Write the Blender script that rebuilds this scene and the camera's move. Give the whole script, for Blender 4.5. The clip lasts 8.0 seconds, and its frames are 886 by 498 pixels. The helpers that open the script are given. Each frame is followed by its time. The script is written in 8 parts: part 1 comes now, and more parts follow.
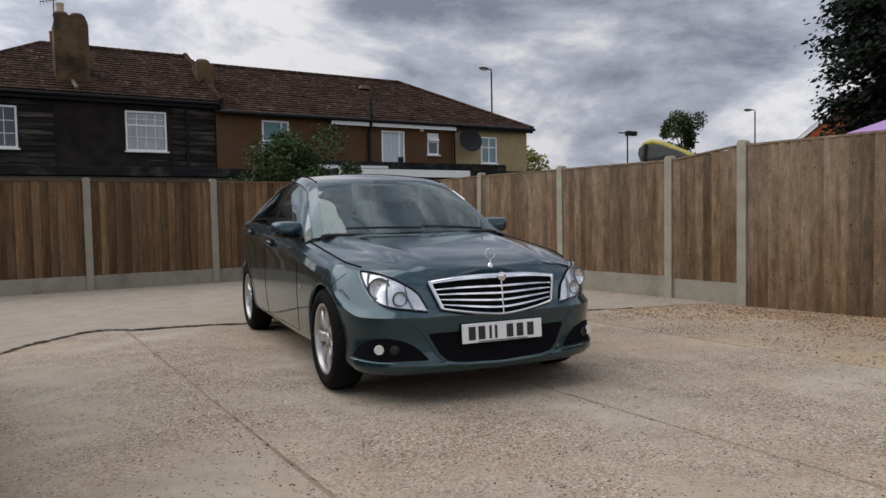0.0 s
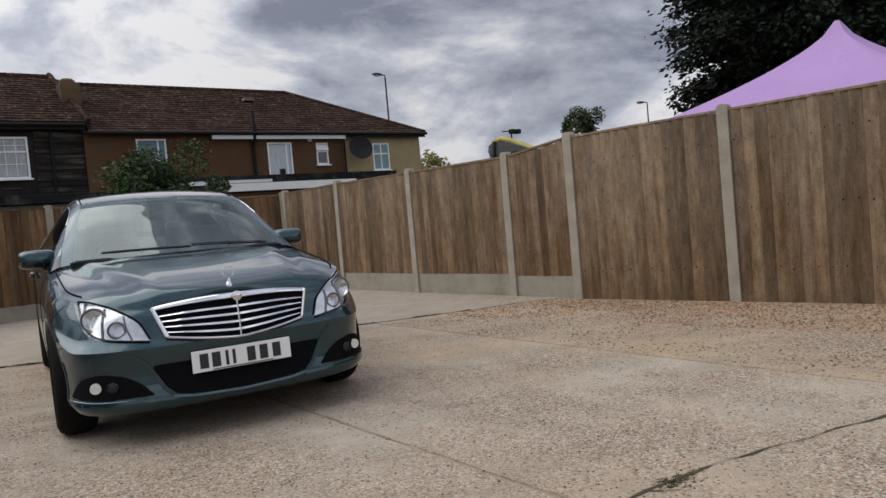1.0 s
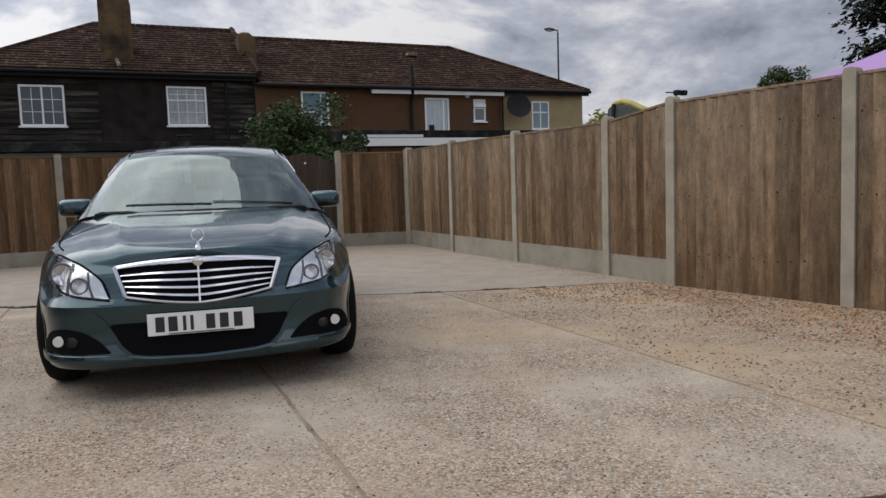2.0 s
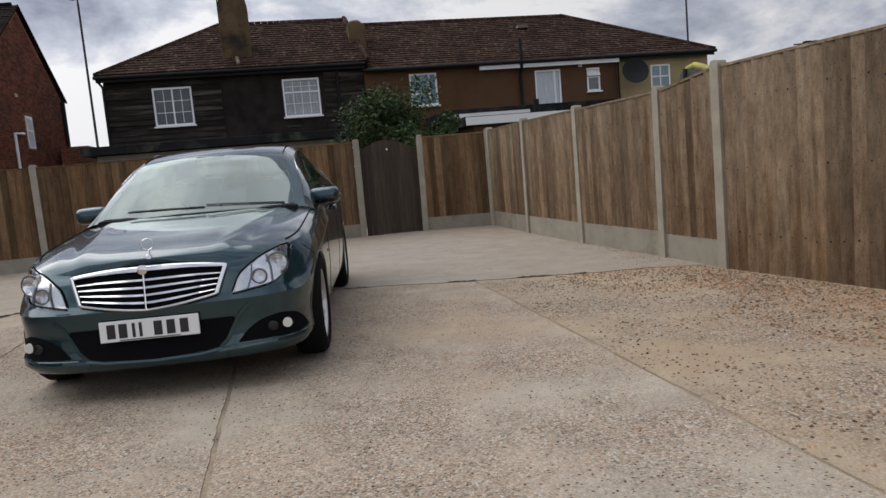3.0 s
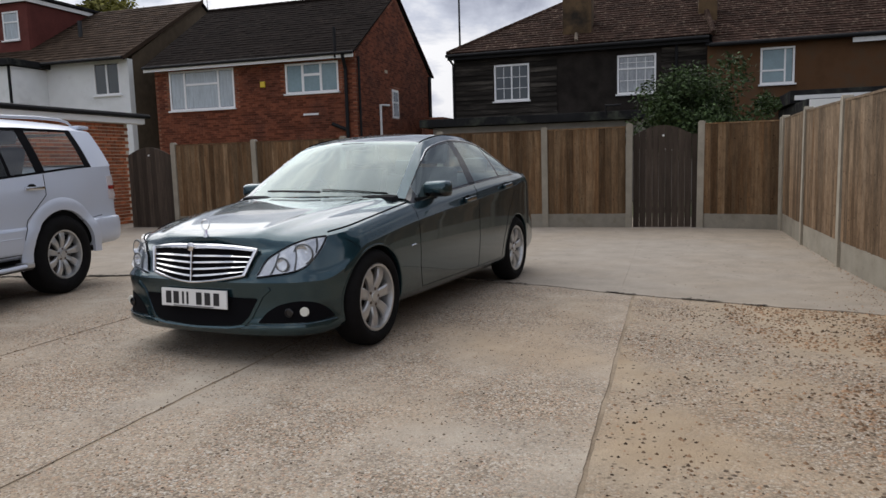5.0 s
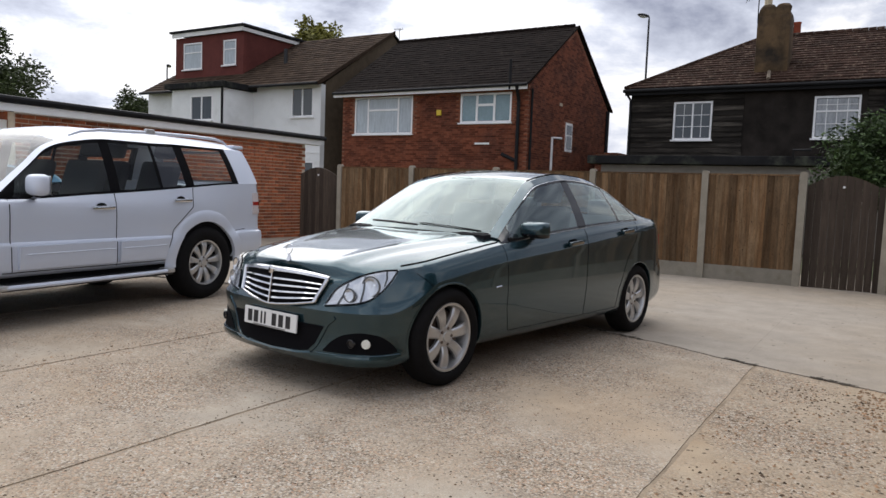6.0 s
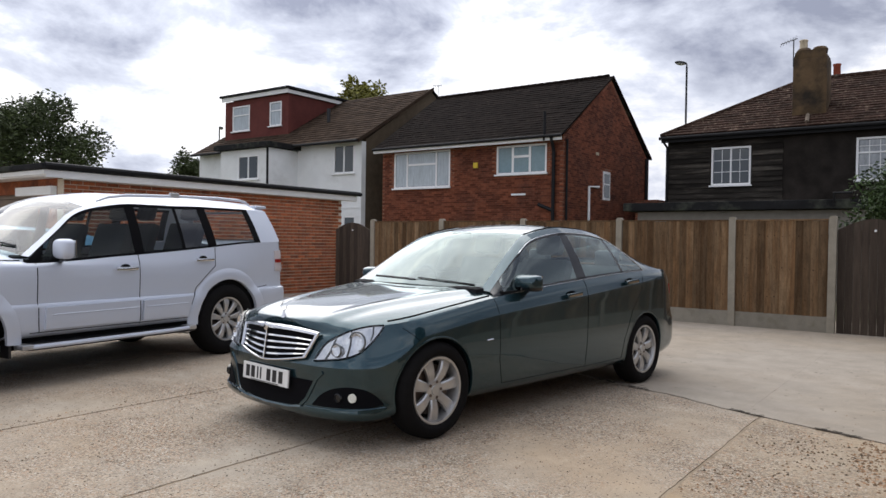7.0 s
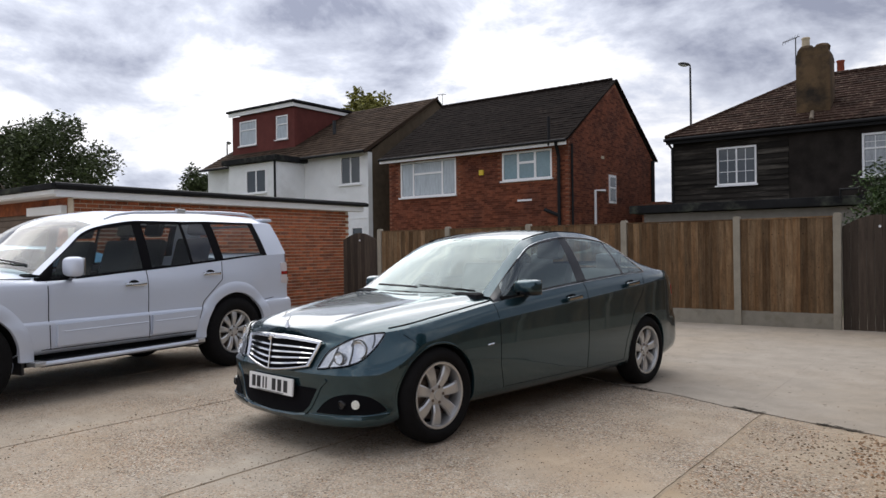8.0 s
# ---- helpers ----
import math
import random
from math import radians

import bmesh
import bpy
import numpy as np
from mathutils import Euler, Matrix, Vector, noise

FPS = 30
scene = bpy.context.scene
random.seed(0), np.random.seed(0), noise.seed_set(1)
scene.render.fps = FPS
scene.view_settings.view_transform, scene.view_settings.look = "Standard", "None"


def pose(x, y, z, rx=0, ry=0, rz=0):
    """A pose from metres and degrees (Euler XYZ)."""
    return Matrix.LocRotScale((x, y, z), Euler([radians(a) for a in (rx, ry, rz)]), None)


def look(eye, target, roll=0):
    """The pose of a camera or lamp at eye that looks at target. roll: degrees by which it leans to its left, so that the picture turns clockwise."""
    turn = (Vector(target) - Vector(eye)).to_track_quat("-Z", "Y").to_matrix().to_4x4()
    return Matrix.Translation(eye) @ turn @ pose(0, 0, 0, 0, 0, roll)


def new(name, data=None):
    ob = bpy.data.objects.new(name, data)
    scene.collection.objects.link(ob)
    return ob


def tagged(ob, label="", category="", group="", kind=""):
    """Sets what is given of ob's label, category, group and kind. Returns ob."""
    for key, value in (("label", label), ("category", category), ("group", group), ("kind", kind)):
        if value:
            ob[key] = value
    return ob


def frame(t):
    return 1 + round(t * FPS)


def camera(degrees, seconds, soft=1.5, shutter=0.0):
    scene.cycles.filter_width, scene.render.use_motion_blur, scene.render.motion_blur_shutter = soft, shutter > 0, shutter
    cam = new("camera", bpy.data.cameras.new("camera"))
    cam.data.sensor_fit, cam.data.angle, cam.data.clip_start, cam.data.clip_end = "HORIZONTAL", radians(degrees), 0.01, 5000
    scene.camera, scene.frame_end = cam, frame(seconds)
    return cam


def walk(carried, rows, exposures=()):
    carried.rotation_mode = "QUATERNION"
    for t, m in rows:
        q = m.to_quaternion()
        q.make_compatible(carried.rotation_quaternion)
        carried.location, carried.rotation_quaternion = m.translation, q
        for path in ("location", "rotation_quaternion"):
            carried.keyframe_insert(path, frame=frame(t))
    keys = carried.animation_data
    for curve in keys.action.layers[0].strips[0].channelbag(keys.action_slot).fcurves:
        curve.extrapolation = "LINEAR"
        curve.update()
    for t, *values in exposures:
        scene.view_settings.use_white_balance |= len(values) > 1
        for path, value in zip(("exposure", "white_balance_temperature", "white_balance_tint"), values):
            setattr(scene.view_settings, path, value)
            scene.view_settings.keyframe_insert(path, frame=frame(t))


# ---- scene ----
# World: x along the back fence, y towards it, z up; the yard's concrete lies at z = 0.
cam = camera(63.0, 8.0, soft=1.5)
ROWS = [
    (0, 0.665, -0.943, 1.075, 87.28, 1.08, -31.92),
    (0.5, 1.104, -1.091, 1.036, 87.25, 2.36, -33.98),
    (1, 1.683, -1.279, 1.035, 87.42, 4.99, -38.04),
    (1.5, 2.259, -1.383, 1.047, 87.37, 5.50, -28.32),
    (1.7, 2.489, -1.417, 1.051, 84.93, 3.55, -26.80),
    (2.8, 3.693, -1.612, 1.090, 85.14, 2.94, -14.10),
    (3, 3.921, -1.652, 1.111, 83.60, 5.01, -12.48),
    (3.5, 4.490, -1.696, 1.126, 84.22, 8.32, -5.23),
    (4, 5.050, -1.624, 1.126, 83.13, 3.58, 0.59),
    (4.5, 5.561, -1.565, 1.144, 84.89, 8.05, 8.72),
    (5, 5.918, -1.284, 1.173, 83.25, 1.62, 17.39),
    (5.2, 6.081, -1.239, 1.235, 83.16, 3.69, 19.82),
    (6.3, 6.544, -0.725, 1.236, 86.08, -4.06, 33.77),
    (6.5, 6.649, -0.681, 1.262, 86.78, -1.58, 30.98),
    (7, 6.849, -0.751, 1.285, 89.39, -0.87, 35.88),
    (7.5, 6.953, -0.768, 1.282, 90.17, -0.26, 37.17),
    (8, 6.965, -0.774, 1.279, 90.03, 0.75, 36.69),
]
walk(cam, [(t, pose(x, y, z, rx, ry, rz)) for t, x, y, z, rx, ry, rz in ROWS], exposures=[(0, 0.0), (5.0, 0.02), (6.4, 0.36), (7.2, 0.31), (8, 0.22)])

# ---- sky and sun: broken cloud, the sun veiled to the left of the yard ----
SUN_AZ, SUN_EL = 58.0, 55.0  # degrees from +y towards -x, and up
sun_way = Vector((-math.sin(radians(SUN_AZ)) * math.cos(radians(SUN_EL)), math.cos(radians(SUN_AZ)) * math.cos(radians(SUN_EL)), math.sin(radians(SUN_EL))))
sun = new("sun", bpy.data.lights.new("sun", "SUN"))
sun.data.energy, sun.data.angle, sun.data.color = 1.95, radians(75), (1.0, 0.97, 0.94)
sun.matrix_world = look(sun_way * 60, (0, 0, 0))

world = bpy.data.worlds.new("sky")
scene.world = world
world.use_nodes = True
wn, wl = world.node_tree.nodes, world.node_tree.links
wn.clear()


def wnode(kind, **values):
    n = wn.new(kind)
    for k, v in values.items():
        n.inputs[k].default_value = v
    return n


sky = wn.new("ShaderNodeTexSky")
sky.sky_type, sky.sun_disc = "NISHITA", False
sky.sun_elevation, sky.sun_rotation = radians(SUN_EL), radians(-SUN_AZ)
w_out = wn.new("ShaderNodeOutputWorld")
w_co = wn.new("ShaderNodeTexCoord")
w_map = wnode("ShaderNodeMapping", Scale=(1.0, 1.0, 2.15), Location=(1.3, 0.4, 0.2))
w_big = wnode("ShaderNodeTexNoise", Scale=4.2, Detail=12.0, Roughness=0.60, Distortion=0.25)
w_gap = wnode("ShaderNodeTexNoise", Scale=1.7, Detail=6.0, Roughness=0.6)
w_ramp = wn.new("ShaderNodeValToRGB")
el = w_ramp.color_ramp.elements
el[0].position, el[0].color = 0.35, (0.285, 0.31, 0.405, 1)
el[1].position, el[1].color = 0.60, (1.0, 1.0, 1.03, 1)
mid = el.new(0.5)
mid.color = (0.605, 0.64, 0.745, 1)
w_gapramp = wn.new("ShaderNodeValToRGB")
w_gapramp.color_ramp.elements[0].position = 0.22
w_gapramp.color_ramp.elements[1].position = 0.40
# the cloud is brighter round the veiled sun
w_dot = wn.new("ShaderNodeVectorMath")
w_dot.operation = "DOT_PRODUCT"
w_dot.inputs[1].default_value = sun_way
w_clamp = wn.new("ShaderNodeMath")
w_clamp.operation, w_clamp.inputs[1].default_value = "MAXIMUM", 0.0
w_pow = wn.new("ShaderNodeMath")
w_pow.operation, w_pow.inputs[1].default_value = "POWER", 1.7
w_glow = wn.new("ShaderNodeMath")
w_glow.operation = "MULTIPLY_ADD"
w_glow.inputs[1].default_value, w_glow.inputs[2].default_value = 0.88, 0.82
# and broadly brighter again opposite it: unseen fill added to light camera-facing sides
w_anti = wn.new("ShaderNodeVectorMath")
w_anti.operation = "DOT_PRODUCT"
w_anti.inputs[1].default_value = Vector((0.62, -0.74, 0.25)).normalized()
w_front = wn.new("ShaderNodeMath")
w_front.operation, w_front.inputs[1].default_value = "MAXIMUM", 0.0
w_both = wn.new("ShaderNodeMath")
w_both.operation, w_both.inputs[1].default_value = "MULTIPLY_ADD", 0.75
# whiter and thinner cloud near the horizon, greyer bellies overhead
w_sep = wn.new("ShaderNodeSeparateXYZ")
w_low = wn.new("ShaderNodeMapRange")
w_low.inputs["From Min"].default_value, w_low.inputs["From Max"].default_value = 0.14, 0.27
w_low.inputs["To Min"].default_value, w_low.inputs["To Max"].default_value = 0.045, -0.055
w_add = wn.new("ShaderNodeMath")
w_high = wn.new("ShaderNodeMapRange")
w_high.inputs["From Min"].default_value, w_high.inputs["From Max"].default_value = 0.50, 0.85
w_high.inputs["To Min"].default_value, w_high.inputs["To Max"].default_value = 0.0, -0.04
w_add2 = wn.new("ShaderNodeMath")
# thicker, whiter and unbroken towards the sun
w_thick = wn.new("ShaderNodeMath")
w_thick.operation, w_thick.inputs[1].default_value = "MULTIPLY_ADD", 0.085
w_shut = wn.new("ShaderNodeMath")
w_shut.operation, w_shut.inputs[1].default_value = "MULTIPLY_ADD", 0.5
w_mul = wn.new("ShaderNodeVectorMath")
w_mul.operation = "SCALE"
w_cloud = wnode("ShaderNodeBackground", Strength=0.83)
w_blue = wnode("ShaderNodeBackground", Strength=0.1)
w_mix = wn.new("ShaderNodeMixShader")
wl.new(w_co.outputs["Generated"], w_map.inputs["Vector"])
wl.new(w_map.outputs[0], w_big.inputs["Vector"])
wl.new(w_map.outputs[0], w_gap.inputs["Vector"])
wl.new(w_co.outputs["Generated"], w_sep.inputs[0])
wl.new(w_sep.outputs[2], w_low.inputs["Value"])
wl.new(w_big.outputs["Fac"], w_add.inputs[0])
wl.new(w_low.outputs[0], w_add.inputs[1])
wl.new(w_sep.outputs[2], w_high.inputs["Value"])
wl.new(w_add.outputs[0], w_add2.inputs[0])
wl.new(w_high.outputs[0], w_add2.inputs[1])
wl.new(w_pow.outputs[0], w_thick.inputs[0])
wl.new(w_add2.outputs[0], w_thick.inputs[2])
wl.new(w_thick.outputs[0], w_ramp.inputs[0])
wl.new(w_pow.outputs[0], w_shut.inputs[0])
wl.new(w_gap.outputs["Fac"], w_shut.inputs[2])
wl.new(w_shut.outputs[0], w_gapramp.inputs[0])
wl.new(w_co.outputs["Generated"], w_dot.inputs[0])
wl.new(w_dot.outputs["Value"], w_clamp.inputs[0])
wl.new(w_clamp.outputs[0], w_pow.inputs[0])
wl.new(w_pow.outputs[0], w_glow.inputs[0])
wl.new(w_ramp.outputs[0], w_mul.inputs[0])
wl.new(w_co.outputs["Generated"], w_anti.inputs[0])
wl.new(w_anti.outputs["Value"], w_front.inputs[0])
wl.new(w_front.outputs[0], w_both.inputs[0])
wl.new(w_glow.outputs[0], w_both.inputs[2])
wl.new(w_both.outputs[0], w_mul.inputs["Scale"])
wl.new(w_mul.outputs[0], w_cloud.inputs["Color"])
wl.new(sky.outputs[0], w_blue.inputs["Color"])
wl.new(w_gapramp.outputs[0], w_mix.inputs[0])
wl.new(w_blue.outputs[0], w_mix.inputs[1])
wl.new(w_cloud.outputs[0], w_mix.inputs[2])
wl.new(w_mix.outputs[0], w_out.inputs["Surface"])

# ---- materials ----
def material(name, color, rough=0.7, metal=0.0, var=0.25, scale=4.0, fine=60.0, bump=0.15, each=0.0, island=0.0, stretch=(1, 1, 1), tint=None, tint_at=0.55, tint_scale=1.5, coat=0.0, spec=0.2, bump_scale=None, knots=0.0, mottle=0.0, weathered=None):
    """Colour with noise at two scales, stains of a second colour, and fine relief."""
    m = bpy.data.materials.new(name)
    m.use_nodes = True
    n, l = m.node_tree.nodes, m.node_tree.links
    b = n["Principled BSDF"]
    b.inputs["Roughness"].default_value, b.inputs["Metallic"].default_value = rough, metal
    b.inputs["Coat Weight"].default_value, b.inputs["Coat Roughness"].default_value = coat, 0.04
    b.inputs["Specular IOR Level"].default_value = spec
    co, mp = n.new("ShaderNodeTexCoord"), n.new("ShaderNodeMapping")
    mp.inputs["Scale"].default_value = stretch
    l.new(co.outputs["Object"], mp.inputs["Vector"])
    vec = mp.outputs[0]
    if each:
        info, add = n.new("ShaderNodeObjectInfo"), n.new("ShaderNodeVectorMath")
        mulv = n.new("ShaderNodeVectorMath")
        mulv.operation = "SCALE"
        mulv.inputs[0].default_value = (37.0, 91.0, 53.0)
        l.new(info.outputs["Random"], mulv.inputs["Scale"])
        l.new(mp.outputs[0], add.inputs[0])
        l.new(mulv.outputs[0], add.inputs[1])
        vec = add.outputs[0]

    def noise_of(s, detail=4.0, r=0.6):
        t = n.new("ShaderNodeTexNoise")
        t.inputs["Scale"].default_value, t.inputs["Detail"].default_value, t.inputs["Roughness"].default_value = s, detail, r
        l.new(vec, t.inputs["Vector"])
        return t.outputs["Fac"]

    def value(source, lo, hi):
        r = n.new("ShaderNodeMapRange")
        r.inputs["From Min"].default_value, r.inputs["From Max"].default_value = 0.25, 0.75
        r.inputs["To Min"].default_value, r.inputs["To Max"].default_value = lo, hi
        l.new(source, r.inputs["Value"])
        return r.outputs[0]

    def times(a, c):
        x = n.new("ShaderNodeMath")
        x.operation = "MULTIPLY"
        l.new(a, x.inputs[0])
        l.new(c, x.inputs[1])
        return x.outputs[0]

    coarse, small = noise_of(scale), noise_of(fine, 3.0)
    k = times(value(coarse, 1 - var, 1 + var), value(small, 1 - var * 0.6, 1 + var * 0.6))
    if each:
        r = n.new("ShaderNodeMapRange")
        r.inputs["To Min"].default_value, r.inputs["To Max"].default_value = 1 - each, 1 + each
        l.new(info.outputs["Random"], r.inputs["Value"])
        k = times(k, r.outputs[0])
    if island:
        g, r = n.new("ShaderNodeNewGeometry"), n.new("ShaderNodeMapRange")
        r.inputs["To Min"].default_value, r.inputs["To Max"].default_value = 1 - island, 1 + island
        l.new(g.outputs["Random Per Island"], r.inputs["Value"])
        k = times(k, r.outputs[0])
    colour = n.new("ShaderNodeRGB").outputs[0]
    colour.default_value = (*color, 1)
    if tint:
        mx, ramp = n.new("ShaderNodeMix"), n.new("ShaderNodeMapRange")
        mx.data_type = "RGBA"
        ramp.inputs["From Min"].default_value, ramp.inputs["From Max"].default_value = tint_at - 0.1, tint_at + 0.1
        l.new(noise_of(tint_scale, 5.0, 0.65), ramp.inputs["Value"])
        l.new(ramp.outputs[0], mx.inputs[0])
        l.new(colour, mx.inputs[6])
        mx.inputs[7].default_value = (*tint, 1)
        colour = mx.outputs[2]
    if knots:
        vo, kr = n.new("ShaderNodeTexVoronoi"), n.new("ShaderNodeMapRange")
        km = n.new("ShaderNodeMapping")
        km.inputs["Scale"].default_value = (7.0, 7.0, 3.0)
        km.inputs["Rotation"].default_value = (radians(90), 0, 0)
        vo.voronoi_dimensions = "2D"
        l.new(co.outputs["Object"], km.inputs["Vector"])
        ka = n.new("ShaderNodeVectorMath")
        l.new(km.outputs[0], ka.inputs[0])
        l.new(mulv.outputs[0], ka.inputs[1])
        l.new(ka.outputs[0], vo.inputs["Vector"])
        kr.inputs["From Min"].default_value, kr.inputs["From Max"].default_value = 0.04, 0.11
        kr.inputs["To Min"].default_value, kr.inputs["To Max"].default_value = 1 - knots, 1.0
        l.new(vo.outputs["Distance"], kr.inputs["Value"])
        k = times(k, kr.outputs[0])
    if mottle:
        # blotches and pale flecks that don't follow the grain
        ma, mn = n.new("ShaderNodeVectorMath"), n.new("ShaderNodeTexNoise")
        ms = n.new("ShaderNodeMapping")
        ms.inputs["Scale"].default_value = (16, 16, 5)
        l.new(co.outputs["Object"], ms.inputs["Vector"])
        l.new(ms.outputs[0], ma.inputs[0])
        l.new(mulv.outputs[0], ma.inputs[1])
        l.new(ma.outputs[0], mn.inputs["Vector"])
        mn.inputs["Scale"].default_value, mn.inputs["Detail"].default_value, mn.inputs["Roughness"].default_value = 1.0, 6.0, 0.7
        k = times(k, value(mn.outputs["Fac"], 1 - mottle, 1 + mottle))
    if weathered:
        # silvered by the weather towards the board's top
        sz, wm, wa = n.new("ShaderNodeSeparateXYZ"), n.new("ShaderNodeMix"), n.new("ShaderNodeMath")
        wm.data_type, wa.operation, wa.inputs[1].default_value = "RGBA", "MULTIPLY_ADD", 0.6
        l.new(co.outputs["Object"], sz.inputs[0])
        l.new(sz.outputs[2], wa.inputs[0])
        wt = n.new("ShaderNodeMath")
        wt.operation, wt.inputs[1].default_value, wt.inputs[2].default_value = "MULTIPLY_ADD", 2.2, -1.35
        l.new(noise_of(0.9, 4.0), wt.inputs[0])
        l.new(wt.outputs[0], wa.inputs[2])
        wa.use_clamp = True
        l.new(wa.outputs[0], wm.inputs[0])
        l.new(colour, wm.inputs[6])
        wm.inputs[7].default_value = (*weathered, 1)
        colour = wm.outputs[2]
    sc = n.new("ShaderNodeVectorMath")
    sc.operation = "SCALE"
    l.new(colour, sc.inputs[0])
    l.new(k, sc.inputs["Scale"])
    l.new(sc.outputs[0], b.inputs["Base Color"])
    if bump:
        bp = n.new("ShaderNodeBump")
        bp.inputs["Strength"].default_value, bp.inputs["Distance"].default_value = bump, 0.01
        l.new(noise_of(bump_scale, 3.0) if bump_scale else small, bp.inputs["Height"])
        l.new(bp.outputs[0], b.inputs["Normal"])
    return m


def plain(name, color, rough=0.5, metal=0.0, coat=0.0, emit=None, power=0.0, spec=0.5):
    m = bpy.data.materials.new(name)
    m.use_nodes = True
    b = m.node_tree.nodes["Principled BSDF"]
    b.inputs["Base Color"].default_value, b.inputs["Roughness"].default_value, b.inputs["Metallic"].default_value = (*color, 1), rough, metal
    b.inputs["Coat Weight"].default_value, b.inputs["Coat Roughness"].default_value = coat, 0.04
    b.inputs["Specular IOR Level"].default_value = spec
    if emit:
        b.inputs["Emission Color"].default_value, b.inputs["Emission Strength"].default_value = (*emit, 1), power
    return m


def glass(name, tint, rough=0.0, ior=1.5, gloss=(1, 1, 1)):
    """A thin pane: clear with a tint, and more of a mirror at a slant."""
    m = bpy.data.materials.new(name)
    m.use_nodes = True
    n, l = m.node_tree.nodes, m.node_tree.links
    n.clear()
    out, mix, lw = n.new("ShaderNodeOutputMaterial"), n.new("ShaderNodeMixShader"), n.new("ShaderNodeLayerWeight")
    pw, fr = n.new("ShaderNodeMath"), n.new("ShaderNodeMath")
    f0 = ((ior - 1) / (ior + 1)) ** 2
    pw.operation, pw.inputs[1].default_value = "POWER", 4.0
    fr.operation, fr.inputs[1].default_value, fr.inputs[2].default_value = "MULTIPLY_ADD", 1 - f0, f0
    l.new(lw.outputs["Facing"], pw.inputs[0])
    l.new(pw.outputs[0], fr.inputs[0])
    tr, gl = n.new("ShaderNodeBsdfTransparent"), n.new("ShaderNodeBsdfGlossy")
    tr.inputs["Color"].default_value = (*tint, 1)
    gl.inputs["Roughness"].default_value, gl.inputs["Color"].default_value = rough, (*gloss, 1)
    l.new(fr.outputs[0], mix.inputs[0])
    l.new(tr.outputs[0], mix.inputs[1])
    l.new(gl.outputs[0], mix.inputs[2])
    l.new(mix.outputs[0], out.inputs["Surface"])
    return m


M = {}
M["board"] = material("weathered fence timber", (0.135, 0.076, 0.036), 0.9, var=0.34, scale=3.0, fine=30, bump=0.4, each=0.42, stretch=(10, 10, 0.7), tint=(0.165, 0.108, 0.060), tint_at=0.5, tint_scale=0.9, knots=0.75, mottle=0.3)
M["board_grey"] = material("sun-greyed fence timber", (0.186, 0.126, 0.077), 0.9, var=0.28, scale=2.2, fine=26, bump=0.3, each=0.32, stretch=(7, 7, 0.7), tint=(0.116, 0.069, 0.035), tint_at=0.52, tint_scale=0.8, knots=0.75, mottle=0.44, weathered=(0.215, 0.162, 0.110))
M["nail"] = plain("nail hole", (0.012, 0.01, 0.008), 0.9, spec=0.1)
M["gate"] = material("dark gate timber", (0.060, 0.045, 0.034), 0.85, var=0.35, scale=3, fine=30, bump=0.3, each=0.3, stretch=(9, 9, 0.8))
M["post"] = material("concrete post", (0.31, 0.278, 0.22), 0.9, var=0.18, scale=5, fine=90, bump=0.25, each=0.08, tint=(0.30, 0.275, 0.22), tint_at=0.66, tint_scale=4)
M["gravelboard"] = material("concrete gravel board", (0.268, 0.243, 0.195), 0.9, var=0.16, scale=4, fine=80, bump=0.25, each=0.1, tint=(0.20, 0.175, 0.13), tint_at=0.62, tint_scale=3)
M["brick"] = material("red orange brick", (0.43, 0.135, 0.056), 0.9, var=0.35, scale=9, fine=90, bump=0.3, each=0.35, island=0.35, tint=(0.27, 0.095, 0.055), tint_at=0.55, tint_scale=2.2)
M["mortar"] = material("mortar", (0.58, 0.50, 0.40), 0.95, var=0.2, scale=6, fine=120, bump=0.3)
M["white"] = material("white paint", (0.78, 0.78, 0.76), 0.45, var=0.05, scale=3, fine=30, bump=0.03)
M["upvc"] = plain("white window plastic", (0.8, 0.8, 0.79), 0.3)
M["render_white"] = material("white rendered wall", (0.76, 0.77, 0.76), 0.8, var=0.07, scale=1.2, fine=80, bump=0.15, tint=(0.62, 0.62, 0.6), tint_at=0.66, tint_scale=1)
M["render_brown"] = material("brown pebbledash", (0.115, 0.058, 0.027), 0.9, var=0.22, scale=1.5, fine=50, bump=0.5, tint=(0.085, 0.055, 0.034), tint_at=0.55)
M["render_yellow"] = material("pale yellow render", (0.36, 0.28, 0.155), 0.9, var=0.12, scale=1.2, fine=60, bump=0.3, tint=(0.29, 0.22, 0.13), tint_at=0.6)
M["clad"] = material("black stained weatherboard", (0.024, 0.021, 0.018), 0.8, var=0.35, scale=2, fine=24, bump=0.3, each=0.35, stretch=(0.35, 3, 3), tint=(0.085, 0.075, 0.062), tint_at=0.60, tint_scale=2.2, spec=0.06)
M["clad_flat"] = material("dark painted render", (0.026, 0.022, 0.019), 0.9, var=0.5, scale=2, fine=40, bump=0.3, spec=0.06)
M["felt"] = material("black roofing felt", (0.019, 0.019, 0.02), 0.85, var=0.3, scale=3, fine=60, bump=0.3, tint=(0.06, 0.065, 0.05), tint_at=0.6, spec=0.06)
M["tile"] = material("brown clay roof tile", (0.040, 0.023, 0.017), 0.9, var=0.28, scale=1.4, fine=30, bump=0.3, island=0.35, tint=(0.20, 0.155, 0.115), tint_at=0.645, tint_scale=9, spec=0.06)
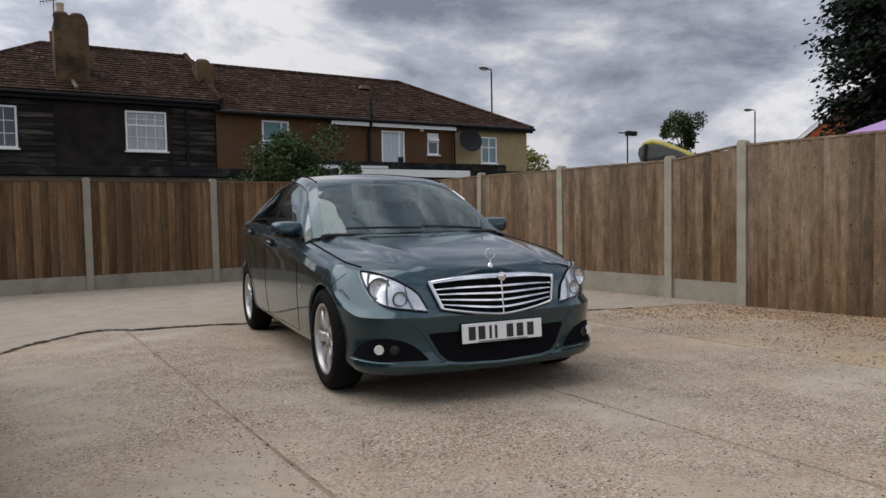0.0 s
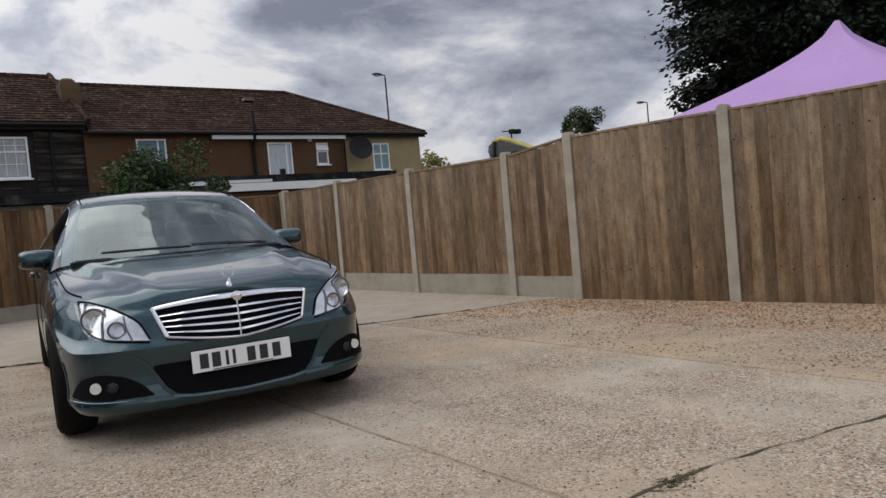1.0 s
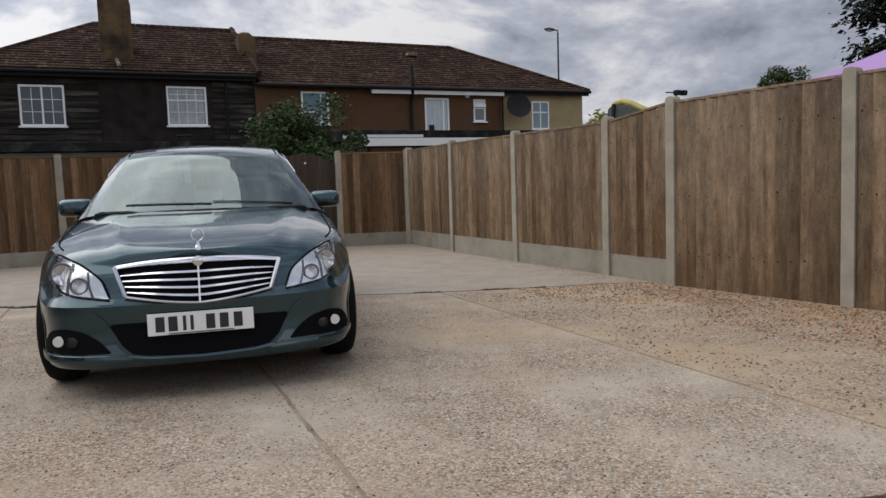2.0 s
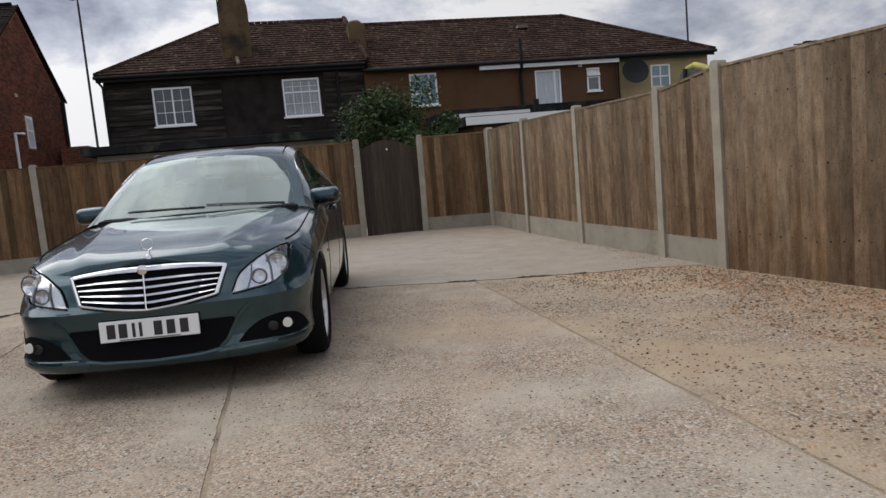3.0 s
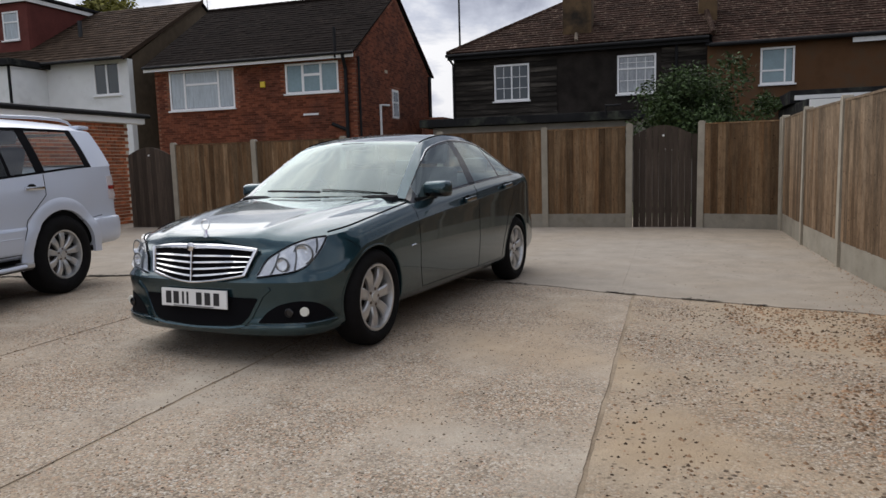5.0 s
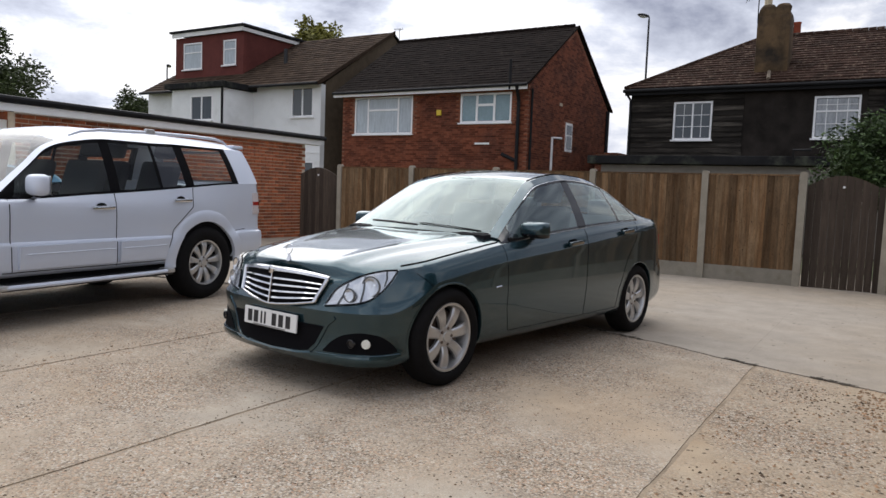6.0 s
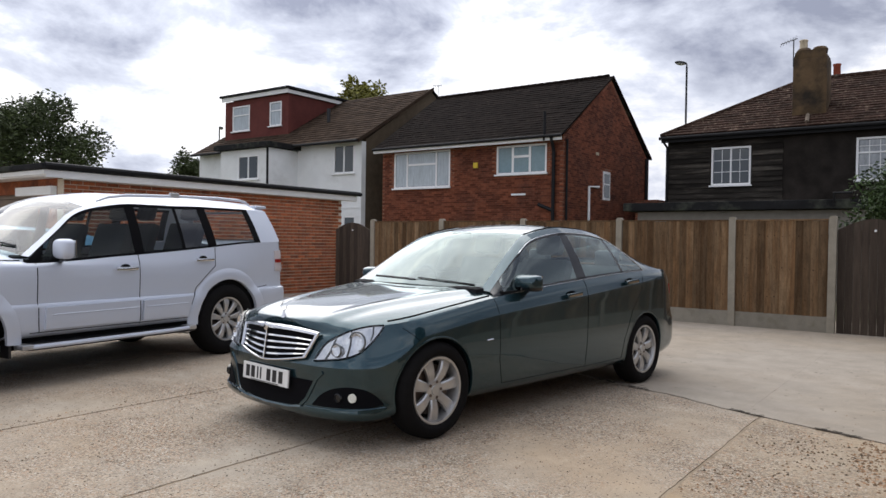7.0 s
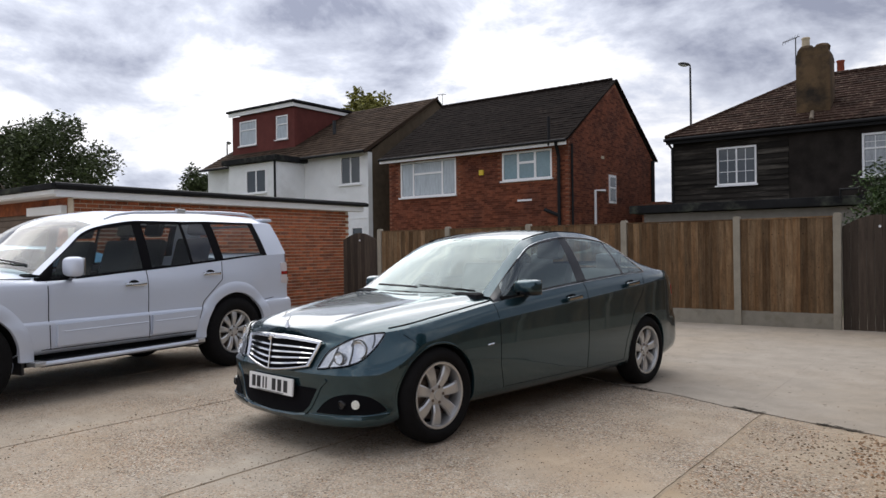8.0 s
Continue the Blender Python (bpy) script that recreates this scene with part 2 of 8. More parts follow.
M["tile_dark"] = material("dark concrete roof tile", (0.012, 0.0085, 0.007), 0.95, var=0.28, scale=1.4, fine=30, bump=0.3, island=0.25, tint=(0.05, 0.04, 0.032), tint_at=0.68, tint_scale=6, spec=0.06)
M["tile_brown"] = material("weathered brown roof tile", (0.050, 0.034, 0.024), 0.95, var=0.25, scale=1.4, fine=30, bump=0.3, island=0.3, spec=0.06)
M["hung"] = material("red hung tile", (0.115, 0.032, 0.026), 0.8, var=0.2, scale=2, fine=30, bump=0.2, island=0.3)
M["chimney"] = material("sooty chimney render", (0.105, 0.068, 0.036), 0.9, var=0.35, scale=2, fine=40, bump=0.4, tint=(0.030, 0.024, 0.018), tint_at=0.54, tint_scale=1.1)
M["pot"] = material("clay pot", (0.26, 0.065, 0.035), 0.8, var=0.2, bump=0.1)
M["pot_pale"] = material("buff clay pot", (0.5, 0.42, 0.3), 0.8, var=0.2, bump=0.1)
M["iron"] = plain("black iron", (0.014, 0.014, 0.015), 0.6, spec=0.15)
M["lamp_grey"] = material("painted steel column", (0.035, 0.036, 0.038), 0.5, metal=0.1, var=0.15, bump=0.05)
M["lamp_glass"] = plain("lamp bowl", (0.5, 0.5, 0.48), 0.2)
M["house_glass"] = plain("window glass", (0.05, 0.062, 0.07), 0.04, spec=0.55)
# on the red house this pale grey-blue paints the glass's reflection
M["curtain"] = material("pale curtain and painted reflection", (0.40, 0.45, 0.48), 0.5, var=0.2, scale=3, fine=12, bump=0.1, stretch=(6, 1, 0.5), coat=0.9)
M["net"] = material("net curtain behind glass", (0.30, 0.32, 0.33), 0.4, var=0.3, scale=3, fine=14, bump=0.1, stretch=(5, 1, 1), coat=0.8)
M["blue_glass"] = material("frosted blue window", (0.16, 0.25, 0.28), 0.35, var=0.15, scale=3, fine=20, bump=0.05, coat=0.8)
M["black"] = plain("black plastic", (0.012, 0.012, 0.013), 0.45)
# also backs the house windows, where its black paints the shade indoors
M["dark_in"] = plain("dark cabin trim and painted window shade", (0.011, 0.011, 0.012), 0.85, spec=0.12)
M["yellow"] = plain("yellow alarm box", (0.7, 0.5, 0.03), 0.4)
M["leaf"] = material("shrub leaf", (0.040, 0.066, 0.020), 0.6, var=0.3, scale=2, fine=8, bump=0, island=0.55, spec=0.25)
M["conifer"] = material("conifer spray", (0.011, 0.017, 0.010), 0.7, var=0.3, scale=1, fine=8, bump=0, island=0.5)
M["leaf_far"] = material("tree leaf", (0.050, 0.066, 0.024), 0.6, var=0.3, scale=0.5, fine=4, bump=0, island=0.5)
M["leaf_yellow"] = material("yellowing leaf", (0.20, 0.19, 0.05), 0.6, var=0.3, scale=1, fine=4, bump=0, island=0.5)
M["bark"] = material("bark", (0.07, 0.055, 0.04), 0.9, var=0.3, scale=4, fine=30, bump=0.5, stretch=(4, 4, 0.6))
M["tent"] = material("lilac tent cloth", (0.37, 0.235, 0.46), 0.65, var=0.06, scale=1, fine=20, bump=0.05)
M["orange_brick"] = material("orange brick gable", (0.33, 0.075, 0.03), 0.85, var=0.15, scale=3, fine=40, bump=0.2)
M["stone_small"] = material("loose stone", (0.25, 0.158, 0.095), 0.9, var=0.25, scale=8, fine=60, bump=0.2, island=0.6)
M["stone_dark"] = material("dark loose stone", (0.10, 0.068, 0.045), 0.9, var=0.25, scale=8, fine=60, bump=0.2, island=0.6)
M["moss"] = material("moss and dirt", (0.075, 0.058, 0.037), 0.95, var=0.4, scale=6, fine=60, bump=0.4)
M["moss_green"] = material("dark moss", (0.055, 0.054, 0.024), 0.95, var=0.4, scale=6, fine=60, bump=0.4)
M["dirt"] = material("dark crack dirt", (0.05, 0.042, 0.033), 0.95, var=0.4, scale=10, fine=90, bump=0.4)
M["joint"] = material("joint filler", (0.23, 0.178, 0.123), 0.95, var=0.3, scale=4, fine=70, bump=0.4, tint=(0.30, 0.24, 0.17), tint_at=0.52, tint_scale=1.7)


def concrete(name, base, sand, flecks, speck_scale, patch_at, bump, hollows=0.7, chip_scale=38.0, chips=0.12):
    """Exposed-aggregate concrete: pale paste, coloured stones and sandy wear."""
    m = bpy.data.materials.new(name)
    m.use_nodes = True
    n, l = m.node_tree.nodes, m.node_tree.links
    b = n["Principled BSDF"]
    b.inputs["Roughness"].default_value, b.inputs["Specular IOR Level"].default_value = 0.9, 0.3
    co = n.new("ShaderNodeTexCoord").outputs["Object"]

    def noise_of(s, detail=5.0, r=0.6):
        t = n.new("ShaderNodeTexNoise")
        t.inputs["Scale"].default_value, t.inputs["Detail"].default_value, t.inputs["Roughness"].default_value = s, detail, r
        l.new(co, t.inputs["Vector"])
        return t.outputs["Fac"]

    def ramp(source, a, c):
        r = n.new("ShaderNodeMapRange")
        r.inputs["From Min"].default_value, r.inputs["From Max"].default_value = a, c
        l.new(source, r.inputs["Value"])
        return r.outputs[0]

    def mixed(fac, a, c):
        x = n.new("ShaderNodeMix")
        x.data_type = "RGBA"
        for sock, v in ((x.inputs[0], fac), (x.inputs[6], a), (x.inputs[7], c)):
            if isinstance(v, tuple):
                sock.default_value = (*v, 1)
            elif isinstance(v, float):
                sock.default_value = v
            else:
                l.new(v, sock)
        return x.outputs[2]

    wob = n.new("ShaderNodeTexNoise")
    wob.inputs["Scale"].default_value, wob.inputs["Detail"].default_value = 55.0, 2.0
    l.new(co, wob.inputs["Vector"])
    wsc, wad = n.new("ShaderNodeVectorMath"), n.new("ShaderNodeVectorMath")
    wsc.operation = "SCALE"
    wsc.inputs["Scale"].default_value = 0.016
    l.new(wob.outputs["Color"], wsc.inputs[0])
    l.new(co, wad.inputs[0])
    l.new(wsc.outputs[0], wad.inputs[1])

    def cells(s):
        v = n.new("ShaderNodeTexVoronoi")
        v.inputs["Scale"].default_value = s
        l.new(wad.outputs[0], v.inputs["Vector"])
        sp = n.new("ShaderNodeSeparateColor")
        l.new(v.outputs["Color"], sp.inputs[0])
        return v.outputs["Distance"], sp.outputs

    def product(a, c):
        x = n.new("ShaderNodeMath")
        x.operation = "MULTIPLY"
        for sock, v in ((x.inputs[0], a), (x.inputs[1], c)):
            if isinstance(v, float):
                sock.default_value = v
            else:
                l.new(v, sock)
        return x.outputs[0]

    dist, rgb = cells(speck_scale)
    stone = n.new("ShaderNodeValToRGB")
    e = stone.color_ramp.elements
    e[0].position, e[0].color = 0.0, (0.09, 0.068, 0.052, 1)
    e[1].position, e[1].color = 1.0, (0.56, 0.52, 0.455, 1)
    for at, c in ((0.14, (0.19, 0.145, 0.105)), (0.3, (0.33, 0.268, 0.195)), (0.55, (0.42, 0.34, 0.248)), (0.7, (0.42, 0.24, 0.14)), (0.78, (0.465, 0.395, 0.305))):
        e.new(at).color = (*c, 1)
    l.new(rgb[0], stone.inputs[0])
    paste = mixed(ramp(noise_of(0.45), 0.42, 0.62), base, sand)
    show = product(ramp(noise_of(0.8, 4), patch_at, patch_at + 0.22), flecks)
    body = mixed(show, paste, stone.outputs[0])
    # dark hollows between the stones, and scattered dark chips
    body = mixed(product(product(ramp(dist, 0.42, 0.62), show), hollows), body, (0.11, 0.08, 0.055))
    d2, c2 = cells(chip_scale)
    chip = product(ramp(d2, 0.36, 0.24), ramp(c2[1], chips, chips - 0.03))
    body = mixed(product(chip, ramp(noise_of(1.3, 4), 0.34, 0.52)), body, (0.085, 0.06, 0.04))
    dark = ramp(noise_of(3.1, 6, 0.7), 0.3, 0.75)
    grime = n.new("ShaderNodeMapRange")
    grime.inputs["To Min"].default_value, grime.inputs["To Max"].default_value = 0.8, 1.12
    l.new(dark, grime.inputs["Value"])
    grain = n.new("ShaderNodeMapRange")
    grain.inputs["From Min"].default_value, grain.inputs["From Max"].default_value = 0.3, 0.7
    grain.inputs["To Min"].default_value, grain.inputs["To Max"].default_value = 0.86, 1.14
    l.new(noise_of(160, 2), grain.inputs["Value"])
    k = n.new("ShaderNodeMath")
    k.operation = "MULTIPLY"
    l.new(grime.outputs[0], k.inputs[0])
    l.new(grain.outputs[0], k.inputs[1])
    sc = n.new("ShaderNodeVectorMath")
    sc.operation = "SCALE"
    l.new(body, sc.inputs[0])
    l.new(k.outputs[0], sc.inputs["Scale"])
    l.new(sc.outputs[0], b.inputs["Base Color"])
    bp = n.new("ShaderNodeBump")
    bp.inputs["Strength"].default_value, bp.inputs["Distance"].default_value = bump, 0.006
    l.new(dist, bp.inputs["Height"])
    bp.invert = True
    l.new(bp.outputs[0], b.inputs["Normal"])
    return m


M["slab"] = concrete("exposed aggregate concrete", (0.41, 0.357, 0.285), (0.395, 0.308, 0.215), 0.82, 98, 0.36, 0.4, 0.5, 52.0, 0.22)
M["slab_rough"] = concrete("stony sand-washed concrete", (0.385, 0.312, 0.222), (0.36, 0.258, 0.155), 0.78, 84, 0.38, 0.5, 0.75, 30.0, 0.2)
M["slab_smooth"] = concrete("smooth floated concrete", (0.325, 0.284, 0.233), (0.32, 0.268, 0.206), 0.2, 90, 0.5, 0.15, 0.3, 22.0, 0.05)
M["earth"] = material("rough ground", (0.16, 0.14, 0.09), 0.95, var=0.3, scale=0.3, fine=8, bump=0.3, tint=(0.07, 0.09, 0.04), tint_at=0.5, tint_scale=0.2)

# ---- building helpers ----
def mesh_of(name, bm, mat, smooth=False, angle=40, out=None):
    """out: a height; faces then look away from the lengthwise axis at that height."""
    me = bpy.data.meshes.new(name)
    if out is None:
        bmesh.ops.recalc_face_normals(bm, faces=bm.faces)
    else:
        bm.normal_update()
        for f in list(bm.faces):
            c = f.calc_center_median()
            if f.normal.dot(Vector((c.x, 0.25 * (c.y - 1.6), c.z - out))) < 0:
                f.normal_flip()
    bm.to_mesh(me)
    bm.free()
    for m in mat if isinstance(mat, (list, tuple)) else [mat]:
        me.materials.append(m)
    if smooth:
        me.polygons.foreach_set("use_smooth", [True] * len(me.polygons))
        me.set_sharp_from_angle(angle=radians(angle))
    return me


def part(name, bm, mat, parent=None, label="", smooth=False, at=None, angle=40, out=None):
    """One bmesh as one mesh object under a thing or a part."""
    ob = new(name, bm if isinstance(bm, bpy.types.Mesh) else mesh_of(name, bm, mat, smooth, angle, out))
    if at is not None:
        ob.matrix_basis = at
    if parent is not None:
        ob.parent = parent
    return tagged(ob, label)


def thing(name, label, category, at=None, group="", kind=""):
    ob = new(name)
    ob.empty_display_size = 0.1
    if at is not None:
        ob.matrix_basis = at
    return tagged(ob, label, category, group, kind)


def box(bm, x0, x1, y0, y1, z0, z1, bevel=0.0):
    vs = [bm.verts.new(c) for c in ((x0, y0, z0), (x1, y0, z0), (x1, y1, z0), (x0, y1, z0), (x0, y0, z1), (x1, y0, z1), (x1, y1, z1), (x0, y1, z1))]
    fs = [bm.faces.new([vs[i] for i in f]) for f in ((0, 3, 2, 1), (4, 5, 6, 7), (0, 1, 5, 4), (1, 2, 6, 5), (2, 3, 7, 6), (3, 0, 4, 7))]
    if bevel:
        bmesh.ops.bevel(bm, geom=list({e for f in fs for e in f.edges}), offset=bevel, segments=2, affect="EDGES", profile=0.6)
    return bm


def boxed(*args, **kw):
    return box(bmesh.new(), *args, **kw)


def prism(bm, pts, axis, a, b):
    """A polygon of (u, v) points pushed along an axis from a to b. For x: u, v = y, z; for y: x, z; for z: x, y."""
    def at(u, v, w):
        return {"x": (w, u, v), "y": (u, w, v), "z": (u, v, w)}[axis]
    lo, hi = [bm.verts.new(at(u, v, a)) for u, v in pts], [bm.verts.new(at(u, v, b)) for u, v in pts]
    bm.faces.new(lo[::-1])
    bm.faces.new(hi)
    for i in range(len(pts)):
        j = (i + 1) % len(pts)
        bm.faces.new((lo[i], lo[j], hi[j], hi[i]))
    return bm


def tube(bm, path, r, sides=10, caps=True):
    """A round bar along points; r is one radius or one for each point."""
    pts = [Vector(p) for p in path]
    rs = r if isinstance(r, (list, tuple)) else [r] * len(pts)
    rings = []
    up = None
    for i, p in enumerate(pts):
        d = (pts[min(i + 1, len(pts) - 1)] - pts[max(i - 1, 0)]).normalized()
        if up is None:
            up = Vector((0, 0, 1)) if abs(d.z) < 0.9 else Vector((1, 0, 0))
        s = d.cross(up).normalized()
        up = s.cross(d).normalized()
        rings.append([bm.verts.new(p + rs[i] * (math.cos(a) * s + math.sin(a) * up)) for a in (2 * math.pi * k / sides for k in range(sides))])
    for a, b in zip(rings, rings[1:]):
        for k in range(sides):
            bm.faces.new((a[k], a[(k + 1) % sides], b[(k + 1) % sides], b[k]))
    if caps:
        bm.faces.new(rings[0][::-1])
        bm.faces.new(rings[-1])
    return bm


def lathe(bm, profile, axis="x", steps=40, at=(0, 0, 0)):
    """Turns (along, radius) points round an axis."""
    c = Vector(at)
    rings = []
    for w, r in profile:
        ring = []
        for k in range(steps):
            a = 2 * math.pi * k / steps
            u, v = r * math.cos(a), r * math.sin(a)
            ring.append(bm.verts.new(c + Vector({"x": (w, u, v), "y": (u, w, v), "z": (u, v, w)}[axis])))
        rings.append(ring)
    for a, b in zip(rings, rings[1:]):
        for k in range(steps):
            bm.faces.new((a[k], a[(k + 1) % steps], b[(k + 1) % steps], b[k]))
    return bm


def grid_faces(bm, rows, closed=False):
    """Faces between rows of points; rows of equal length."""
    vs = [[bm.verts.new(p) for p in row] for row in rows]
    out = []
    for a, b in zip(vs, vs[1:]):
        m = len(a)
        for k in range(m if closed else m - 1):
            out.append(bm.faces.new((a[k], a[(k + 1) % m], b[(k + 1) % m], b[k])))
    return vs, out


def smooth_line(xs, ys, at):
    """A smooth curve through knots (monotone cubic)."""
    xs, ys = np.asarray(xs, float), np.asarray(ys, float)
    d = np.diff(ys) / np.diff(xs)
    m = np.concatenate([[d[0]], np.where(d[:-1] * d[1:] > 0, 2 * d[:-1] * d[1:] / np.where(d[:-1] + d[1:] == 0, 1, d[:-1] + d[1:]), 0.0), [d[-1]]])
    q = np.clip(np.asarray(at, float), xs[0], xs[-1])
    i = np.clip(np.searchsorted(xs, q, side="right") - 1, 0, len(xs) - 2)
    h = xs[i + 1] - xs[i]
    s = (q - xs[i]) / h
    return (2 * s**3 - 3 * s**2 + 1) * ys[i] + (s**3 - 2 * s**2 + s) * h * m[i] + (-2 * s**3 + 3 * s**2) * ys[i + 1] + (s**3 - s**2) * h * m[i + 1]


rnd = random.Random(7)

# ---- ground ----
# The yard is cast in bays with joints along y; north of a ragged crack the concrete is smooth.
CRACK = [(-9.0, 4.2), (-4.0, 4.8), (-0.5, 5.3), (0.3, 5.55), (0.95, 6.35), (1.5, 6.8), (1.9, 6.62), (2.5, 6.46), (3.4, 6.0), (4.2, 5.62), (4.85, 5.37), (5.45, 5.11), (6.4, 4.79), (7.1, 4.62), (7.8, 4.3)]
JOINTS = [-2.3, -0.25, 1.73, 3.51, 5.62]


def crack_y(x):
    return float(smooth_line([p[0] for p in CRACK], [p[1] for p in CRACK], [x])[0]) + 0.035 * noise.noise((x * 2.3, 0.5, 0)) + 0.02 * noise.noise((x * 9.0, 3.5, 0))


def crack_w(x):
    """Half width of the crack: broad and ragged towards the garage, finer by the side fence."""
    wide = 0.030 if x % 30 < 3.2 else 0.008
    return wide * (0.35 + 1.0 * abs(noise.noise((x * 6.0, 1.5, 0))) + 0.7 * abs(noise.noise((x * 17.0, 6.5, 0))))


def east_edge(y):
    """The right fence's line, which bends outwards near the camera."""
    return 7.68 if y > 4.1 else 7.7 + (4.1 - y) * 0.15


ground = thing("ground", "pale exposed-aggregate concrete yard cast in jointed bays", "ground", kind="structure")
earth = part("ground_sheet", grid_faces(b := bmesh.new(), [[(x, y, -0.05) for x in (-1500, -60, 60, 1500)] for y in (-1500, -60, 60, 1500)]) and b, M["earth"], ground, "rough earth and grass beyond the yard")


def slab(x0, x1, y_of, name, mat, south=-14.0, north=None, top=0.0):
    """One concrete bay between two joints, cut along the crack."""
    bm = bmesh.new()
    n = max(2, int((x1 - x0) / 0.06))
    xs = [x0 + (x1 - x0) * i / n for i in range(n + 1)]
    if north is None:
        # chipped, slightly wavering sides along the joints
        edge = [(x, y_of(x)) for x in xs]
        def side(x, s, a, c):
            m = int((c + 3.0) / 0.05)
            ys = [-3.0 + (c - 0.02 + 3.0) * i / m for i in range(m)]
            return [(x + s * (0.004 + 0.006 * noise.noise((x, y * 3.0, s)) + 0.010 * max(0.0, noise.noise((x + s, y * 13.0, 4.0)))), y) for y in ys]
        ring = [(x0, south), (x1, south)] + side(x1, -1, x1, edge[-1][1]) + edge[::-1] + side(x0, 1, x0, edge[0][1])[::-1]
    else:
        edge = [(x, y_of(x)) for x in xs]
        ring = edge + [(x1, north), (x0, north)]
    lo, hi = [bm.verts.new((x, y, -0.04)) for x, y in ring], [bm.verts.new((x, y, top)) for x, y in ring]
    bm.faces.new(hi)
    for i in range(len(ring)):
        j = (i + 1) % len(ring)
        bm.faces.new((lo[i], lo[j], hi[j], hi[i]))
    return part(name, bm, mat, ground)


edges = [-14.0] + JOINTS + [10.2]
for a, c in zip(edges, edges[1:]):
    slab(a + 0.006, c - 0.006, lambda x: crack_y(x) - crack_w(x), "concrete_bay", M["slab_rough"] if a > 5 else M["slab"])
for a, c in ((-14.0, 1.4), (1.4, 5.5), (5.5, 10.2)):
    slab(a + 0.0005, c - 0.0005, lambda x: crack_y(x) + crack_w(x + 30) * 0.6, "smooth_bay", M["slab_smooth"], north=13.4, top=0.006)
part("joint_filler", boxed(-13.9, 10.1, -14, 13.3, -0.045, -0.004), M["joint"], ground, "dark filler in the joints and crack")

# dark dirt along the crack, and the mossy crack near the right-hand corner
bm = bmesh.new()
for i in range(1500):
    x = -3 + 10.7 * rnd.random()
    y = crack_y(x) + rnd.gauss(-0.008, 0.022 if x < 3.2 else 0.012)
    r = 0.004 + (0.016 if x < 3.2 else 0.008) * rnd.random()
    if x > 3.2 and noise.noise((x * 3.0, 0.0, 9.0)) < 0.1:
        continue
    ring = [bm.verts.new((x + r * (1.6 + 0.8 * rnd.random()) * math.cos(a), y + r * 0.8 * math.sin(a), 0.009 + 0.004 * rnd.random())) for a in (0, 1.05, 2.1, 3.14, 4.2, 5.2)]
    bm.faces.new(ring)
part("crack_dirt", bm, M["dirt"], ground, "dark dirt lodged in the crack")["kind"] = "stuff"


def seam(points, width, name, mat, label):
    bm = bmesh.new()
    rows = []
    dense = []
    for (xa, ya), (xb, yb) in zip(points, points[1:]):
        for i in range(12):
            dense.append((xa + (xb - xa) * i / 12, ya + (yb - ya) * i / 12))
    dense.append(points[-1])
    for x, y in dense:
        j = 0.03 * noise.noise((x * 4, y * 4, 2.0))
        w = width * max(0.12, 0.15 + 1.5 * noise.noise((x * 5, y * 5, 5.0)) + 0.8 * abs(noise.noise((x * 19, y * 19, 1.0))))
        rows.append([(x + j, y + j - w, 0.004), (x + j, y + j + w, 0.004)])
    grid_faces(bm, rows)
    return part(name, bm, mat, ground, label)


seam([(3.53, 0.34), (3.7, 0.325), (3.95, 0.295), (4.38, 0.22), (4.6, 0.17), (4.89, 0.1), (5.6, -0.16)], 0.011, "mossy_crack", M["moss"], "crack filled with dirt and moss")
seam([(3.74, 0.31), (3.82, 0.23), (3.88, 0.0), (3.92, -0.2), (3.95, -0.5)], 0.006, "mossy_crack", M["moss"], "")
bm = bmesh.new()
for i in range(90):
    x, y = 3.90 + rnd.gauss(0, 0.05), 0.30 + rnd.gauss(0, 0.025)
    for k in range(3):
        a = rnd.random() * 6.3
        h = 0.003 + 0.006 * rnd.random()
        bm.faces.new([bm.verts.new(c) for c in ((x, y, 0.0), (x + 0.008 * math.cos(a), y + 0.008 * math.sin(a), 0.0), (x + 0.02 * math.cos(a + 0.6), y + 0.02 * math.sin(a + 0.6), h))])
part("moss_tuft", bm, M["moss_green"], ground, "tufts of moss")["kind"] = "stuff"

# loose stones over the sandy bay and thinly elsewhere
bm_v, bm_f = [], []


def pebble(x, y, r):
    o = len(bm_v)
    t = rnd.random() * 6.3
    for k in range(5):
        a = t + 1.2566 * k
        bm_v.append((x + r * (0.8 + 0.4 * rnd.random()) * math.cos(a), y + r * (0.8 + 0.4 * rnd.random()) * math.sin(a), 0.0))
    bm_v.append((x, y, r * (0.5 + 0.5 * rnd.random())))
    for k in range(5):
        bm_f.append((o + k, o + (k + 1) % 5, o + 5))


for i in range(5200):
    x, y = 5.65 + 2.6 * rnd.random() ** 0.8, -1.5 + 6.2 * rnd.random()
    if y < crack_y(x) + 0.15 and x < east_edge(y) - 0.05:
        pebble(x, y, 0.003 + 0.009 * rnd.random() ** 2)
for i in range(2600):
    x, y = 0.2 + 5.2 * rnd.random(), -0.6 + 6 * rnd.random()
    pebble(x, y, 0.002 + 0.005 * rnd.random() ** 2)
for i in range(6500):
    y = 0.3 + 10.0 * rnd.random() ** 1.5
    x = east_edge(y) - 0.04 - abs(rnd.gauss(0, 0.34 if y < 5.5 else 0.07))
    pebble(x, y, 0.004 + 0.012 * rnd.random() ** 1.5)
for i in range(900):
    x, y = 1.73 + rnd.gauss(0, 0.12), 0.4 + 5.4 * rnd.random()
    pebble(x, y, 0.002 + 0.007 * rnd.random() ** 2)
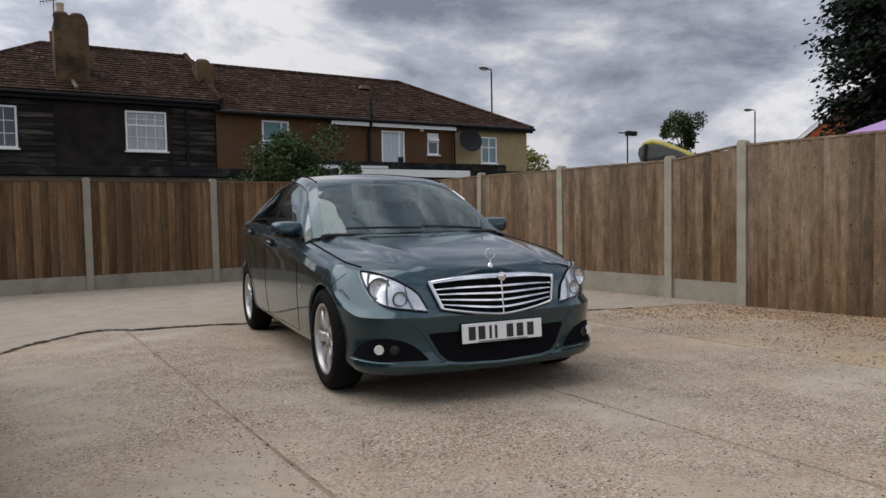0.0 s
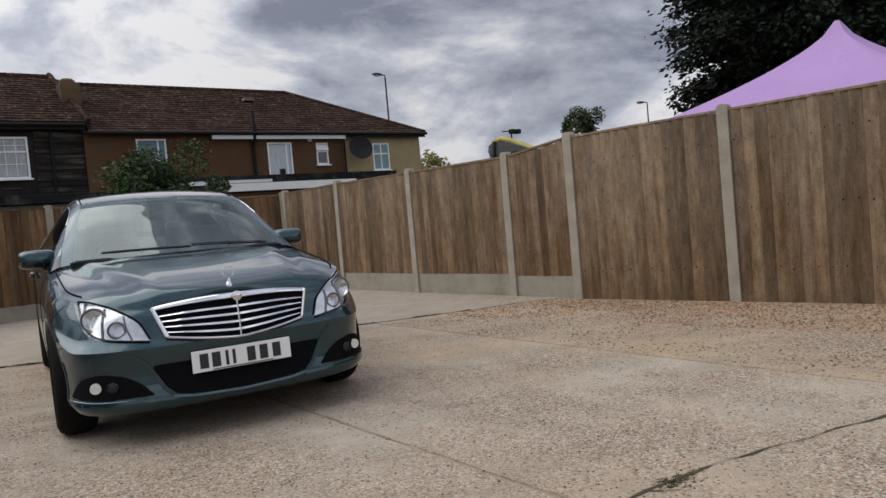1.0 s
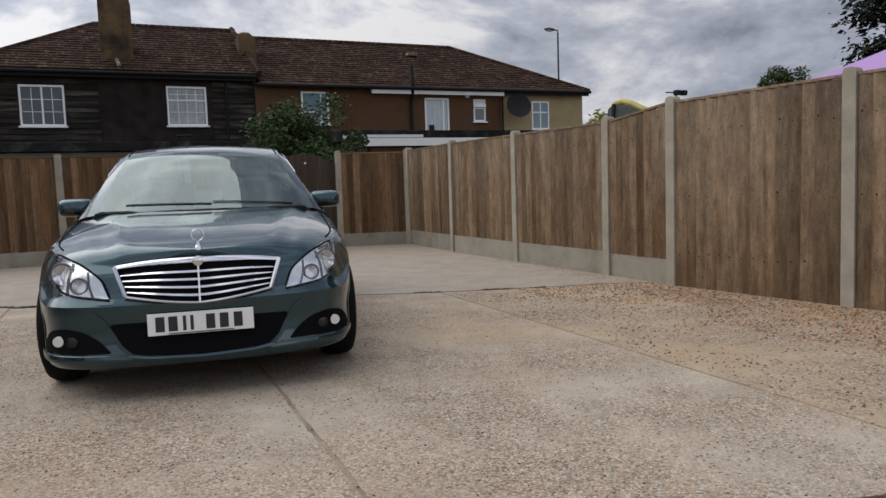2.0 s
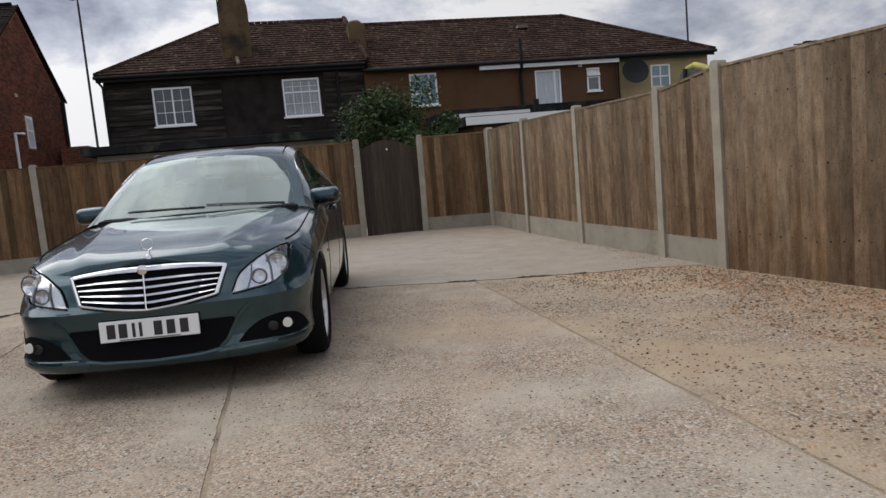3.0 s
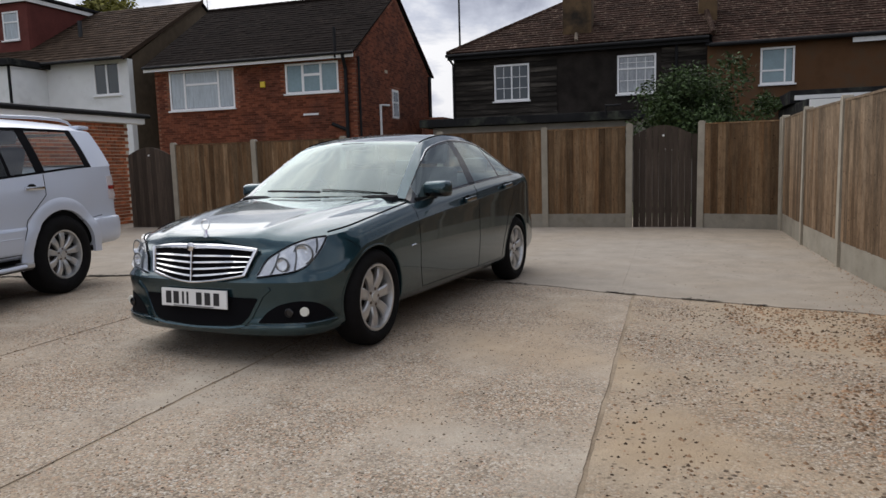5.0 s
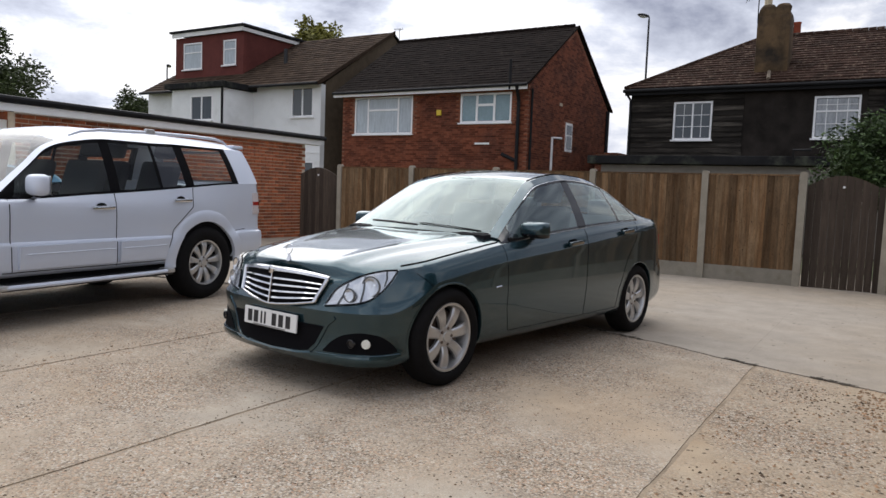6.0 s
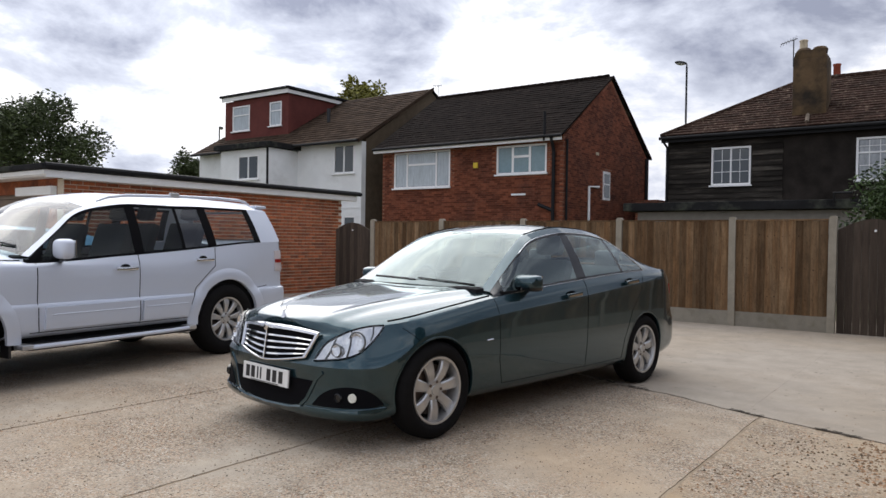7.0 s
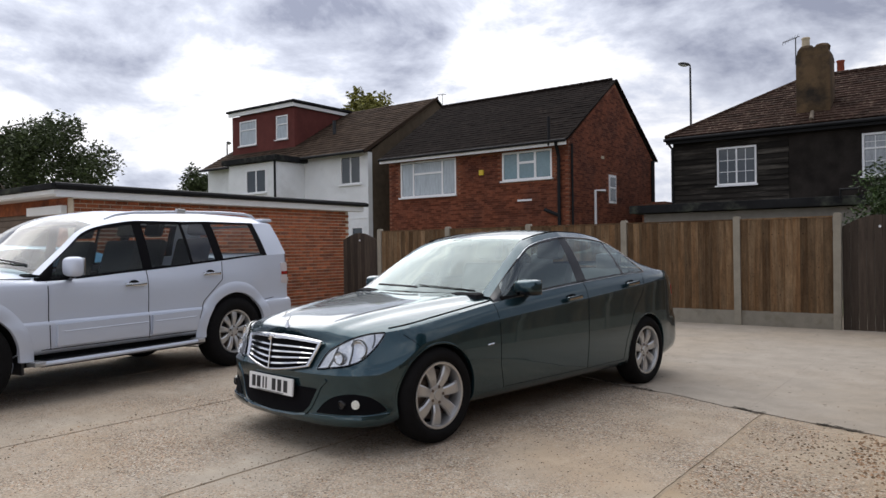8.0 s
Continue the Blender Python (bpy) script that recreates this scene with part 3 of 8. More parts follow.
for i in range(260):
    x, y = 4.2 + 3.3 * rnd.random(), 5.0 + 4.5 * rnd.random() ** 2
    if y > crack_y(x):
        pebble(x, y, 0.004 + 0.008 * rnd.random())
# drifts of brown stones swept against the fence
for i in range(9000):
    y = 0.2 + 5.0 * rnd.random()
    x = east_edge(y) - 0.06 - 1.3 * rnd.random() ** 1.3
    if y < crack_y(x) and noise.noise((x * 1.6, y * 1.1, 3.0)) > -0.05:
        pebble(x, y, 0.004 + 0.011 * rnd.random() ** 1.6)
me = bpy.data.meshes.new("loose_stones")
me.from_pydata(bm_v, [], bm_f)
me.materials.append(M["stone_small"])
bm_v, bm_f = [], []
# dark stones pressed into the sandy bay, thickest along the fence
for i in range(9500):
    x, y = 5.65 + 2.7 * rnd.random() ** 0.8, -1.5 + 6.4 * rnd.random()
    if y < crack_y(x) + 0.1 and x < east_edge(y) - 0.05 and noise.noise((x * 1.3, y * 1.3, 7.0)) + 0.35 * noise.noise((x * 5, y * 5, 2.0)) > 0.02:
        pebble(x, y, 0.003 + 0.0085 * rnd.random() ** 2.2)
for i in range(2200):
    x, y = 1.5 + 3.9 * rnd.random(), -0.6 + 5.8 * rnd.random()
    pebble(x, y, 0.0025 + 0.005 * rnd.random() ** 2)
me_dark = bpy.data.meshes.new("dark_stones")
me_dark.from_pydata(bm_v, [], bm_f)
me_dark.materials.append(M["stone_dark"])
tagged(new("dark_stones", me_dark), "scattered small dark brown loose stones on sandy concrete", "gravel", kind="stuff")
stones = tagged(new("loose_stones", me), "scattered small brown and white loose stones on concrete", "gravel", kind="stuff")


# ---- fences ----
BOARD_W, BOARD_PITCH = 0.125, 0.108


def board_mesh(h, mat):
    """A feather-edged board, thick at one edge and thin at the other, one metre of it scaled up to its height."""
    bm = bmesh.new()
    prism(bm, [(0, 0.0), (BOARD_W, 0.004), (BOARD_W, -0.004), (BOARD_W * 0.5, -0.011), (0.004, -0.017), (0, -0.012)], "z", 0.0, h)
    return mesh_of("board", bm, mat)


BOARDS = {}


def post_mesh(h):
    bm = bmesh.new()
    w = 0.052
    for z in (0.0,):
        box(bm, -w, w, -w, w, -0.06, h - 0.03)
    prism(bm, [(-w, h - 0.03), (w, h - 0.03), (w - 0.01, h - 0.008), (0.02, h), (-0.02, h), (-w + 0.01, h - 0.008)], "y", -w + 0.004, w - 0.004)
    bmesh.ops.remove_doubles(bm, verts=bm.verts, dist=0.0001)
    return mesh_of("post", bm, M["post"])


def fence_run(fence, posts, inward, gravel=0.26, skip=(), mat=M["board"]):
    """Concrete posts, gravel boards and feather-edged boards between them. posts: (x, y, height); inward: the side that is seen."""
    nails = bmesh.new()
    for i, (x, y, h) in enumerate(posts):
        nx = posts[min(i + 1, len(posts) - 1)]
        pv = posts[max(i - 1, 0)]
        a = math.degrees(math.atan2(nx[1] - pv[1], nx[0] - pv[0]))
        part("post", post_mesh(h), None, fence, at=pose(x, y, 0, rnd.uniform(-0.4, 0.4), rnd.uniform(-0.4, 0.4), a))
    for i, ((xa, ya, ha), (xb, yb, hb)) in enumerate(zip(posts, posts[1:])):
        if i in skip:
            continue
        d = Vector((xb - xa, yb - ya, 0))
        length = d.length
        d.normalize()
        n = Vector((-d.y, d.x, 0))
        if n.dot(inward) < 0:
            n = -n
        a = math.degrees(math.atan2(d.y, d.x))
        g = gravel[i] if isinstance(gravel, (list, tuple)) else gravel
        if g:
            bm = boxed(0.05, length - 0.05, -0.022, 0.022, -0.05, g, bevel=0.006)
            part("gravel_board", bm, M["gravelboard"], fence, at=pose(xa, ya, 0, 0, 0, a))
        # rails behind the boards
        for k in (0.18, 0.5, 0.84):
            top = (ha + hb) / 2 - 0.08
            z = g + (top - g) * k
            p = Vector((xa, ya, 0)) - n * 0.035
            part("rail", boxed(0.05, length - 0.05, -0.02, 0.02, z - 0.04, z + 0.04), M["board"], fence, at=pose(p.x, p.y, 0, 0, 0, a))
        count = int((length - 0.1) / BOARD_PITCH)
        pitch = (length - 0.104 - BOARD_W) / (count - 1)
        for k in range(count):
            s = 0.052 + pitch * k
            top = ha + (hb - ha) * (s / length) - 0.065 + rnd.uniform(-0.006, 0.006)
            h = round(top - g - 0.0, 2)
            key = (h, mat.name)
            if key not in BOARDS:
                BOARDS[key] = board_mesh(h, mat)
            p = Vector((xa, ya, g)) + d * s + n * 0.012
            # thick edge laps over the thin edge of the one before
            m = Matrix.Translation(p) @ Matrix.Rotation(math.atan2(d.y, d.x), 4, "Z")
            if n.dot(Vector((-d.y, d.x, 0))) > 0:
                m = m @ Matrix.Translation((BOARD_W, 0, 0)) @ Matrix.Rotation(math.pi, 4, "Z")
            m = m @ pose(0, 0, rnd.uniform(-0.003, 0.003), rnd.uniform(-0.15, 0.15), rnd.uniform(-0.25, 0.25), rnd.uniform(3.0, 5.2))
            part("board", BOARDS[key], None, fence, at=m)
            for kz in (0.18, 0.5, 0.84):
                if rnd.random() < 0.85:
                    r, cx, cz = 0.005 + 0.0045 * rnd.random() ** 2, 0.022 + 0.018 * rnd.random(), (top - g) * kz + rnd.gauss(0, 0.012)
                    nails.faces.new([nails.verts.new(m @ Vector((cx + r * math.cos(q), -0.0195 + 0.09 * cx, cz + r * math.sin(q)))) for q in (0, 1.05, 2.09, 3.14, 4.19, 5.24)])
        cap = bmesh.new()
        za, zb = ha - 0.065, hb - 0.065
        v = [cap.verts.new(c) for c in ((0.05, -0.03, za), (length - 0.05, -0.03, zb), (length - 0.05, 0.032, zb), (0.05, 0.032, za), (0.05, -0.03, za + 0.022), (length - 0.05, -0.03, zb + 0.022), (length - 0.05, 0.032, zb + 0.022), (0.05, 0.032, za + 0.022))]
        for f in ((0, 3, 2, 1), (4, 5, 6, 7), (0, 1, 5, 4), (1, 2, 6, 5), (2, 3, 7, 6), (3, 0, 4, 7)):
            cap.faces.new([v[q] for q in f])
        part("capping", cap, mat, fence, at=pose(xa, ya, 0, 0, 0, a))
    part("nail_holes", nails, M["nail"], fence, "dark nail holes in rows")["kind"] = "stuff"


back_fence = thing("fence", "brown feather-edged timber fence with concrete posts behind the yard", "fence")
BACK = [(-3.83, 11.38, 1.75), (-1.94, 11.39, 1.75), (-0.02, 11.39, 1.745), (1.91, 11.39, 1.745), (3.82, 11.38, 1.745), (5.24, 11.36, 1.75), (6.38, 11.32, 1.745), (7.56, 10.92, 1.735)]
fence_run(back_fence, BACK, Vector((0, -1, 0)), 0.24, skip=(5,))
side_fence = thing("fence", "taller sun-greyed timber fence with concrete posts beside gravel", "fence")
SIDE = [(7.57, 10.82, 1.75), (7.555, 8.92, 1.755), (7.59, 6.95, 1.74), (7.68, 5.08, 1.735), (7.715, 4.09, 1.83), (7.97, 2.39, 1.845), (8.25, 0.55, 1.86), (8.53, -1.3, 1.87), (8.8, -3.1, 1.87)]
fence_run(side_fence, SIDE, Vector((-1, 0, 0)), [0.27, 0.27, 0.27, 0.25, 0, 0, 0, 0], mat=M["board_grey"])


def arched_gate(name, label, x0, x1, y, h_side, h_mid, z0=0.01):
    g = thing(name, label, "gate", pose(x0, y, 0))
    w = x1 - x0
    n = 9
    for k in range(n):
        a, c = w * k / n, w * (k + 1) / n - 0.004
        def top(x):
            u = x / w * 2 - 1
            return h_side + (h_mid - h_side) * max(0.0, math.cos(u * 1.45))
        part("board", prism(bmesh.new(), [(a, z0), (c, z0), (c, top(c)), ((a + c) / 2, top((a + c) / 2)), (a, top(a))], "y", -0.012, 0.012), M["gate"], g)
    for z in (0.3, h_side - 0.15):
        part("rail", boxed(0.02, w - 0.02, 0.014, 0.05, z - 0.05, z + 0.05), M["gate"], g)
    part("post", boxed(w + 0.005, w + 0.085, -0.04, 0.04, 0.0, h_side + 0.02), M["gate"], g, "timber gate post")
    lt = lathe(bmesh.new(), [(-0.03, 0.002), (-0.03, 0.018), (-0.012, 0.018)], "y", 12, (w * 0.52, 0, h_mid - 0.17))
    part("latch", lt, M["upvc"], g, "small pale disc")
    return g


arched_gate("gate", "dark stained timber gate with an arched top in the back fence", 5.31, 6.24, 11.36, 1.52, 1.7)
arched_gate("gate", "dark stained timber gate with an arched top beside the brick garage", -5.0, -3.98, 11.4, 1.50, 1.68)


# ---- houses ----
def brick_face(name, c1, c2, mortar):
    m = bpy.data.materials.new(name)
    m.use_nodes = True
    n, l = m.node_tree.nodes, m.node_tree.links
    b = n["Principled BSDF"]
    b.inputs["Roughness"].default_value = 0.88
    co, sx, cx = n.new("ShaderNodeTexCoord"), n.new("ShaderNodeSeparateXYZ"), n.new("ShaderNodeCombineXYZ")
    add = n.new("ShaderNodeMath")
    l.new(co.outputs["Object"], sx.inputs[0])
    l.new(sx.outputs[0], add.inputs[0])
    l.new(sx.outputs[1], add.inputs[1])
    l.new(add.outputs[0], cx.inputs[0])
    l.new(sx.outputs[2], cx.inputs[1])
    br = n.new("ShaderNodeTexBrick")
    for k, v in (("Scale", 1.0), ("Mortar Size", 0.008), ("Brick Width", 0.225), ("Row Height", 0.075), ("Bias", 0.0)):
        br.inputs[k].default_value = v
    br.inputs["Color1"].default_value, br.inputs["Color2"].default_value, br.inputs["Mortar"].default_value = (*c1, 1), (*c2, 1), (*mortar, 1)
    l.new(cx.outputs[0], br.inputs["Vector"])
    ns, r = n.new("ShaderNodeTexNoise"), n.new("ShaderNodeMapRange")
    ns.inputs["Scale"].default_value, ns.inputs["Detail"].default_value = 0.9, 6
    r.inputs["From Min"].default_value, r.inputs["From Max"].default_value = 0.3, 0.7
    r.inputs["To Min"].default_value, r.inputs["To Max"].default_value = 0.72, 1.25
    l.new(co.outputs["Object"], ns.inputs["Vector"])
    l.new(ns.outputs["Fac"], r.inputs["Value"])
    sc = n.new("ShaderNodeVectorMath")
    sc.operation = "SCALE"
    l.new(br.outputs["Color"], sc.inputs[0])
    l.new(r.outputs[0], sc.inputs["Scale"])
    l.new(sc.outputs[0], b.inputs["Base Color"])
    bp = n.new("ShaderNodeBump")
    bp.inputs["Strength"].default_value, bp.inputs["Distance"].default_value, bp.invert = 0.6, 0.008, True
    l.new(br.outputs["Fac"], bp.inputs["Height"])
    l.new(bp.outputs[0], b.inputs["Normal"])
    return m


M["house_brick"] = brick_face("red house brick", (0.29, 0.078, 0.032), (0.15, 0.042, 0.021), (0.24, 0.16, 0.10))
M["gable_brick"] = M["house_brick"]


def wall(name, parent, mat, x0, x1, y0, y1, z0, z1, holes=(), label=""):
    """A wall along x with openings (x0, x1, z0, z1) right through it."""
    xs = sorted({x0, x1, *(min(max(v, x0), x1) for h in holes for v in h[:2])})
    zs = sorted({z0, z1, *(min(max(v, z0), z1) for h in holes for v in h[2:])})
    bm = bmesh.new()
    for a, c in zip(xs, xs[1:]):
        for e, g in zip(zs, zs[1:]):
            mx, mz = (a + c) / 2, (e + g) / 2
            if not any(h[0] < mx < h[1] and h[2] < mz < h[3] for h in holes):
                box(bm, a, c, y0, y1, e, g)
    bmesh.ops.remove_doubles(bm, verts=bm.verts, dist=0.0005)
    return part(name, bm, mat, parent, label)


def window(parent, x0, x1, z0, z1, y, lights, pane, label="white casement window", bars=0.05, sill=True, glazing=None, depth=0.07):
    """A window that faces -y: frame, bars between the lights, panes and a sill. lights: (fraction of the width, [fractions of the height], open)."""
    bm = bmesh.new()
    f = 0.06
    yo = y - 0.004
    box(bm, x0, x1, yo, yo + depth, z0, z0 + f)
    box(bm, x0, x1, yo, yo + depth, z1 - f, z1)
    box(bm, x0, x0 + f, yo, yo + depth, z0 + f, z1 - f)
    box(bm, x1 - f, x1, yo, yo + depth, z0 + f, z1 - f)
    win = part("window", bm, M["upvc"], parent, label)
    w, h = x1 - x0 - 2 * f, z1 - z0 - 2 * f
    x = x0 + f
    total = sum(v[0] for v in lights)
    for i, (fw, cuts) in enumerate(lights):
        ww = w * fw / total
        marks = [0, *cuts, 1]
        for a, c in zip(marks, marks[1:]):
            za, zb = z0 + f + h * a, z0 + f + h * c
            part("pane", boxed(x + 0.012, x + ww - 0.012, yo + 0.03, yo + 0.042, za + 0.012, zb - 0.012), pane, win)
            if a:
                part("bar", boxed(x, x + ww, yo + 0.006, yo + 0.05, za - bars / 2, za + bars / 2), M["upvc"], win)
            if glazing:
                gx, gz = glazing
                for k in range(1, gx):
                    xx = x + ww * k / gx
                    part("glazing_bar", boxed(xx - 0.009, xx + 0.009, yo + 0.018, yo + 0.03, za + 0.02, zb - 0.02), M["upvc"], win)
                for k in range(1, gz):
                    zz = za + (zb - za) * k / gz
                    part("glazing_bar", boxed(x + 0.02, x + ww - 0.02, yo + 0.015, yo + 0.027, zz - 0.009, zz + 0.009), M["upvc"], win)
        x += ww
        if i < len(lights) - 1:
            part("mullion", boxed(x - bars / 2, x + bars / 2, yo + 0.004, yo + 0.055, z0 + f, z1 - f), M["upvc"], win)
    if sill:
        part("sill", boxed(x0 - 0.05, x1 + 0.05, yo - 0.09, yo, z0 - 0.05, z0, bevel=0.006), M["upvc"], win)
    # no interior is built: a black sheet puts its shade into colour
    part("room", boxed(x0 + 0.01, x1 - 0.01, yo + depth + 0.02, yo + depth + 0.04, z0, z1), M["dark_in"], win, "flat black sheet, unlit interior put into its colour")
    return win


def tiles(name, parent, mat, a, b, a2, b2, gauge=0.21, width=0.26, label="", thick=0.035):
    """Overlapping roof tiles from the eave a-b up to the ridge a2-b2."""
    A, B, A2, B2 = (Vector(p) for p in (a, b, a2, b2))
    up = (A2 - A + B2 - B) / 2
    n = (B - A).cross(up).normalized()
    if n.z < 0:
        n = -n
    rows = max(2, int(up.length / gauge))
    vs, fs = [], []
    r = random.Random(len(name) + int(A.x * 10))
    for i in range(rows):
        t0, t1 = i / rows, min(1.0, (i + 1.35) / rows)
        l0, r0, l1, r1 = A.lerp(A2, t0), B.lerp(B2, t0), A.lerp(A2, t1), B.lerp(B2, t1)
        cnt = max(1, round((r0 - l0).length / width))
        off = 0.5 if i % 2 else 0.0
        for k in range(-1, cnt + 1):
            u0, u1 = max(0.0, (k + off + 0.02) / cnt), min(1.0, (k + off + 0.98) / cnt)
            if u1 - u0 < 0.15 / cnt:
                continue
            lift = n * (thick + r.uniform(-0.006, 0.010))
            o = len(vs)
            p0, p1, p2, p3 = l0.lerp(r0, u0), l0.lerp(r0, u1), l1.lerp(r1, u1), l1.lerp(r1, u0)
            vs += [p0, p1, p0 + lift, p1 + lift, p2 + n * 0.004, p3 + n * 0.004]
            fs += [(o, o + 1, o + 3, o + 2), (o + 2, o + 3, o + 4, o + 5), (o, o + 2, o + 5), (o + 1, o + 4, o + 3)]
    me = bpy.data.meshes.new(name)
    me.from_pydata([tuple(v) for v in vs], [], fs)
    me.materials.append(mat)
    ob = part(name, me, None, parent, label)
    ob["kind"] = "stuff"
    return ob


def roof_body(parent, quads, mat, name="roof"):
    bm = bmesh.new()
    for q in quads:
        bm.faces.new([bm.verts.new(p) for p in q])
    bmesh.ops.remove_doubles(bm, verts=bm.verts, dist=0.001)
    return part(name, bm, mat, parent)


M["flash"] = material("weathered mortar", (0.16, 0.13, 0.10), 0.95, var=0.3, bump=0.3)
# the terrace beyond the back fence: a black weatherboarded house, a brown rendered one and a yellow end
EZ, RZ, RY = 4.80, 6.86, 26.3
BEZ, BRZ = 4.58, 6.72  # eave and ridge of the brown house, a little lower
terrace = thing("house", "terraced house clad in black weatherboard with a brown tiled roof", "house")
DY = 23.1
DARK_WINS = [(0.18, 1.38, 3.20, 4.41), (4.24, 5.44, 3.22, 4.45)]
wall("wall", terrace, M["clad_flat"], -1.2, 6.96, DY, DY + 0.25, 0, EZ - 0.05, DARK_WINS)
part("side_wall", boxed(-1.2, -0.95, DY + 0.25, 29.3, 0, EZ - 0.05), M["clad_flat"], terrace)
part("rear_wall", boxed(-1.2, 19.7, 29.05, 29.3, 0, EZ - 0.05), M["clad_flat"], terrace)
for zone, (xa, xb) in enumerate(((-1.22, 2.3), (5.6, 6.94))):
    for k in range(15):
        z = 2.3 + 0.165 * k
        spans = [(xa, xb)]
        for wx0, wx1, wz0, wz1 in DARK_WINS:
            if z + 0.165 > wz0 - 0.04 and z < wz1 + 0.02:
                spans = [s for a, c in spans for s in ((a, min(c, wx0 - 0.03)), (max(a, wx1 + 0.03), c)) if s[1] - s[0] > 0.1]
        for a, c in spans:
            bm = prism(bmesh.new(), [(DY - 0.005, z), (DY - 0.045, z), (DY - 0.03, z + 0.10), (DY - 0.008, z + 0.18), (DY - 0.005, z + 0.18)], "x", a, c)
            part("weatherboard", bm, M["clad"], terrace, at=pose(0, 0, rnd.uniform(-0.006, 0.006), 0, rnd.uniform(-0.12, 0.12), 0))
window(terrace, *DARK_WINS[0], DY, [(1, [])] * 2, M["house_glass"], "white casement window with small square panes", glazing=(2, 3))
window(terrace, *DARK_WINS[1], DY, [(1, [0.66])], M["net"], "white sash window with blind and lattice bars", glazing=(4, 2))
# roof of the whole terrace, hipped at both ends
HIP_L, HIP_R = 2.2, 15.45
EX0, EX1 = -1.38, 19.95
roof_body(terrace, [[(EX0, DY - 0.2, EZ), (7.1, DY - 0.2, EZ), (7.1, RY, RZ), (HIP_L, RY, RZ)], [(EX0, DY - 0.2, EZ), (HIP_L, RY, RZ), (EX0, 29.5, EZ)], [(EX0, 29.5, EZ), (HIP_L, RY, RZ), (7.1, RY, RZ), (7.1, 29.5, EZ)]], M["felt"])
tiles("roof_tiles", terrace, M["tile"], (EX0, DY - 0.25, EZ + 0.06), (7.15, DY - 0.25, EZ + 0.06), (HIP_L, RY, RZ + 0.06), (6.75, RY, RZ + 0.06))
tiles("roof_tiles", terrace, M["tile"], (EX0, 29.5, EZ + 0.03), (EX0, DY - 0.25, EZ + 0.03), (HIP_L, RY, RZ + 0.03), (HIP_L - 0.01, RY, RZ + 0.03))
part("gutter", tube(bmesh.new(), [(EX0 - 0.05, DY - 0.3, EZ - 0.02), (7.0, DY - 0.3, EZ - 0.02)], 0.055, 8), M["iron"], terrace)
part("fascia", boxed(EX0, 7.0, DY - 0.24, DY - 0.2, EZ - 0.16, EZ + 0.01), M["iron"], terrace)
part("drainpipe", tube(bmesh.new(), [(-1.36, DY - 0.25, EZ - 0.05), (-1.23, DY - 0.08, EZ - 0.3), (-1.23, DY - 0.08, 0)], 0.04, 8), M["iron"], terrace)
part("drainpipe", tube(bmesh.new(), [(6.05, DY - 0.09, EZ - 0.05), (6.05, DY - 0.09, 0)], 0.045, 8), M["iron"], terrace)
ridge = bmesh.new()
for k in range(21):
    x = HIP_L + 0.225 * k
    tube(ridge, [(x, RY, RZ + 0.05), (x + 0.215, RY, RZ + 0.06)], 0.1, 8)
for k in range(18):
    p, q = Vector((EX0, DY - 0.25, EZ + 0.07)), Vector((HIP_L, RY, RZ + 0.05))
    tube(ridge, [p.lerp(q, k / 18), p.lerp(q, (k + 0.95) / 18)], 0.085, 7)
part("ridge_tiles", ridge, M["tile"], terrace)
# raised tile strip over the party line and below the chimney
for (xa, za, xb, zb) in ((7.12, EZ + 0.1, 6.8, RZ + 0.14),):
    part("verge", tube(bmesh.new(), [(xa, DY - 0.28, za), (xb, RY, zb)], 0.09, 7), M["tile"], terrace)
part("flashing", tube(bmesh.new(), [(2.95, DY - 0.1, EZ + 0.2), (2.88, 23.6, EZ + 0.52)], 0.06, 7), M["flash"], terrace, "mortar flashing below the chimney")

stack = bmesh.new()
box(stack, 2.44, 3.38, 23.55, 24.4, 5.0, 7.02, bevel=0.03)
prism(stack, [(2.45, 7.0), (3.37, 7.0), (3.35, 7.12), (3.27, 7.27), (3.10, 7.33), (2.9, 7.24), (2.70, 7.30), (2.50, 7.22)], "y", 23.56, 24.39)
for cx in (2.68, 3.12):
    lathe(stack, [(7.22, 0.21), (7.33, 0.23), (7.41, 0.17), (7.43, 0.0)], "z", 14, (cx, 23.97, 0))
ch = part("chimney", stack, M["chimney"], terrace, "tall sooty rendered chimney with two domed flues", True)
part("chimney_pot", lathe(bmesh.new(), [(7.36, 0.12), (7.62, 0.11), (7.66, 0.13), (7.69, 0.11), (7.69, 0.08), (7.42, 0.08)], "z", 16, (2.66, 23.97, 0)), M["pot_pale"], ch, "buff clay pot", True)
rear_stack = part("chimney", boxed(2.61, 3.23, 27.7, 28.3, 5.6, 7.16, bevel=0.02), M["orange_brick"], terrace, "red brick rear chimney")
for cx in (2.74, 3.06):
    part("chimney_pot", lathe(bmesh.new(), [(7.14, 0.125), (7.66, 0.115), (7.69, 0.135), (7.73, 0.135), (7.73, 0.08), (7.4, 0.08)], "z", 14, (cx, 28.0, 0)), M["pot"], rear_stack, "red clay pot", True)
ar = bmesh.new()
tube(ar, [(2.46, 23.5, 6.8), (2.46, 23.5, 7.62)], 0.018, 6)
tube(ar, [(2.1, 23.45, 7.52), (2.56, 23.55, 7.66)], 0.013, 5)
for k in range(6):
    x = 2.12 + 0.08 * k
    tube(ar, [(x, 23.3, 7.5 + 0.03 * k - 0.1), (x, 23.6, 7.5 + 0.03 * k + 0.1)], 0.008, 4)
part("aerial", ar, M["lamp_grey"], ch, "television aerial")
party = bmesh.new()
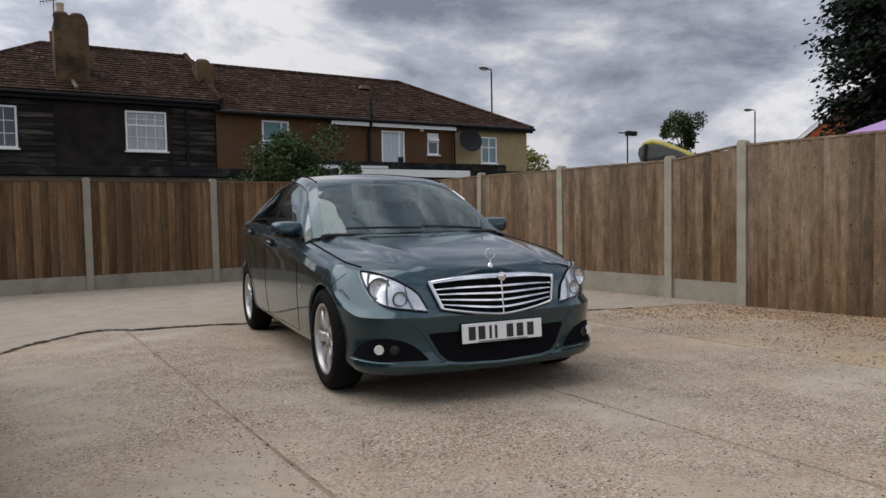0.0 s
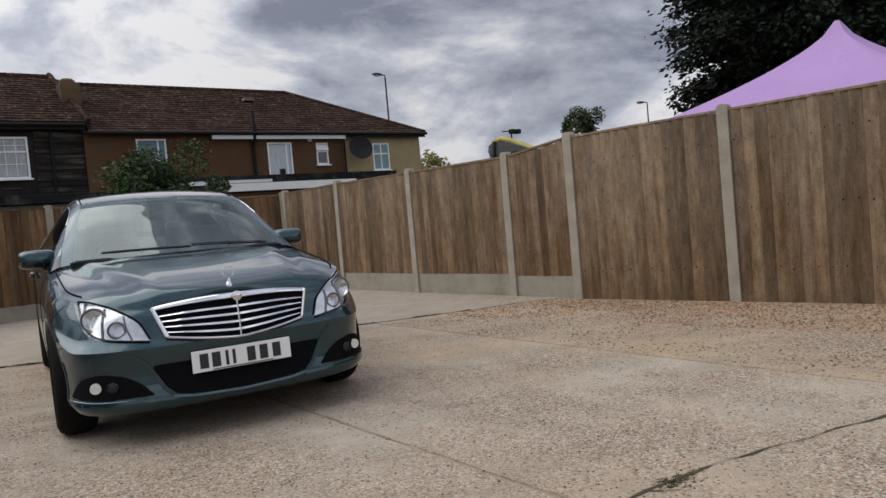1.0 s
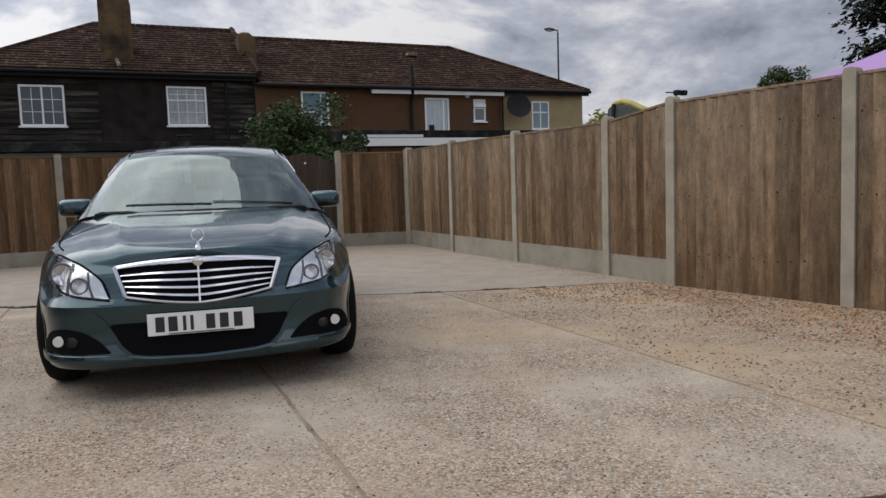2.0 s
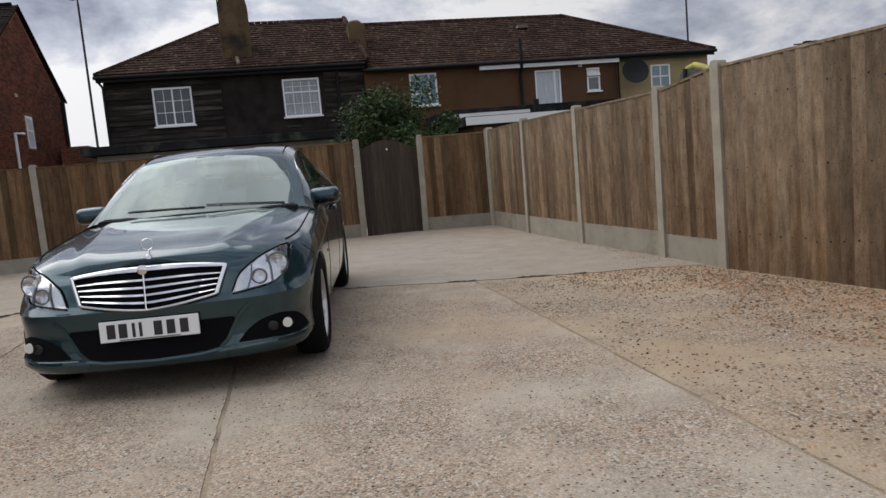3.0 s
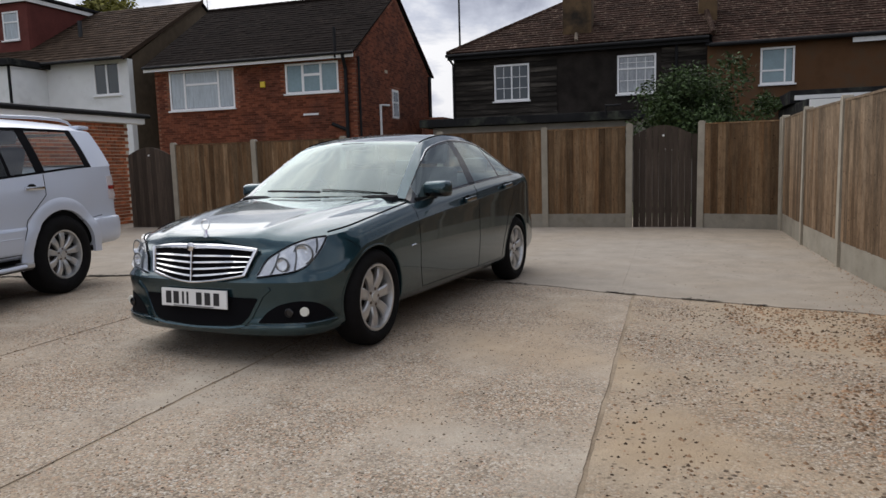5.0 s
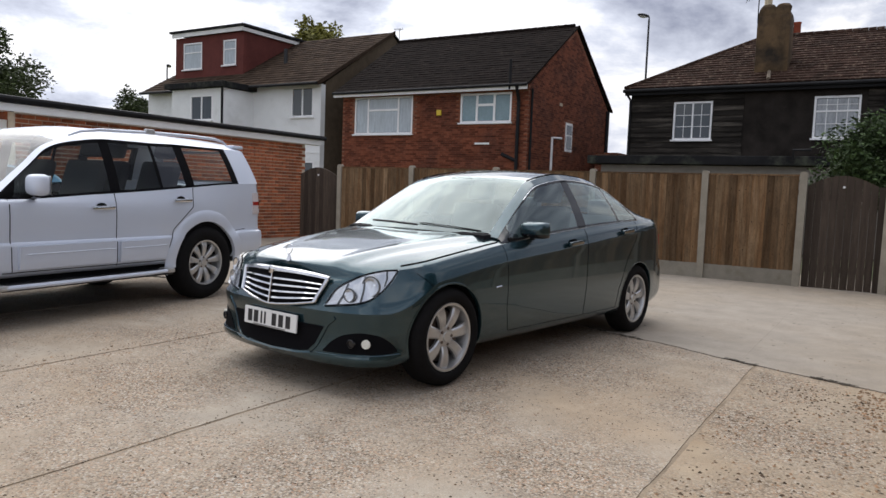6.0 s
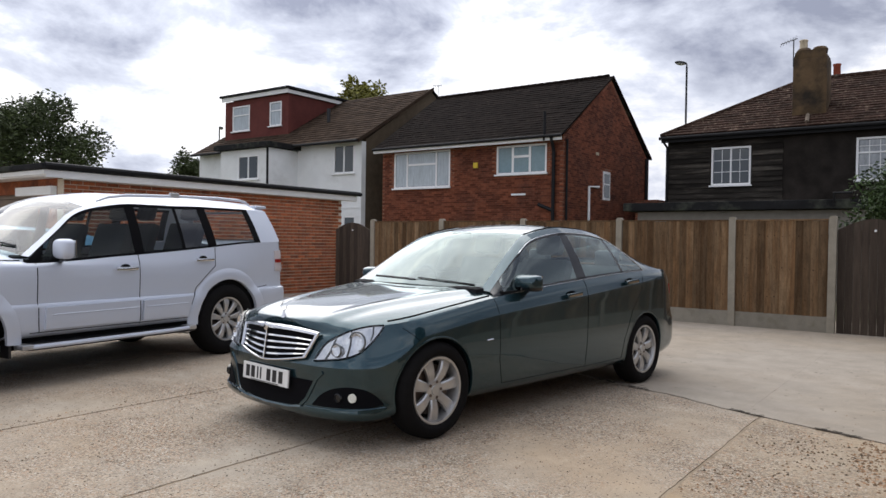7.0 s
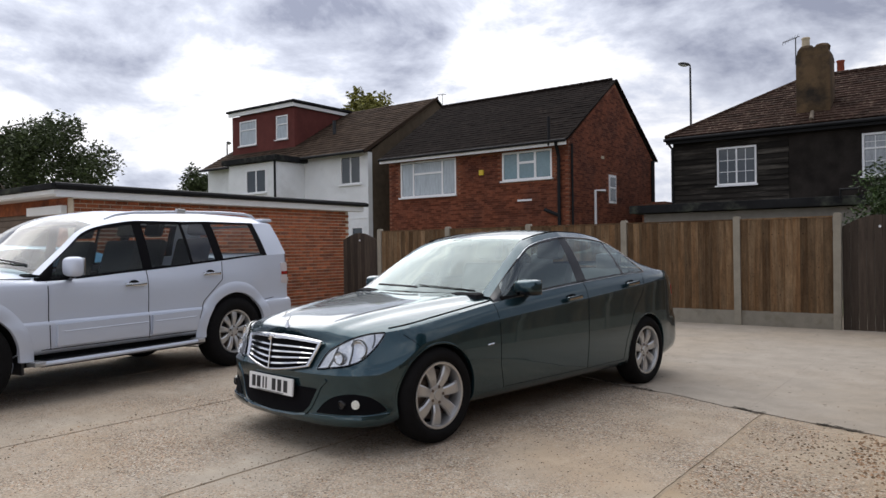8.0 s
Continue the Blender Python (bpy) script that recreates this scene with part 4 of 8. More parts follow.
box(party, 6.72, 7.3, 24.3, 25.0, 5.4, 6.38, bevel=0.03)
lathe(party, [(6.34, 0.24), (6.46, 0.24), (6.53, 0.17), (6.54, 0.0)], "z", 14, (7.0, 24.65, 0))
part("chimney", party, M["chimney"], terrace, "low sooty chimney stump between the houses", True)

brown = thing("house", "brown rendered terraced house with pale yellow end and tiled roof", "house")
BY = 22.98
BROWN_WINS = [(8.47, 9.42, 3.27, 4.36), (12.96, 13.92, 2.87, 4.22), (14.92, 15.42, 3.38, 4.2)]
YEL_WINS = [(17.42, 18.2, 3.1, 4.17)]
wall("wall", brown, M["render_brown"], 6.96, 16.1, BY, BY + 0.25, 0, BEZ - 0.05, BROWN_WINS, "brown pebbledash wall")
wall("wall", brown, M["render_yellow"], 16.1, 19.75, BY, BY + 0.25, 0, BEZ - 0.05, YEL_WINS, "pale yellow rendered wall")
part("side_wall", boxed(19.5, 19.75, BY + 0.25, 29.3, 0, BEZ - 0.05), M["render_yellow"], brown)
window(brown, *BROWN_WINS[0], BY, [(3, [0.36]), (1, [])], M["blue_glass"], "white window with blue frosted glass")
window(brown, *BROWN_WINS[1], BY, [(4, []), (1, [])], M["curtain"], "tall white window ajar with a pale curtain", bars=0.07)
window(brown, *BROWN_WINS[2], BY, [(1, [0.62])], M["house_glass"], "small white window with its top light open")
part("open_light", boxed(14.92, 15.42, BY - 0.02, BY + 0.02, 0, 0.30), M["upvc"], brown, "tilted white top light", at=Matrix.Translation((0, BY - 0.05, 3.91)) @ Matrix.Rotation(radians(-24), 4, "X") @ Matrix.Translation((0, -BY, 0)))
window(brown, *YEL_WINS[0], BY, [(1, [0.62]), (1, [0.62])], M["blue_glass"], "white four-light window")
roof_body(brown, [[(6.9, DY - 0.3, BEZ - 0.05), (EX1, DY - 0.3, BEZ - 0.05), (HIP_R, RY, BRZ - 0.05), (6.9, RY, BRZ - 0.05)], [(EX1, DY - 0.3, BEZ - 0.05), (EX1, 29.5, BEZ - 0.05), (HIP_R, RY, BRZ - 0.05)], [(6.9, 29.5, BEZ - 0.05), (6.9, RY, BRZ - 0.05), (HIP_R, RY, BRZ - 0.05), (EX1, 29.5, BEZ - 0.05)]], M["felt"])
tiles("roof_tiles", brown, M["tile"], (7.1, DY - 0.35, BEZ - 0.02), (EX1, DY - 0.35, BEZ - 0.02), (6.85, RY, BRZ - 0.02), (HIP_R, RY, BRZ - 0.02))
tiles("roof_tiles", brown, M["tile"], (EX1, DY - 0.35, BEZ - 0.02), (EX1, 29.5, BEZ - 0.02), (HIP_R, RY, BRZ - 0.02), (HIP_R + 0.01, RY, BRZ - 0.02))
ridge = bmesh.new()
for k in range(38):
    x = 6.95 + 0.225 * k
    tube(ridge, [(x, RY, BRZ - 0.02), (x + 0.215, RY, BRZ - 0.01)], 0.09, 8)
for k in range(26):
    p, q = Vector((EX1, DY - 0.35, BEZ)), Vector((HIP_R, RY, BRZ))
    tube(ridge, [p.lerp(q, k / 26), p.lerp(q, (k + 0.95) / 26)], 0.085, 7)
part("ridge_tiles", ridge, M["tile"], brown)
part("roof_vent", prism(bmesh.new(), [(13.2, 0), (13.65, 0), (13.6, 0.12), (13.25, 0.12)], "y", -0.15, 0.15), M["flash"], brown, "small roof vent", at=Matrix.Translation((0, 25.3, 6.12)))
part("fascia", boxed(10.9, 16.1, DY - 0.36, DY - 0.32, BEZ - 0.26, BEZ - 0.13), M["white"], brown, "white painted fascia")
part("gutter", tube(bmesh.new(), [(7.0, DY - 0.42, BEZ - 0.06), (EX1, DY - 0.42, BEZ - 0.06)], 0.06, 8), M["iron"], brown)
part("fascia", boxed(16.1, EX1 - 0.05, DY - 0.36, DY - 0.3, BEZ - 0.2, BEZ - 0.03), M["iron"], brown)
part("drainpipe", tube(bmesh.new(), [(12.42, DY - 0.35, 5.3), (12.42, DY - 0.42, 4.7), (12.42, DY - 0.36, 4.4), (12.42, BY - 0.07, 4.1), (12.42, BY - 0.07, 0)], 0.06, 8), M["iron"], brown)
part("drainpipe", tube(bmesh.new(), [(16.12, BY - 0.06, 4.4), (16.12, BY - 0.06, 0)], 0.035, 8), M["iron"], brown)
part("vent_cover", boxed(14.6, 14.75, BY - 0.03, BY, 4.25, 4.35), M["upvc"], brown)
dish = bmesh.new()
lathe(dish, [(-0.10, 0.46), (-0.055, 0.34), (-0.02, 0.2), (0.0, 0.0), (0.012, 0.0), (-0.01, 0.2), (-0.045, 0.34), (-0.092, 0.47)], "y", 28)
bmesh.ops.rotate(dish, verts=dish.verts, cent=(0, 0, 0), matrix=Matrix.Rotation(radians(-12), 3, "Z") @ Matrix.Rotation(radians(-18), 3, "X"))
dish_ob = part("satellite_dish", dish, M["iron"], brown, "dark mesh satellite dish", True, at=pose(16.5, 22.4, 3.9))
part("bracket", tube(bmesh.new(), [(0, 0, 0), (-0.05, 0.35, -0.1), (-0.05, 0.6, -0.1)], 0.025, 6), M["iron"], dish_ob)

# flat-roofed extensions in front of the terrace
lean = thing("extension", "low flat-roofed extension with a black felt edge and grey wall", "extension")
part("wall", boxed(-0.9, 6.9, 19.6, DY - 0.01, 0, 2.22), material("grey render", (0.2, 0.185, 0.165), 0.9, var=0.15, bump=0.3), lean)
part("roof", boxed(-1.25, 7.0, 19.35, DY - 0.02, 2.24, 2.47, bevel=0.015), M["felt"], lean)
part("pipe", tube(bmesh.new(), [(4.2, 19.3, 2.4), (4.2, 19.25, 2.62), (4.6, 19.25, 2.62)], 0.03, 6), M["iron"], lean)
window(lean, 5.75, 6.2, 1.35, 1.95, 19.58, [(1, [0.6])], M["house_glass"], "small white window", sill=False)
shed = thing("extension", "flat-roofed outbuilding with white fascia boards and black felt roof", "extension")
part("wall", boxed(9.3, 16.2, 18.2, BY - 0.05, 0, 2.18), M["render_brown"], shed)
part("fascia", boxed(9.05, 13.5, 18.0, 18.06, 2.22, 2.44), M["white"], shed, "white fascia board")
part("roof", boxed(9.0, 16.5, 18.08, BY - 0.06, 2.2, 2.46, bevel=0.01), M["felt"], shed)
part("upper_fascia", boxed(9.0, 11.6, 19.9, 19.96, 2.56, 2.68), M["white"], shed, "white painted upper fascia")
part("upper_roof", boxed(8.9, 16.4, 19.98, BY - 0.1, 2.48, 2.82, bevel=0.01), M["felt"], shed)
part("vent_pipe", tube(bmesh.new(), [(11.3, 18.5, 2.4), (11.3, 18.5, 2.85)], 0.09, 8), M["iron"], shed)

# the red brick house with its gable
red = thing("house", "red brick two-storey house with a dark tiled gabled roof", "house")
FY, GX, LX = 20.45, -3.74, -11.4
REZ, RRZ, RRY = 4.76, 7.27, 24.2
RED_WINS = [(-10.82, -8.22, 3.25, 4.59), (-6.26, -4.34, 3.59, 4.56)]
wall("wall", red, M["house_brick"], LX, GX, FY, FY + 0.25, 0, REZ + 0.05, RED_WINS, "weathered red brick wall")
gable = bmesh.new()
prism(gable, [(FY + 0.25, 0), (2 * RRY - FY, 0), (2 * RRY - FY, REZ), (RRY, RRZ), (FY + 0.25, REZ + 0.15)], "x", GX - 0.25, GX)
part("gable_wall", gable, M["gable_brick"], red, "dark red brick gable wall")
gwin = part("window", boxed(GX, GX + 0.03, 23.6, 24.2, 2.86, 3.88), M["upvc"], red, "narrow white window")
part("pane", boxed(GX + 0.03, GX + 0.035, 23.67, 24.13, 2.94, 3.4), M["house_glass"], gwin)
part("pane", boxed(GX + 0.03, GX + 0.035, 23.67, 24.13, 3.46, 3.8), M["house_glass"], gwin)
# pane colour holds the grey-blue reflection
window(red, *RED_WINS[0], FY, [(1, []), (2.4, [0.66]), (1, [])], M["curtain"], "wide white three-light window with pale curtains", bars=0.07)
window(red, *RED_WINS[1], FY, [(1, []), (1.15, [0.62]), (1, [])], M["blue_glass"], "white three-light window with frosted glass", bars=0.08)
roof_body(red, [[(LX - 0.2, FY - 0.3, REZ - 0.02), (GX + 0.1, FY - 0.3, REZ - 0.02), (GX + 0.1, RRY, RRZ + 0.08), (LX - 0.2, RRY, RRZ + 0.08)], [(LX - 0.2, 2 * RRY - FY + 0.3, REZ - 0.02), (LX - 0.2, RRY, RRZ + 0.08), (GX + 0.1, RRY, RRZ + 0.08), (GX + 0.1, 2 * RRY - FY + 0.3, REZ - 0.02)]], M["felt"])
tiles("roof_tiles", red, M["tile_dark"], (LX - 0.22, FY - 0.34, REZ), (GX + 0.12, FY - 0.34, REZ), (LX - 0.22, RRY, RRZ + 0.12), (GX + 0.12, RRY, RRZ + 0.12), gauge=0.20, width=0.22, thick=0.022)
ridge = bmesh.new()
for k in range(26):
    x = LX - 0.2 + 0.3 * k
    tube(ridge, [(x, RRY, RRZ + 0.12), (x + 0.28, RRY, RRZ + 0.13)], 0.09, 8)
part("ridge_tiles", ridge, M["tile_dark"], red)
part("fascia", boxed(LX - 0.2, GX + 0.08, FY - 0.33, FY - 0.29, REZ - 0.17, REZ - 0.03), M["white"], red, "white painted fascia")
part("gutter", tube(bmesh.new(), [(LX - 0.2, FY - 0.38, REZ - 0.03), (GX + 0.1, FY - 0.38, REZ - 0.03)], 0.05, 8), M["iron"], red)
part("verge", prism(bmesh.new(), [(FY - 0.3, REZ - 0.03), (RRY, RRZ + 0.08), (2 * RRY - FY + 0.3, REZ - 0.03), (2 * RRY - FY + 0.3, REZ + 0.04), (RRY, RRZ + 0.14), (FY - 0.3, REZ + 0.04)], "x", GX + 0.06, GX + 0.11), M["tile_dark"], red)
part("drainpipe", tube(bmesh.new(), [(-4.0, FY - 0.38, REZ - 0.05), (-4.05, FY - 0.08, REZ - 0.5), (-4.05, FY - 0.08, 0)], 0.06, 8), M["iron"], red)
part("soil_pipe", tube(bmesh.new(), [(-4.28, FY - 0.3, 4.6), (-4.28, FY - 0.3, 5.55)], 0.05, 8), M["iron"], red)
part("pipe", tube(bmesh.new(), [(-4.6, FY - 0.06, 2.55), (-4.1, FY - 0.06, 2.35)], 0.06, 8), M["iron"], red)
part("drainpipe", tube(bmesh.new(), [(GX + 0.05, 27.8, 4.75), (GX + 0.05, 27.8, 0)], 0.09, 8), M["iron"], red)
part("drainpipe", tube(bmesh.new(), [(GX + 0.06, FY + 0.15, REZ - 0.1), (GX + 0.06, FY + 0.15, 0)], 0.04, 8), M["iron"], red)
part("white_pipe", tube(bmesh.new(), [(GX + 0.05, 22.35, 1.9), (GX + 0.05, 22.35, 3.24), (GX + 0.05, 23.15, 3.28)], 0.045, 8), M["upvc"], red, "white waste pipe on the gable")
part("air_brick", boxed(GX, GX + 0.02, 22.95, 23.2, 4.4, 4.5), M["pot_pale"], red)
part("overflow", boxed(-5.65, -5.1, FY - 0.03, FY, 2.87, 2.93), M["upvc"], red, "white overflow pipe")
part("alarm_box", boxed(-7.19, -7.01, FY - 0.07, FY, 3.86, 4.05, bevel=0.02), M["yellow"], red, "yellow alarm box")
part("rear_addition", boxed(-3.6, -2.7, 26.4, 28.3, 0, 3.0), M["gable_brick"], red)

# the white rendered house with a tile-hung dormer
white = thing("house", "white rendered house with brown tiled roof and red tile-hung dormer", "house")
WY, WX1, WX0, WEZ = 20.5, -12.55, -23.0, 5.2
WW = [(-14.08, -12.94, 3.96, 5.12), (-13.5, -12.85, 1.2, 2.24)]
wall("wall", white, M["render_white"], WX0, WX1, WY, WY + 0.25, 0, WEZ, WW, "white rendered wall")
part("side_wall", prism(bmesh.new(), [(WY + 0.25, 0), (29.2, 0), (29.2, WEZ), (25.0, 7.95), (WY + 0.25, WEZ + 0.1)], "x", WX1 - 0.25, WX1), material("brown side render", (0.10, 0.075, 0.05), 0.9, var=0.2, bump=0.3), white)
window(white, *WW[0], WY, [(1, []), (1, [])], M["house_glass"], "white two-light window", bars=0.07)
window(white, *WW[1], WY, [(1, [])], M["house_glass"], "white window", sill=False)
roof_body(white, [[(WX0, WY - 0.35, WEZ), (WX1 + 0.12, WY - 0.35, WEZ), (WX1 + 0.12, 25.0, 8.0), (WX0, 25.0, 8.0)], [(WX0, 29.6, WEZ), (WX0, 25.0, 8.0), (WX1 + 0.12, 25.0, 8.0), (WX1 + 0.12, 29.6, WEZ)]], M["felt"])
tiles("roof_tiles", white, M["tile_brown"], (WX0, WY - 0.4, WEZ), (WX1 + 0.15, WY - 0.4, WEZ), (WX0, 25.0, 8.05), (WX1 + 0.15, 25.0, 8.05), gauge=0.26, width=0.3)
part("gutter", tube(bmesh.new(), [(WX0, WY - 0.45, WEZ - 0.03), (WX1 + 0.15, WY - 0.45, WEZ - 0.03)], 0.06, 8), M["iron"], white)
part("verge", prism(bmesh.new(), [(WY - 0.35, WEZ - 0.1), (25.0, 7.95), (25.0, 8.1), (WY - 0.35, WEZ + 0.06)], "x", WX1 + 0.1, WX1 + 0.16), M["tile_brown"], white)
part("band", boxed(-16.4, WX1 + 0.02, WY - 0.02, WY, 2.55, 2.62), M["render_white"], white)
EXT = [(-18.15, -16.84, 3.74, 4.75)]
wall("extension_wall", white, M["render_white"], -19.3, -16.2, 18.94, 19.15, 0, 5.0, EXT, "white rendered rear extension")
part("extension_side", boxed(-16.4, -16.2, 19.15, WY, 0, 5.0), M["render_white"], white)
part("extension_roof", boxed(-19.5, -16.0, 18.7, 21.3, 5.02, 5.24, bevel=0.015), M["felt"], white)
part("drainpipe", tube(bmesh.new(), [(-16.25, 18.9, 5.0), (-16.25, 18.9, 0)], 0.045, 8), M["iron"], white)
window(white, *EXT[0], 18.94, [(1, []), (1, [])], M["house_glass"], "white two-light window", bars=0.07)
DORM = [(-21.75, -20.5, 6.36, 7.55), (-19.1, -18.3, 6.42, 7.52)]
wall("dormer_wall", white, M["hung"], -22.3, -17.85, 21.43, 21.6, 5.3, 7.82, DORM, "red tile-hung dormer front")
part("dormer_side", boxed(-18.05, -17.85, 21.6, 25.2, 5.3, 7.82), M["hung"], white)
window(white, *DORM[0], 21.43, [(1, [0.65])], M["curtain"], "white dormer window")
window(white, *DORM[1], 21.43, [(1, [0.65])], M["curtain"], "white dormer window")
part("dormer_fascia", boxed(-22.4, -17.75, 21.28, 21.33, 7.82, 8.0), M["white"], white, "white dormer fascia")
part("dormer_fascia", boxed(-17.8, -17.75, 21.33, 25.3, 7.82, 7.97), M["white"], white)
part("dormer_roof", boxed(-22.5, -17.65, 21.2, 25.4, 8.01, 8.11, bevel=0.01), M["felt"], white)
part("flue", tube(bmesh.new(), [(-16.2, 22.3, 6.3), (-16.2, 22.3, 7.1)], 0.08, 8), M["lamp_grey"], white)
aer = bmesh.new()
tube(aer, [(-12.9, 26.0, 7.9), (-12.9, 26.0, 8.45)], 0.012, 5)
tube(aer, [(-13.2, 26.0, 8.45), (-12.7, 26.0, 8.40)], 0.010, 5)
for k in range(5):
    tube(aer, [(-13.15 + 0.1 * k, 26.0, 8.36), (-13.15 + 0.1 * k, 26.0, 8.48)], 0.008, 4)
part("aerial", aer, M["lamp_grey"], white)

# the brick garage block beside the yard
garage = thing("garage", "orange-red brick flat-roofed garage block with white fascia boards", "garage")
GXW = -6.0
part("wall_core", boxed(GXW - 0.20, GXW - 0.012, 5.62, 12.6, 0, 2.29), M["mortar"], garage, "mortar bed of the side wall")
part("front_wall", boxed(-6.9, GXW - 0.2, 5.62, 5.84, 0, 2.30), M["brick"], garage)
part("front_wall", boxed(-14.0, -9.9, 5.62, 5.84, 0, 2.30), M["brick"], garage)
part("rear_wall", boxed(-14.0, GXW - 0.2, 12.4, 12.6, 0, 2.25), M["brick"], garage)
part("door_head", boxed(-9.9, -6.9, 5.62, 5.84, 2.05, 2.30), M["brick"], garage)
part("lintel", boxed(-7.55, -6.2, 5.5, 5.61, 2.0, 2.16, bevel=0.01), M["white"], garage, "white painted lintel board")
M["door_brown"] = material("brown slatted door", (0.16, 0.12, 0.09), 0.6, var=0.2, bump=0.1)
gdoor = part("garage_door", boxed(-9.9, -6.9, 5.752, 5.79, 0.0, 2.1), M["door_brown"], garage, "brown slatted garage door")
for k in range(16):
    part("slat", boxed(-9.9, -6.9, 5.70 - 0.012 * (k % 2), 5.75, 0.02 + 0.13 * k, 0.14 + 0.13 * k), M["door_brown"], gdoor)
part("fascia", boxed(GXW + 0.14, GXW + 0.18, 5.24, 12.98, 2.28, 2.405), M["white"], garage, "white painted fascia board")
part("fascia", boxed(-14.2, GXW + 0.18, 5.20, 5.24, 2.325, 2.40), M["white"], garage)
part("soffit", boxed(-14.2, GXW + 0.14, 5.24, 5.62, 2.30, 2.325), M["white"], garage)
part("soffit", boxed(GXW, GXW + 0.14, 5.62, 12.98, 2.27, 2.295), M["white"], garage)
part("roof", boxed(-14.3, GXW + 0.24, 5.14, 13.05, 2.407, 2.51, bevel=0.02), M["felt"], garage)
part("gutter", tube(bmesh.new(), [(GXW + 0.22, 5.2, 2.48), (GXW + 0.22, 13.08, 2.45)], 0.05, 8), M["iron"], garage)


# ---- street lamps, trees, tent and what shows over the side fence ----
def street_lamp(x, y, h, arm, label):
    ob = thing("street_lamp", label, "street lamp", pose(x, y, 0), group="street lamps")
    part("column", tube(bmesh.new(), [(0, 0, -0.05), (0, 0, 1.2), (0, 0, 1.25), (0, 0, h - 0.15)], [0.09, 0.09, 0.06, 0.045], 10), M["lamp_grey"], ob, smooth=True)
    a = Vector(arm)
    part("arm", tube(bmesh.new(), [(0, 0, h - 0.2), (0, 0, h - 0.02), tuple(a * 0.4 + Vector((0, 0, h + 0.02)))], 0.035, 8), M["lamp_grey"], ob)
    head = bmesh.new()
    d = a.normalized()
    bmesh.ops.create_uvsphere(head, u_segments=16, v_segments=8, radius=1.0)
    bmesh.ops.transform(head, verts=head.verts, matrix=Matrix.Translation(a * 0.6 + Vector((0, 0, h))) @ d.to_track_quat("X", "Z").to_matrix().to_4x4() @ Matrix.Diagonal((0.36, 0.15, 0.085, 1)))
    lamp_head = part("lantern", head, M["lamp_grey"], ob, smooth=True)
    bowl = bmesh.new()
    bmesh.ops.create_uvsphere(bowl, u_segments=14, v_segments=7, radius=1.0)
    bmesh.ops.transform(bowl, verts=bowl.verts, matrix=Matrix.Translation(a * 0.65 + Vector((0, 0, h - 0.04))) @ d.to_track_quat("X", "Z").to_matrix().to_4x4() @ Matrix.Diagonal((0.26, 0.12, 0.08, 1)))
    part("bowl", bowl, M["lamp_glass"], lamp_head, smooth=True)


street_lamp(-4.0, 33.7, 9.85, (-0.3, -0.55, 0), "dark grey street lamp behind the weatherboarded house")
street_lamp(24.45, 31.9, 9.05, (-0.9, -0.1, 0), "dark grey street lamp behind the terrace end")
street_lamp(47.1, 31.3, 8.1, (-0.9, 0.3, 0), "distant grey street lamp beyond the side fence")
street_lamp(-34.2, 30.0, 8.8, (-0.5, 0.6, 0), "distant grey street lamp beyond the garage")


def leaves(centres, count, size, spread, seed, droop=0.0, flat=False):
    """Leaf clusters scattered in soft clumps; each leaf is two small folded faces."""
    r = random.Random(seed)
    vs, fs = [], []
    for cx, cy, cz, rad, wt in centres:
        for _ in range(int(count * wt)):
            while True:
                d = Vector((r.uniform(-1, 1), r.uniform(-1, 1), r.uniform(-1, 1)))
                if 0.25 < d.length < 1:
                    break
            p = Vector((cx, cy, cz)) + d * rad * (0.75 + 0.4 * r.random())
            p.z -= droop * (d.x**2 + d.y**2) * rad
            s = size * (0.6 + 0.8 * r.random())
            t = Vector((r.gauss(0, 1), r.gauss(0, 1), r.gauss(0, 0.6) - droop)).normalized()
            u = t.cross(Vector((r.gauss(0, 1), r.gauss(0, 1), r.gauss(0, 1)))).normalized()
            w = t.cross(u)
            o = len(vs)
            vs += [p - t * s, p + u * s * 0.45 + w * s * 0.15, p + t * s, p - u * s * 0.45 + w * s * 0.15]
            fs += [(o, o + 1, o + 2), (o, o + 2, o + 3)]
    return [tuple(v) for v in vs], fs


def leaf_mesh(name, mat, data):
    me = bpy.data.meshes.new(name)
    me.from_pydata(data[0], [], data[1])
    me.materials.append(mat)
    return me


def clumps(x, y, z, rx, ry, rz, n, r0, r1, seed, below=-0.6):
    r = random.Random(seed)
    out = []
    while len(out) < n:
        d = Vector((r.uniform(-1, 1), r.uniform(-1, 1), r.uniform(below, 1)))
        if d.length > 1 or d.length < 0.35:
            continue
        out.append((x + d.x * rx, y + d.y * ry, z + d.z * rz, r.uniform(r0, r1), r.uniform(0.7, 1.2)))
    return out


